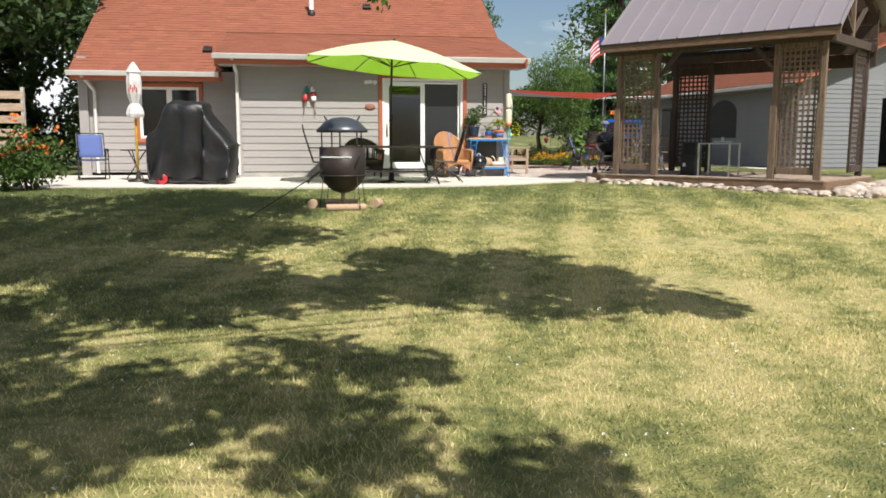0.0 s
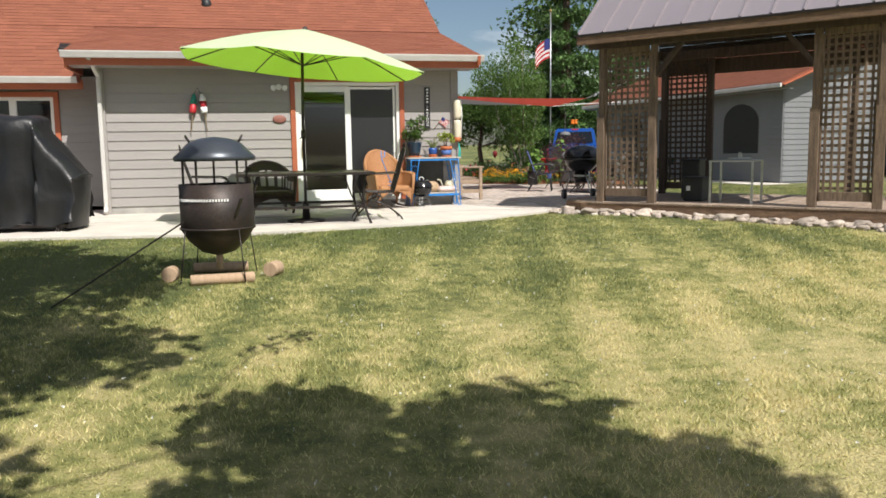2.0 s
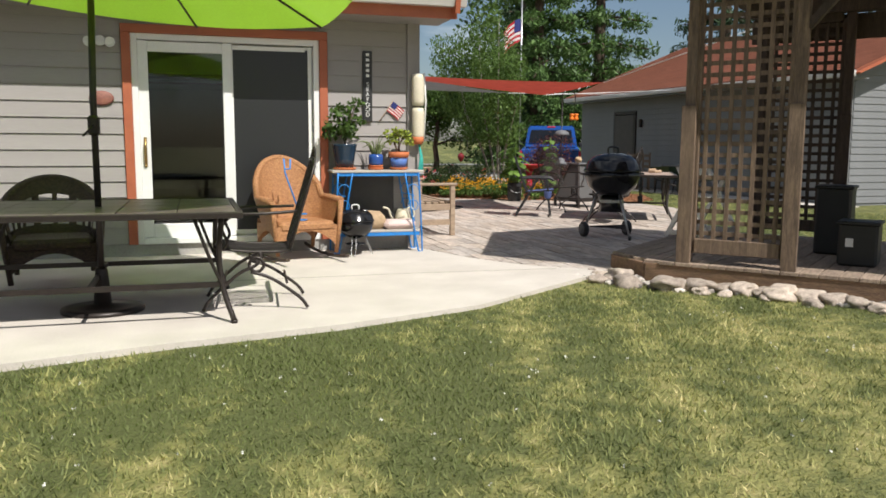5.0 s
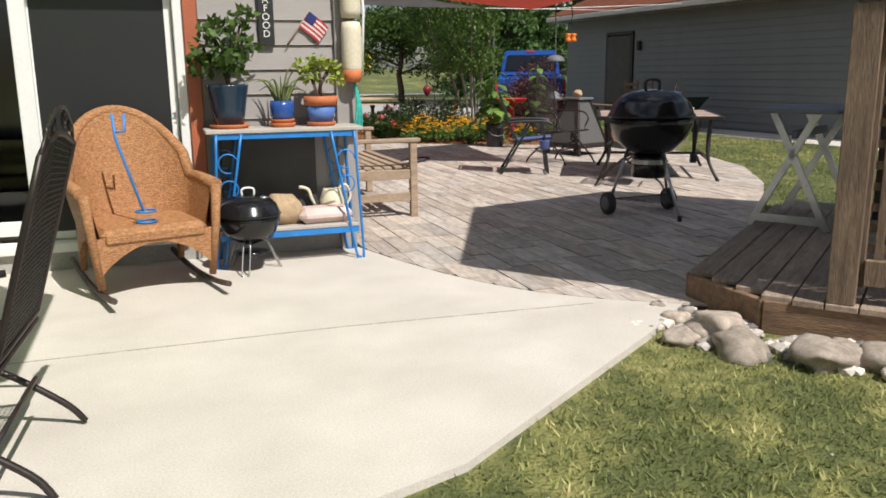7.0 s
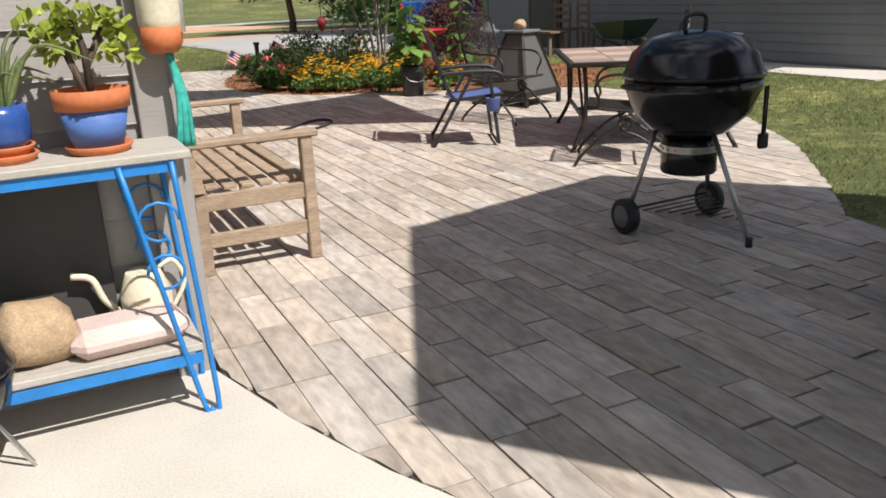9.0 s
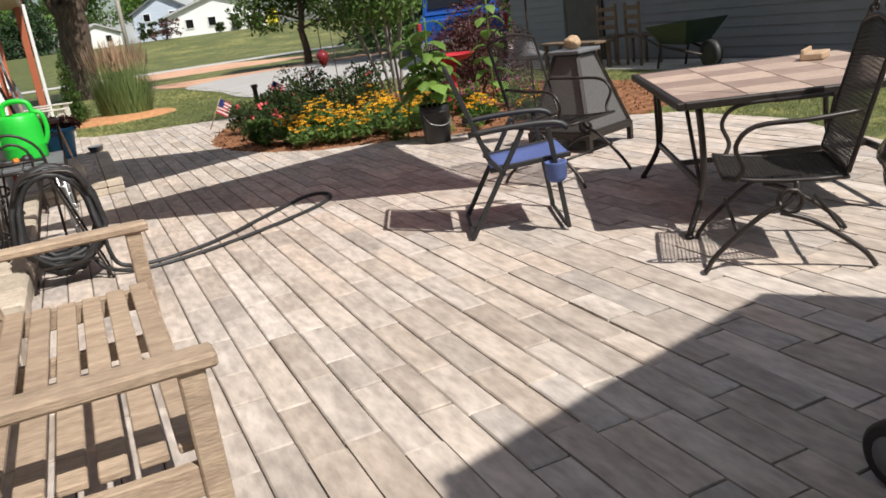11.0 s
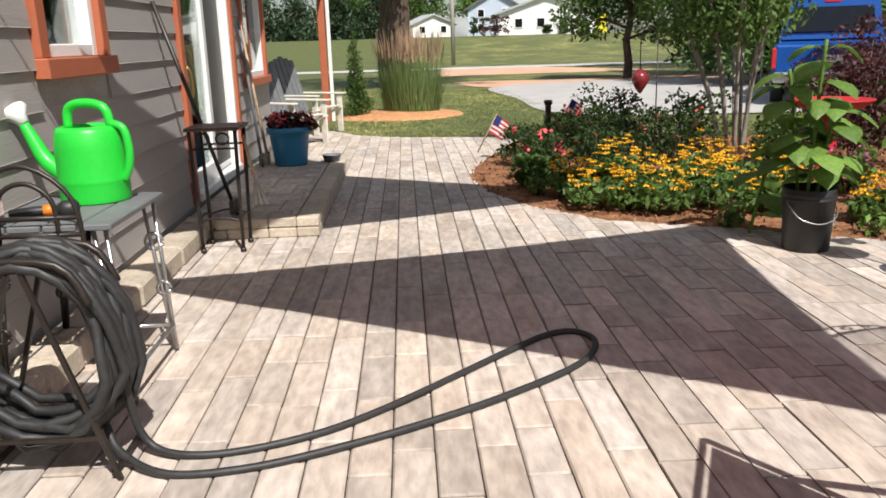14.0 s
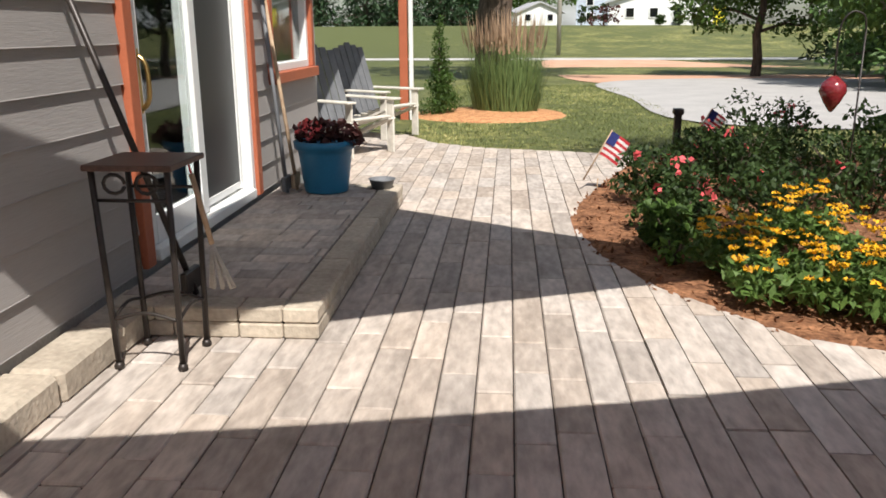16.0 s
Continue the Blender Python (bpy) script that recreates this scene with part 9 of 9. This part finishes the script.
def work_table(m, w, d, h, label, cross):
    root = thing("work_table", m, label, "table")
    bm = bm_new()
    box(bm, (0, 0, h), (w, d, 0.025), bevel=0.005)
    part("tabletop", bm, GREYPAINT if cross else STEEL, root)
    if cross:
        for x in (-w * 0.38, w * 0.38):
            for s in (-1, 1):
                bm = bm_new()
                bar(bm, (x, s * d * 0.45, 0.0), (x, -s * d * 0.25, h - 0.01), 0.045, 0.025, up=(1, 0, 0))
                part("leg", bm, STEEL, root, "pale metal leg")
            bm = bm_new()
            bar(bm, (x, -d * 0.42, 0.06), (x, d * 0.42, 0.06), 0.03, 0.05)
            part("foot_rail", bm, STEEL, root)
        bm = bm_new()
        bar(bm, (-w * 0.38, 0, h * 0.8), (w * 0.38, 0, h * 0.8), 0.03, 0.05)
        part("stretcher", bm, GREYPAINT, root)
    else:
        for x in (-w / 2 + 0.02, w / 2 - 0.02):
            for y in (-d / 2 + 0.02, d / 2 - 0.02):
                bm = bm_new()
                bar(bm, (x, y, 0), (x, y, h), 0.028, 0.028)
                part("leg", bm, STEEL, root, "pale metal leg")
    return root


work_table(gz_place(2.73, 0.45, 0.15), 0.64, 0.5, 0.62, "small pale metal table in the gazebo", False)
work_table(gz_place(0.3, 2.15, 0.15, 82), 0.95, 0.56, 0.78, "folding table with pale crossed legs on the deck", True)


def arched_board():
    root = thing("arched_board", gz_place(2.76, 0.52, 0.795), "black arched board standing on the metal table", "board")
    bm = bm_new()
    pts = [(-0.25, 0.08), (0.25, 0.08), (0.25, 0.52)] + [(0.25 * math.cos(a), 0.52 + 0.27 * math.sin(a)) for a in [math.pi * k / 14 for k in range(1, 14)]] + [(-0.25, 0.52)]
    a = [bm.verts.new((x, -0.015, z)) for x, z in pts]
    b = [bm.verts.new((x, 0.015, z)) for x, z in pts]
    bm.faces.new(a)
    bm.faces.new(list(reversed(b)))
    for i in range(len(pts)):
        bm.faces.new((a[i], a[(i + 1) % len(pts)], b[(i + 1) % len(pts)], b[i]))
    bmesh.ops.recalc_face_normals(bm, faces=bm.faces[:])
    part("panel", bm, BLACKPLASTIC, root)
    bm = bm_new()
    box(bm, (0, 0, 0.01), (0.3, 0.16, 0.02), bevel=0.004)
    bar(bm, (0, 0, 0.0), (0, 0, 0.1), 0.05, 0.03)
    part("stand", bm, STEEL, root)


arched_board()
for u, v, w, h, lab in ((2.02, 0.75, 0.3, 0.36, "black plastic bin on the gazebo deck"), (1.72, 1.45, 0.3, 0.62, "dark covered stand inside the gazebo")):
    root = thing("black_bin", gz_place(u, v, 0.15), lab, "bin")
    bm = bm_new()
    box(bm, (0, 0, h / 2), (w, w, h), bevel=0.02)
    part("body", bm, BLACKPLASTIC, root)
    bm = bm_new()
    box(bm, (0, 0, h), (w + 0.03, w + 0.03, 0.03), bevel=0.008)
    part("lid", bm, BLACKPLASTIC, root)
    if h < 0.5:
        bm = bm_new()
        box(bm, (-0.06, -w / 2 - 0.003, h * 0.55), (0.06, 0.006, 0.07))
        part("sticker", bm, WHITE, root, "white paper sticker")


# ---------------------------------------------------------------- drive and beyond
def pickup():
    root = thing("pickup_truck", place(13.86, 35.6, -0.12, -25), "bright blue pickup truck seen from behind", "truck")
    W = 2.0
    bm = bm_new()
    box(bm, (0, 1.0, 0.82), (W, 2.0, 0.62), bevel=0.06)
    box(bm, (0, 0.02, 0.85), (W - 0.1, 0.08, 0.55), bevel=0.03)
    box(bm, (0, 3.3, 0.86), (W, 2.6, 0.72), bevel=0.08)
    box(bm, (0, 5.0, 0.82), (W - 0.06, 1.0, 0.6), bevel=0.12)
    part("body", bm, BLUECAR, root)
    bm = bm_new()
    lo = [(-0.92, 2.0, 1.2), (0.92, 2.0, 1.2), (0.92, 4.0, 1.2), (-0.92, 4.0, 1.2)]
    hi = [(-0.8, 2.2, 1.94), (0.8, 2.2, 1.94), (0.8, 3.5, 1.96), (-0.8, 3.5, 1.96)]
    a, b = [bm.verts.new(p) for p in lo], [bm.verts.new(p) for p in hi]
    for i in range(4):
        bm.faces.new((a[i], a[(i + 1) % 4], b[(i + 1) % 4], b[i]))
    bm.faces.new(b)
    bmesh.ops.bevel(bm, geom=bm.edges[:], offset=0.05, segments=2, affect="EDGES")
    cab = part("cab", bm, BLUECAR, root)
    bm = bm_new()
    bm.faces.new([bm.verts.new(p) for p in [(-0.78, 1.99, 1.34), (0.78, 1.99, 1.34), (0.7, 2.12, 1.8), (-0.7, 2.12, 1.8)]])
    part("rear_window", bm, DARKGLASS, cab, "tinted rear window")
    for s in (-1, 1):
        bm = bm_new()
        bm.faces.new([bm.verts.new(p) for p in [(s * 0.925, 2.2, 1.3), (s * 0.925, 3.8, 1.3), (s * 0.79, 3.4, 1.75), (s * 0.79, 2.35, 1.75)]])
        part("side_window", bm, DARKGLASS, cab)
        bm = bm_new()
        box(bm, (s * 0.93, 0.02, 0.9), (0.16, 0.06, 0.36), bevel=0.02)
        part("tail_light", bm, REDPAINT, root, "red tail light")
        bm = bm_new()
        box(bm, (s * 1.1, 3.6, 1.28), (0.2, 0.1, 0.18), bevel=0.04)
        part("wing_mirror", bm, BLACKPLASTIC, root)
        for y in (1.0, 4.7):
            bm = bm_new()
            lathe(bm, [(0.2, -0.12), (0.36, -0.12), (0.4, -0.09), (0.4, 0.09), (0.36, 0.12), (0.2, 0.12)], seg=26)
            wh = part("wheel", bm, RUBBER, root, "", Matrix.Translation((s * 0.88, y, 0.4)) @ Matrix.Rotation(radians(90), 4, "Y"))
            bm = bm_new()
            lathe(bm, [(0.01, -0.1), (0.22, -0.1), (0.24, -0.125), (0.24, 0.125), (0.22, 0.1), (0.01, 0.1)], seg=20)
            part("rim", bm, STEEL, wh)
    bm = bm_new()
    box(bm, (0, 2.19, 1.9), (0.3, 0.04, 0.05), bevel=0.01)
    part("brake_light", bm, REDPAINT, cab, "high red brake light")
    bm = bm_new()
    box(bm, (0, -0.08, 0.58), (W - 0.04, 0.16, 0.18), bevel=0.04)
    part("bumper", bm, STEEL, root, "bright steel bumper")
    bm = bm_new()
    box(bm, (0, -0.03, 0.88), (0.3, 0.02, 0.15), bevel=0.005)
    part("number_plate", bm, WHITE, root)


pickup()


def garage_side():
    root = thing("timber_bench", GA @ place(-0.95, 6.9, -0.02, 90), "old dark timber bench against the garage", "bench")
    bm = bm_new()
    box(bm, (0, 0, 0.42), (1.5, 0.4, 0.04), bevel=0.005)
    part("seat", bm, CEDAR, root)
    for x in (-0.65, 0.65):
        for y in (-0.15, 0.15):
            bm = bm_new()
            bar(bm, (x, y, 0), (x, y, 0.41), 0.06, 0.06)
            part("leg", bm, CEDAR, root)
    ch = thing("wooden_chair", GA @ place(-0.5, 5.75, -0.02, 80), "old brown ladder-back wooden chair by the garage", "chair", "garage chairs")
    for x in (-0.2, 0.2):
        for y, h in ((-0.18, 0.45), (0.18, 0.98)):
            bm = bm_new()
            bar(bm, (x, y, 0), (x, y, h), 0.035, 0.035)
            part("leg", bm, CEDAR, ch)
    bm = bm_new()
    box(bm, (0, 0, 0.45), (0.44, 0.42, 0.03), bevel=0.005)
    part("seat", bm, CEDAR, ch)
    for z in (0.62, 0.76, 0.9):
        bm = bm_new()
        box(bm, (0, 0.18, z), (0.38, 0.02, 0.07), bevel=0.004)
        part("back_slat", bm, CEDAR, ch)
    copy_thing(ch, GA @ place(-0.5, 6.4, -0.02, 95))
    wb = thing("wheelbarrow", GA @ place(-0.85, 4.5, -0.02, 80), "dark green wheelbarrow beside the garage", "wheelbarrow")
    bm = bm_new()
    lo = [(-0.3, -0.2, 0.35), (0.3, -0.2, 0.35), (0.3, 0.2, 0.35), (-0.3, 0.2, 0.35)]
    hi = [(-0.55, -0.34, 0.68), (0.5, -0.34, 0.62), (0.5, 0.34, 0.62), (-0.55, 0.34, 0.68)]
    a, b = [bm.verts.new(p) for p in lo], [bm.verts.new(p) for p in hi]
    bm.faces.new(list(reversed(a)))
    for i in range(4):
        bm.faces.new((a[i], a[(i + 1) % 4], b[(i + 1) % 4], b[i]))
    part("tray", bm, material("dark green enamel", (0.012, 0.035, 0.022), 0.5), wb)
    for s in (-1, 1):
        tubes("handle", wb, [[(-0.55, s * 0.12, 0.2), (0.3, s * 0.25, 0.34), (0.95, s * 0.28, 0.55)], [(0.25, s * 0.24, 0.33), (0.35, s * 0.24, 0.0)]], 0.018, IRON)
    bm = bm_new()
    lathe(bm, [(0.08, -0.05), (0.19, -0.05), (0.2, 0.0), (0.19, 0.05), (0.08, 0.05)], seg=20)
    part("wheel", bm, RUBBER, wb, "", Matrix.Translation((-0.6, 0, 0.2)) @ Matrix.Rotation(radians(90), 4, "X"))


garage_side()


def flag_pole():
    root = thing("flag_pole", place(15.2, 41.5, -0.1), "tall thin metal flag pole with a striped flag", "flag pole")
    tubes("pole", root, [[(0, 0, 0), (0, 0, 7.4)]], 0.032, STEEL)
    bm = bm_new()
    lathe(bm, [(0.01, 7.38), (0.08, 7.46), (0.01, 7.55)], seg=14)
    part("ball_finial", bm, BRASS, root)
    hoist = Matrix.Translation((-0.05, 0, 5.3)) @ Matrix.Rotation(radians(190), 4, "Z")
    for i in range(9):
        bm = bm_new()
        z0 = 0.9 * (1 - (i + 1) / 9)

        def fn(u, v):
            return hoist @ Vector((u * 0.75, 0.08 * math.sin(u * 6), z0 + v * 0.1 - 0.75 * u * u * 0.8))
        patch(bm, None, 8, 1, fn)
        part("stripe", bm, STRIPE_R if i % 2 == 0 else WHITECLOTH, root)
    bm = bm_new()
    patch(bm, None, 4, 2, lambda u, v: hoist @ Vector((u * 0.32, 0.012 + 0.08 * math.sin(u * 0.42 * 6), 0.42 + v * 0.48 - 0.75 * (u * 0.42) ** 2 * 0.8)))
    part("canton", bm, STRIPE_B, root)


flag_pole()


def far_house(name, pos, w, d, h, rise, turn, wall, label, wins):
    root = thing(name, place(*pos, turn), label, "house")
    bm = bm_new()
    box(bm, (0, 0, h / 2), (w, d, h))
    for y in (-d / 2, d / 2):
        bm.faces.new([bm.verts.new(p) for p in [(-w / 2, y, h), (w / 2, y, h), (0, y, h + rise)]])
    part("wall", bm, wall, root)
    for s in (-1, 1):
        bm = bm_new()
        roof_plate(bm, [(s * (w / 2 + 0.4), -d / 2 - 0.4, h - 0.1), (s * (w / 2 + 0.4), d / 2 + 0.4, h - 0.1), (0, d / 2 + 0.4, h + rise + 0.1), (0, -d / 2 - 0.4, h + rise + 0.1)], 0.2)
        part("roof", bm, material("far pale roof", (0.45, 0.45, 0.46), 0.8) if wall is WHITE else GREYPAINT, root)
    for x, z in wins:
        bm = bm_new()
        box(bm, (x, -d / 2 - 0.03, z), (0.9, 0.1, 1.0))
        wn_ = part("window", bm, WHITE, root)
        bm = bm_new()
        box(bm, (x, -d / 2 - 0.09, z), (0.7, 0.03, 0.8))
        part("pane", bm, DARKGLASS, wn_)


far_house("white_barn", (21.9, 112, 1.5), 9.6, 14, 2.3, 1.5, -8, WHITE, "low white gabled outbuilding beyond the road", [(-2.8, 1.2), (-0.6, 1.2), (1.6, 1.2)])
far_house("pale_house", (18.7, 128, 1.5), 6.6, 9, 3.4, 1.9, -12, material("pale blue siding", (0.55, 0.62, 0.72), 0.6), "pale blue two-storey house beyond the road", [(-1.7, 2.8), (1.3, 2.8), (-1.7, 1.1), (1.3, 1.1)])
far_house("low_house", (10.0, 140, 1.5), 6, 8, 2.0, 1.2, 10, WHITE, "low white house among far trees", [(-1.6, 1.2), (1.4, 1.2)])
bm = bm_new()
box(bm, (0, 0, 0.9), (1.8, 1.6, 1.8), bevel=0.08)
box(bm, (0, 0, 1.85), (1.9, 1.7, 0.12), bevel=0.03)
ob = tagged(part("yellow_bin", bm, material("yellow plastic", (0.75, 0.65, 0.03), 0.5)), "bright yellow container beside the white outbuilding", "container")
ob.matrix_world = place(27.4, 111, 1.5)
for i, (x, y, w, h) in enumerate([(15.5, 103, 3.2, 1.9), (20.8, 104.2, 1.0, 1.0), (22.6, 104.2, 1.0, 1.0), (24.4, 104.4, 1.0, 1.0), (14.6, 118, 1.2, 2.6), (15.9, 118, 1.2, 2.6), (17.2, 118, 1.2, 2.6)]):
    tagged(bush("far_shrub", place(x, y, lawn_z(x, y)), w, h, 260, 0.35, BURGUNDY if i == 0 else LEAF_DARK, "clipped dark shrub beside the far house", 400 + i), group="far shrubs")
bush("drive_shrub", place(19.5, 50.5, -0.2), 2.6, 1.9, 1300, 0.2, LEAF_DARK, "dark rounded shrub beside the drive", 410)
root = thing("utility_pole", place(9.6, 74.0, -0.3), "grey wooden utility pole by the road", "utility pole")
tubes("pole", root, [[(0, 0, 0), (0, 0, 9)]], 0.14, PALEBOARD)
root = thing("red_bell", place(5.3, 28.8, 2.2), "terracotta bell hung from the porch fascia", "wind bell")
bm = bm_new()
lathe(bm, [(0.06, -0.1), (0.055, -0.02), (0.03, 0.06), (0.008, 0.08)], seg=14)
part("bell", bm, TERRACOTTA, root)
tubes("cord", root, [[(0, 0, 0.07), (-0.04, 0.06, 0.24)]], 0.004, IRON)

# ---------------------------------------------------------------- plank pavers
def pavers():
    bm = bm_new()
    slab(bm, PAVED, -0.14, -0.012)
    root = struct("pavement_planks", bm, JOINT, "terrace of weathered tan and grey plank pavers", "terrace")
    widths, cache, near, rest = 0.136, {}, 0, bm_new()
    xs = min(p[0] for p in PAVED)
    i = 0
    while xs + i * widths < max(p[0] for p in PAVED):
        x = xs + (i + 0.5) * widths
        y = 17.0 + random.uniform(-0.5, 0)
        while y < 34.5:
            ln = random.choice((0.30, 0.41, 0.41, 0.54, 0.54, 0.68))
            yc = y + ln / 2
            h = widths / 2 - 0.0015
            ok = [inside(x + sx * h, yc + sy * (ln / 2 - 0.004), PAVED) for sx in (-1, 1) for sy in (-1, -0.33, 0.33, 1)]
            if all(ok):
                z = random.uniform(-0.003, 0.003)
                tilt = Matrix.Rotation(random.uniform(-0.004, 0.004), 4, "Y") @ Matrix.Rotation(random.uniform(-0.003, 0.003), 4, "X")
                if 5.2 < x < 7.7 and 20.6 < y < 30.2 and near < 300:
                    if ln not in cache:
                        b = bm_new()
                        box(b, (0, 0, -0.03), (widths - 0.005, ln - 0.007, 0.06), bevel=0.006)
                        cache[ln] = mesh_of("paver", b, PAVER)
                    piece("paver", cache[ln], root, Matrix.Translation((x, yc, z)) @ tilt)
                    near += 1
                else:
                    vs = box(rest, (0, 0, -0.03), (widths - 0.006, ln - 0.012, 0.06), tilt, bevel=0.0)
                    bmesh.ops.translate(rest, vec=(x, yc, z), verts=vs)
            elif any(ok):
                n = max(int(ln / 0.05), 2)
                run = []
                for k in range(n + 1):
                    yy = y + 0.004 + (ln - 0.008) * k / n
                    xa, xb = x - h, x + h
                    row = [xa + (xb - xa) * q / 8 for q in range(9) if inside(xa + (xb - xa) * q / 8, yy, PAVED)]
                    if row and row[-1] - row[0] > 0.01:
                        run.append((row[0], row[-1], yy))
                    elif len(run) > 1:
                        break
                if len(run) > 1:
                    out = [(a, c) for a, b_, c in run] + [(b_, c) for a, b_, c in reversed(run)]
                    top = [rest.verts.new((p, q, 0.0)) for p, q in out]
                    bot = [rest.verts.new((p, q, -0.05)) for p, q in out]
                    f = rest.faces.new(top)
                    for k in range(len(out)):
                        rest.faces.new((bot[k], bot[(k + 1) % len(out)], top[(k + 1) % len(out)], top[k]))
            y += ln
        i += 1
    for f in rest.faces:
        f.normal_update()
    tagged(part("paver_field", rest, PAVER_JOIN, root), kind="stuff")


pavers()
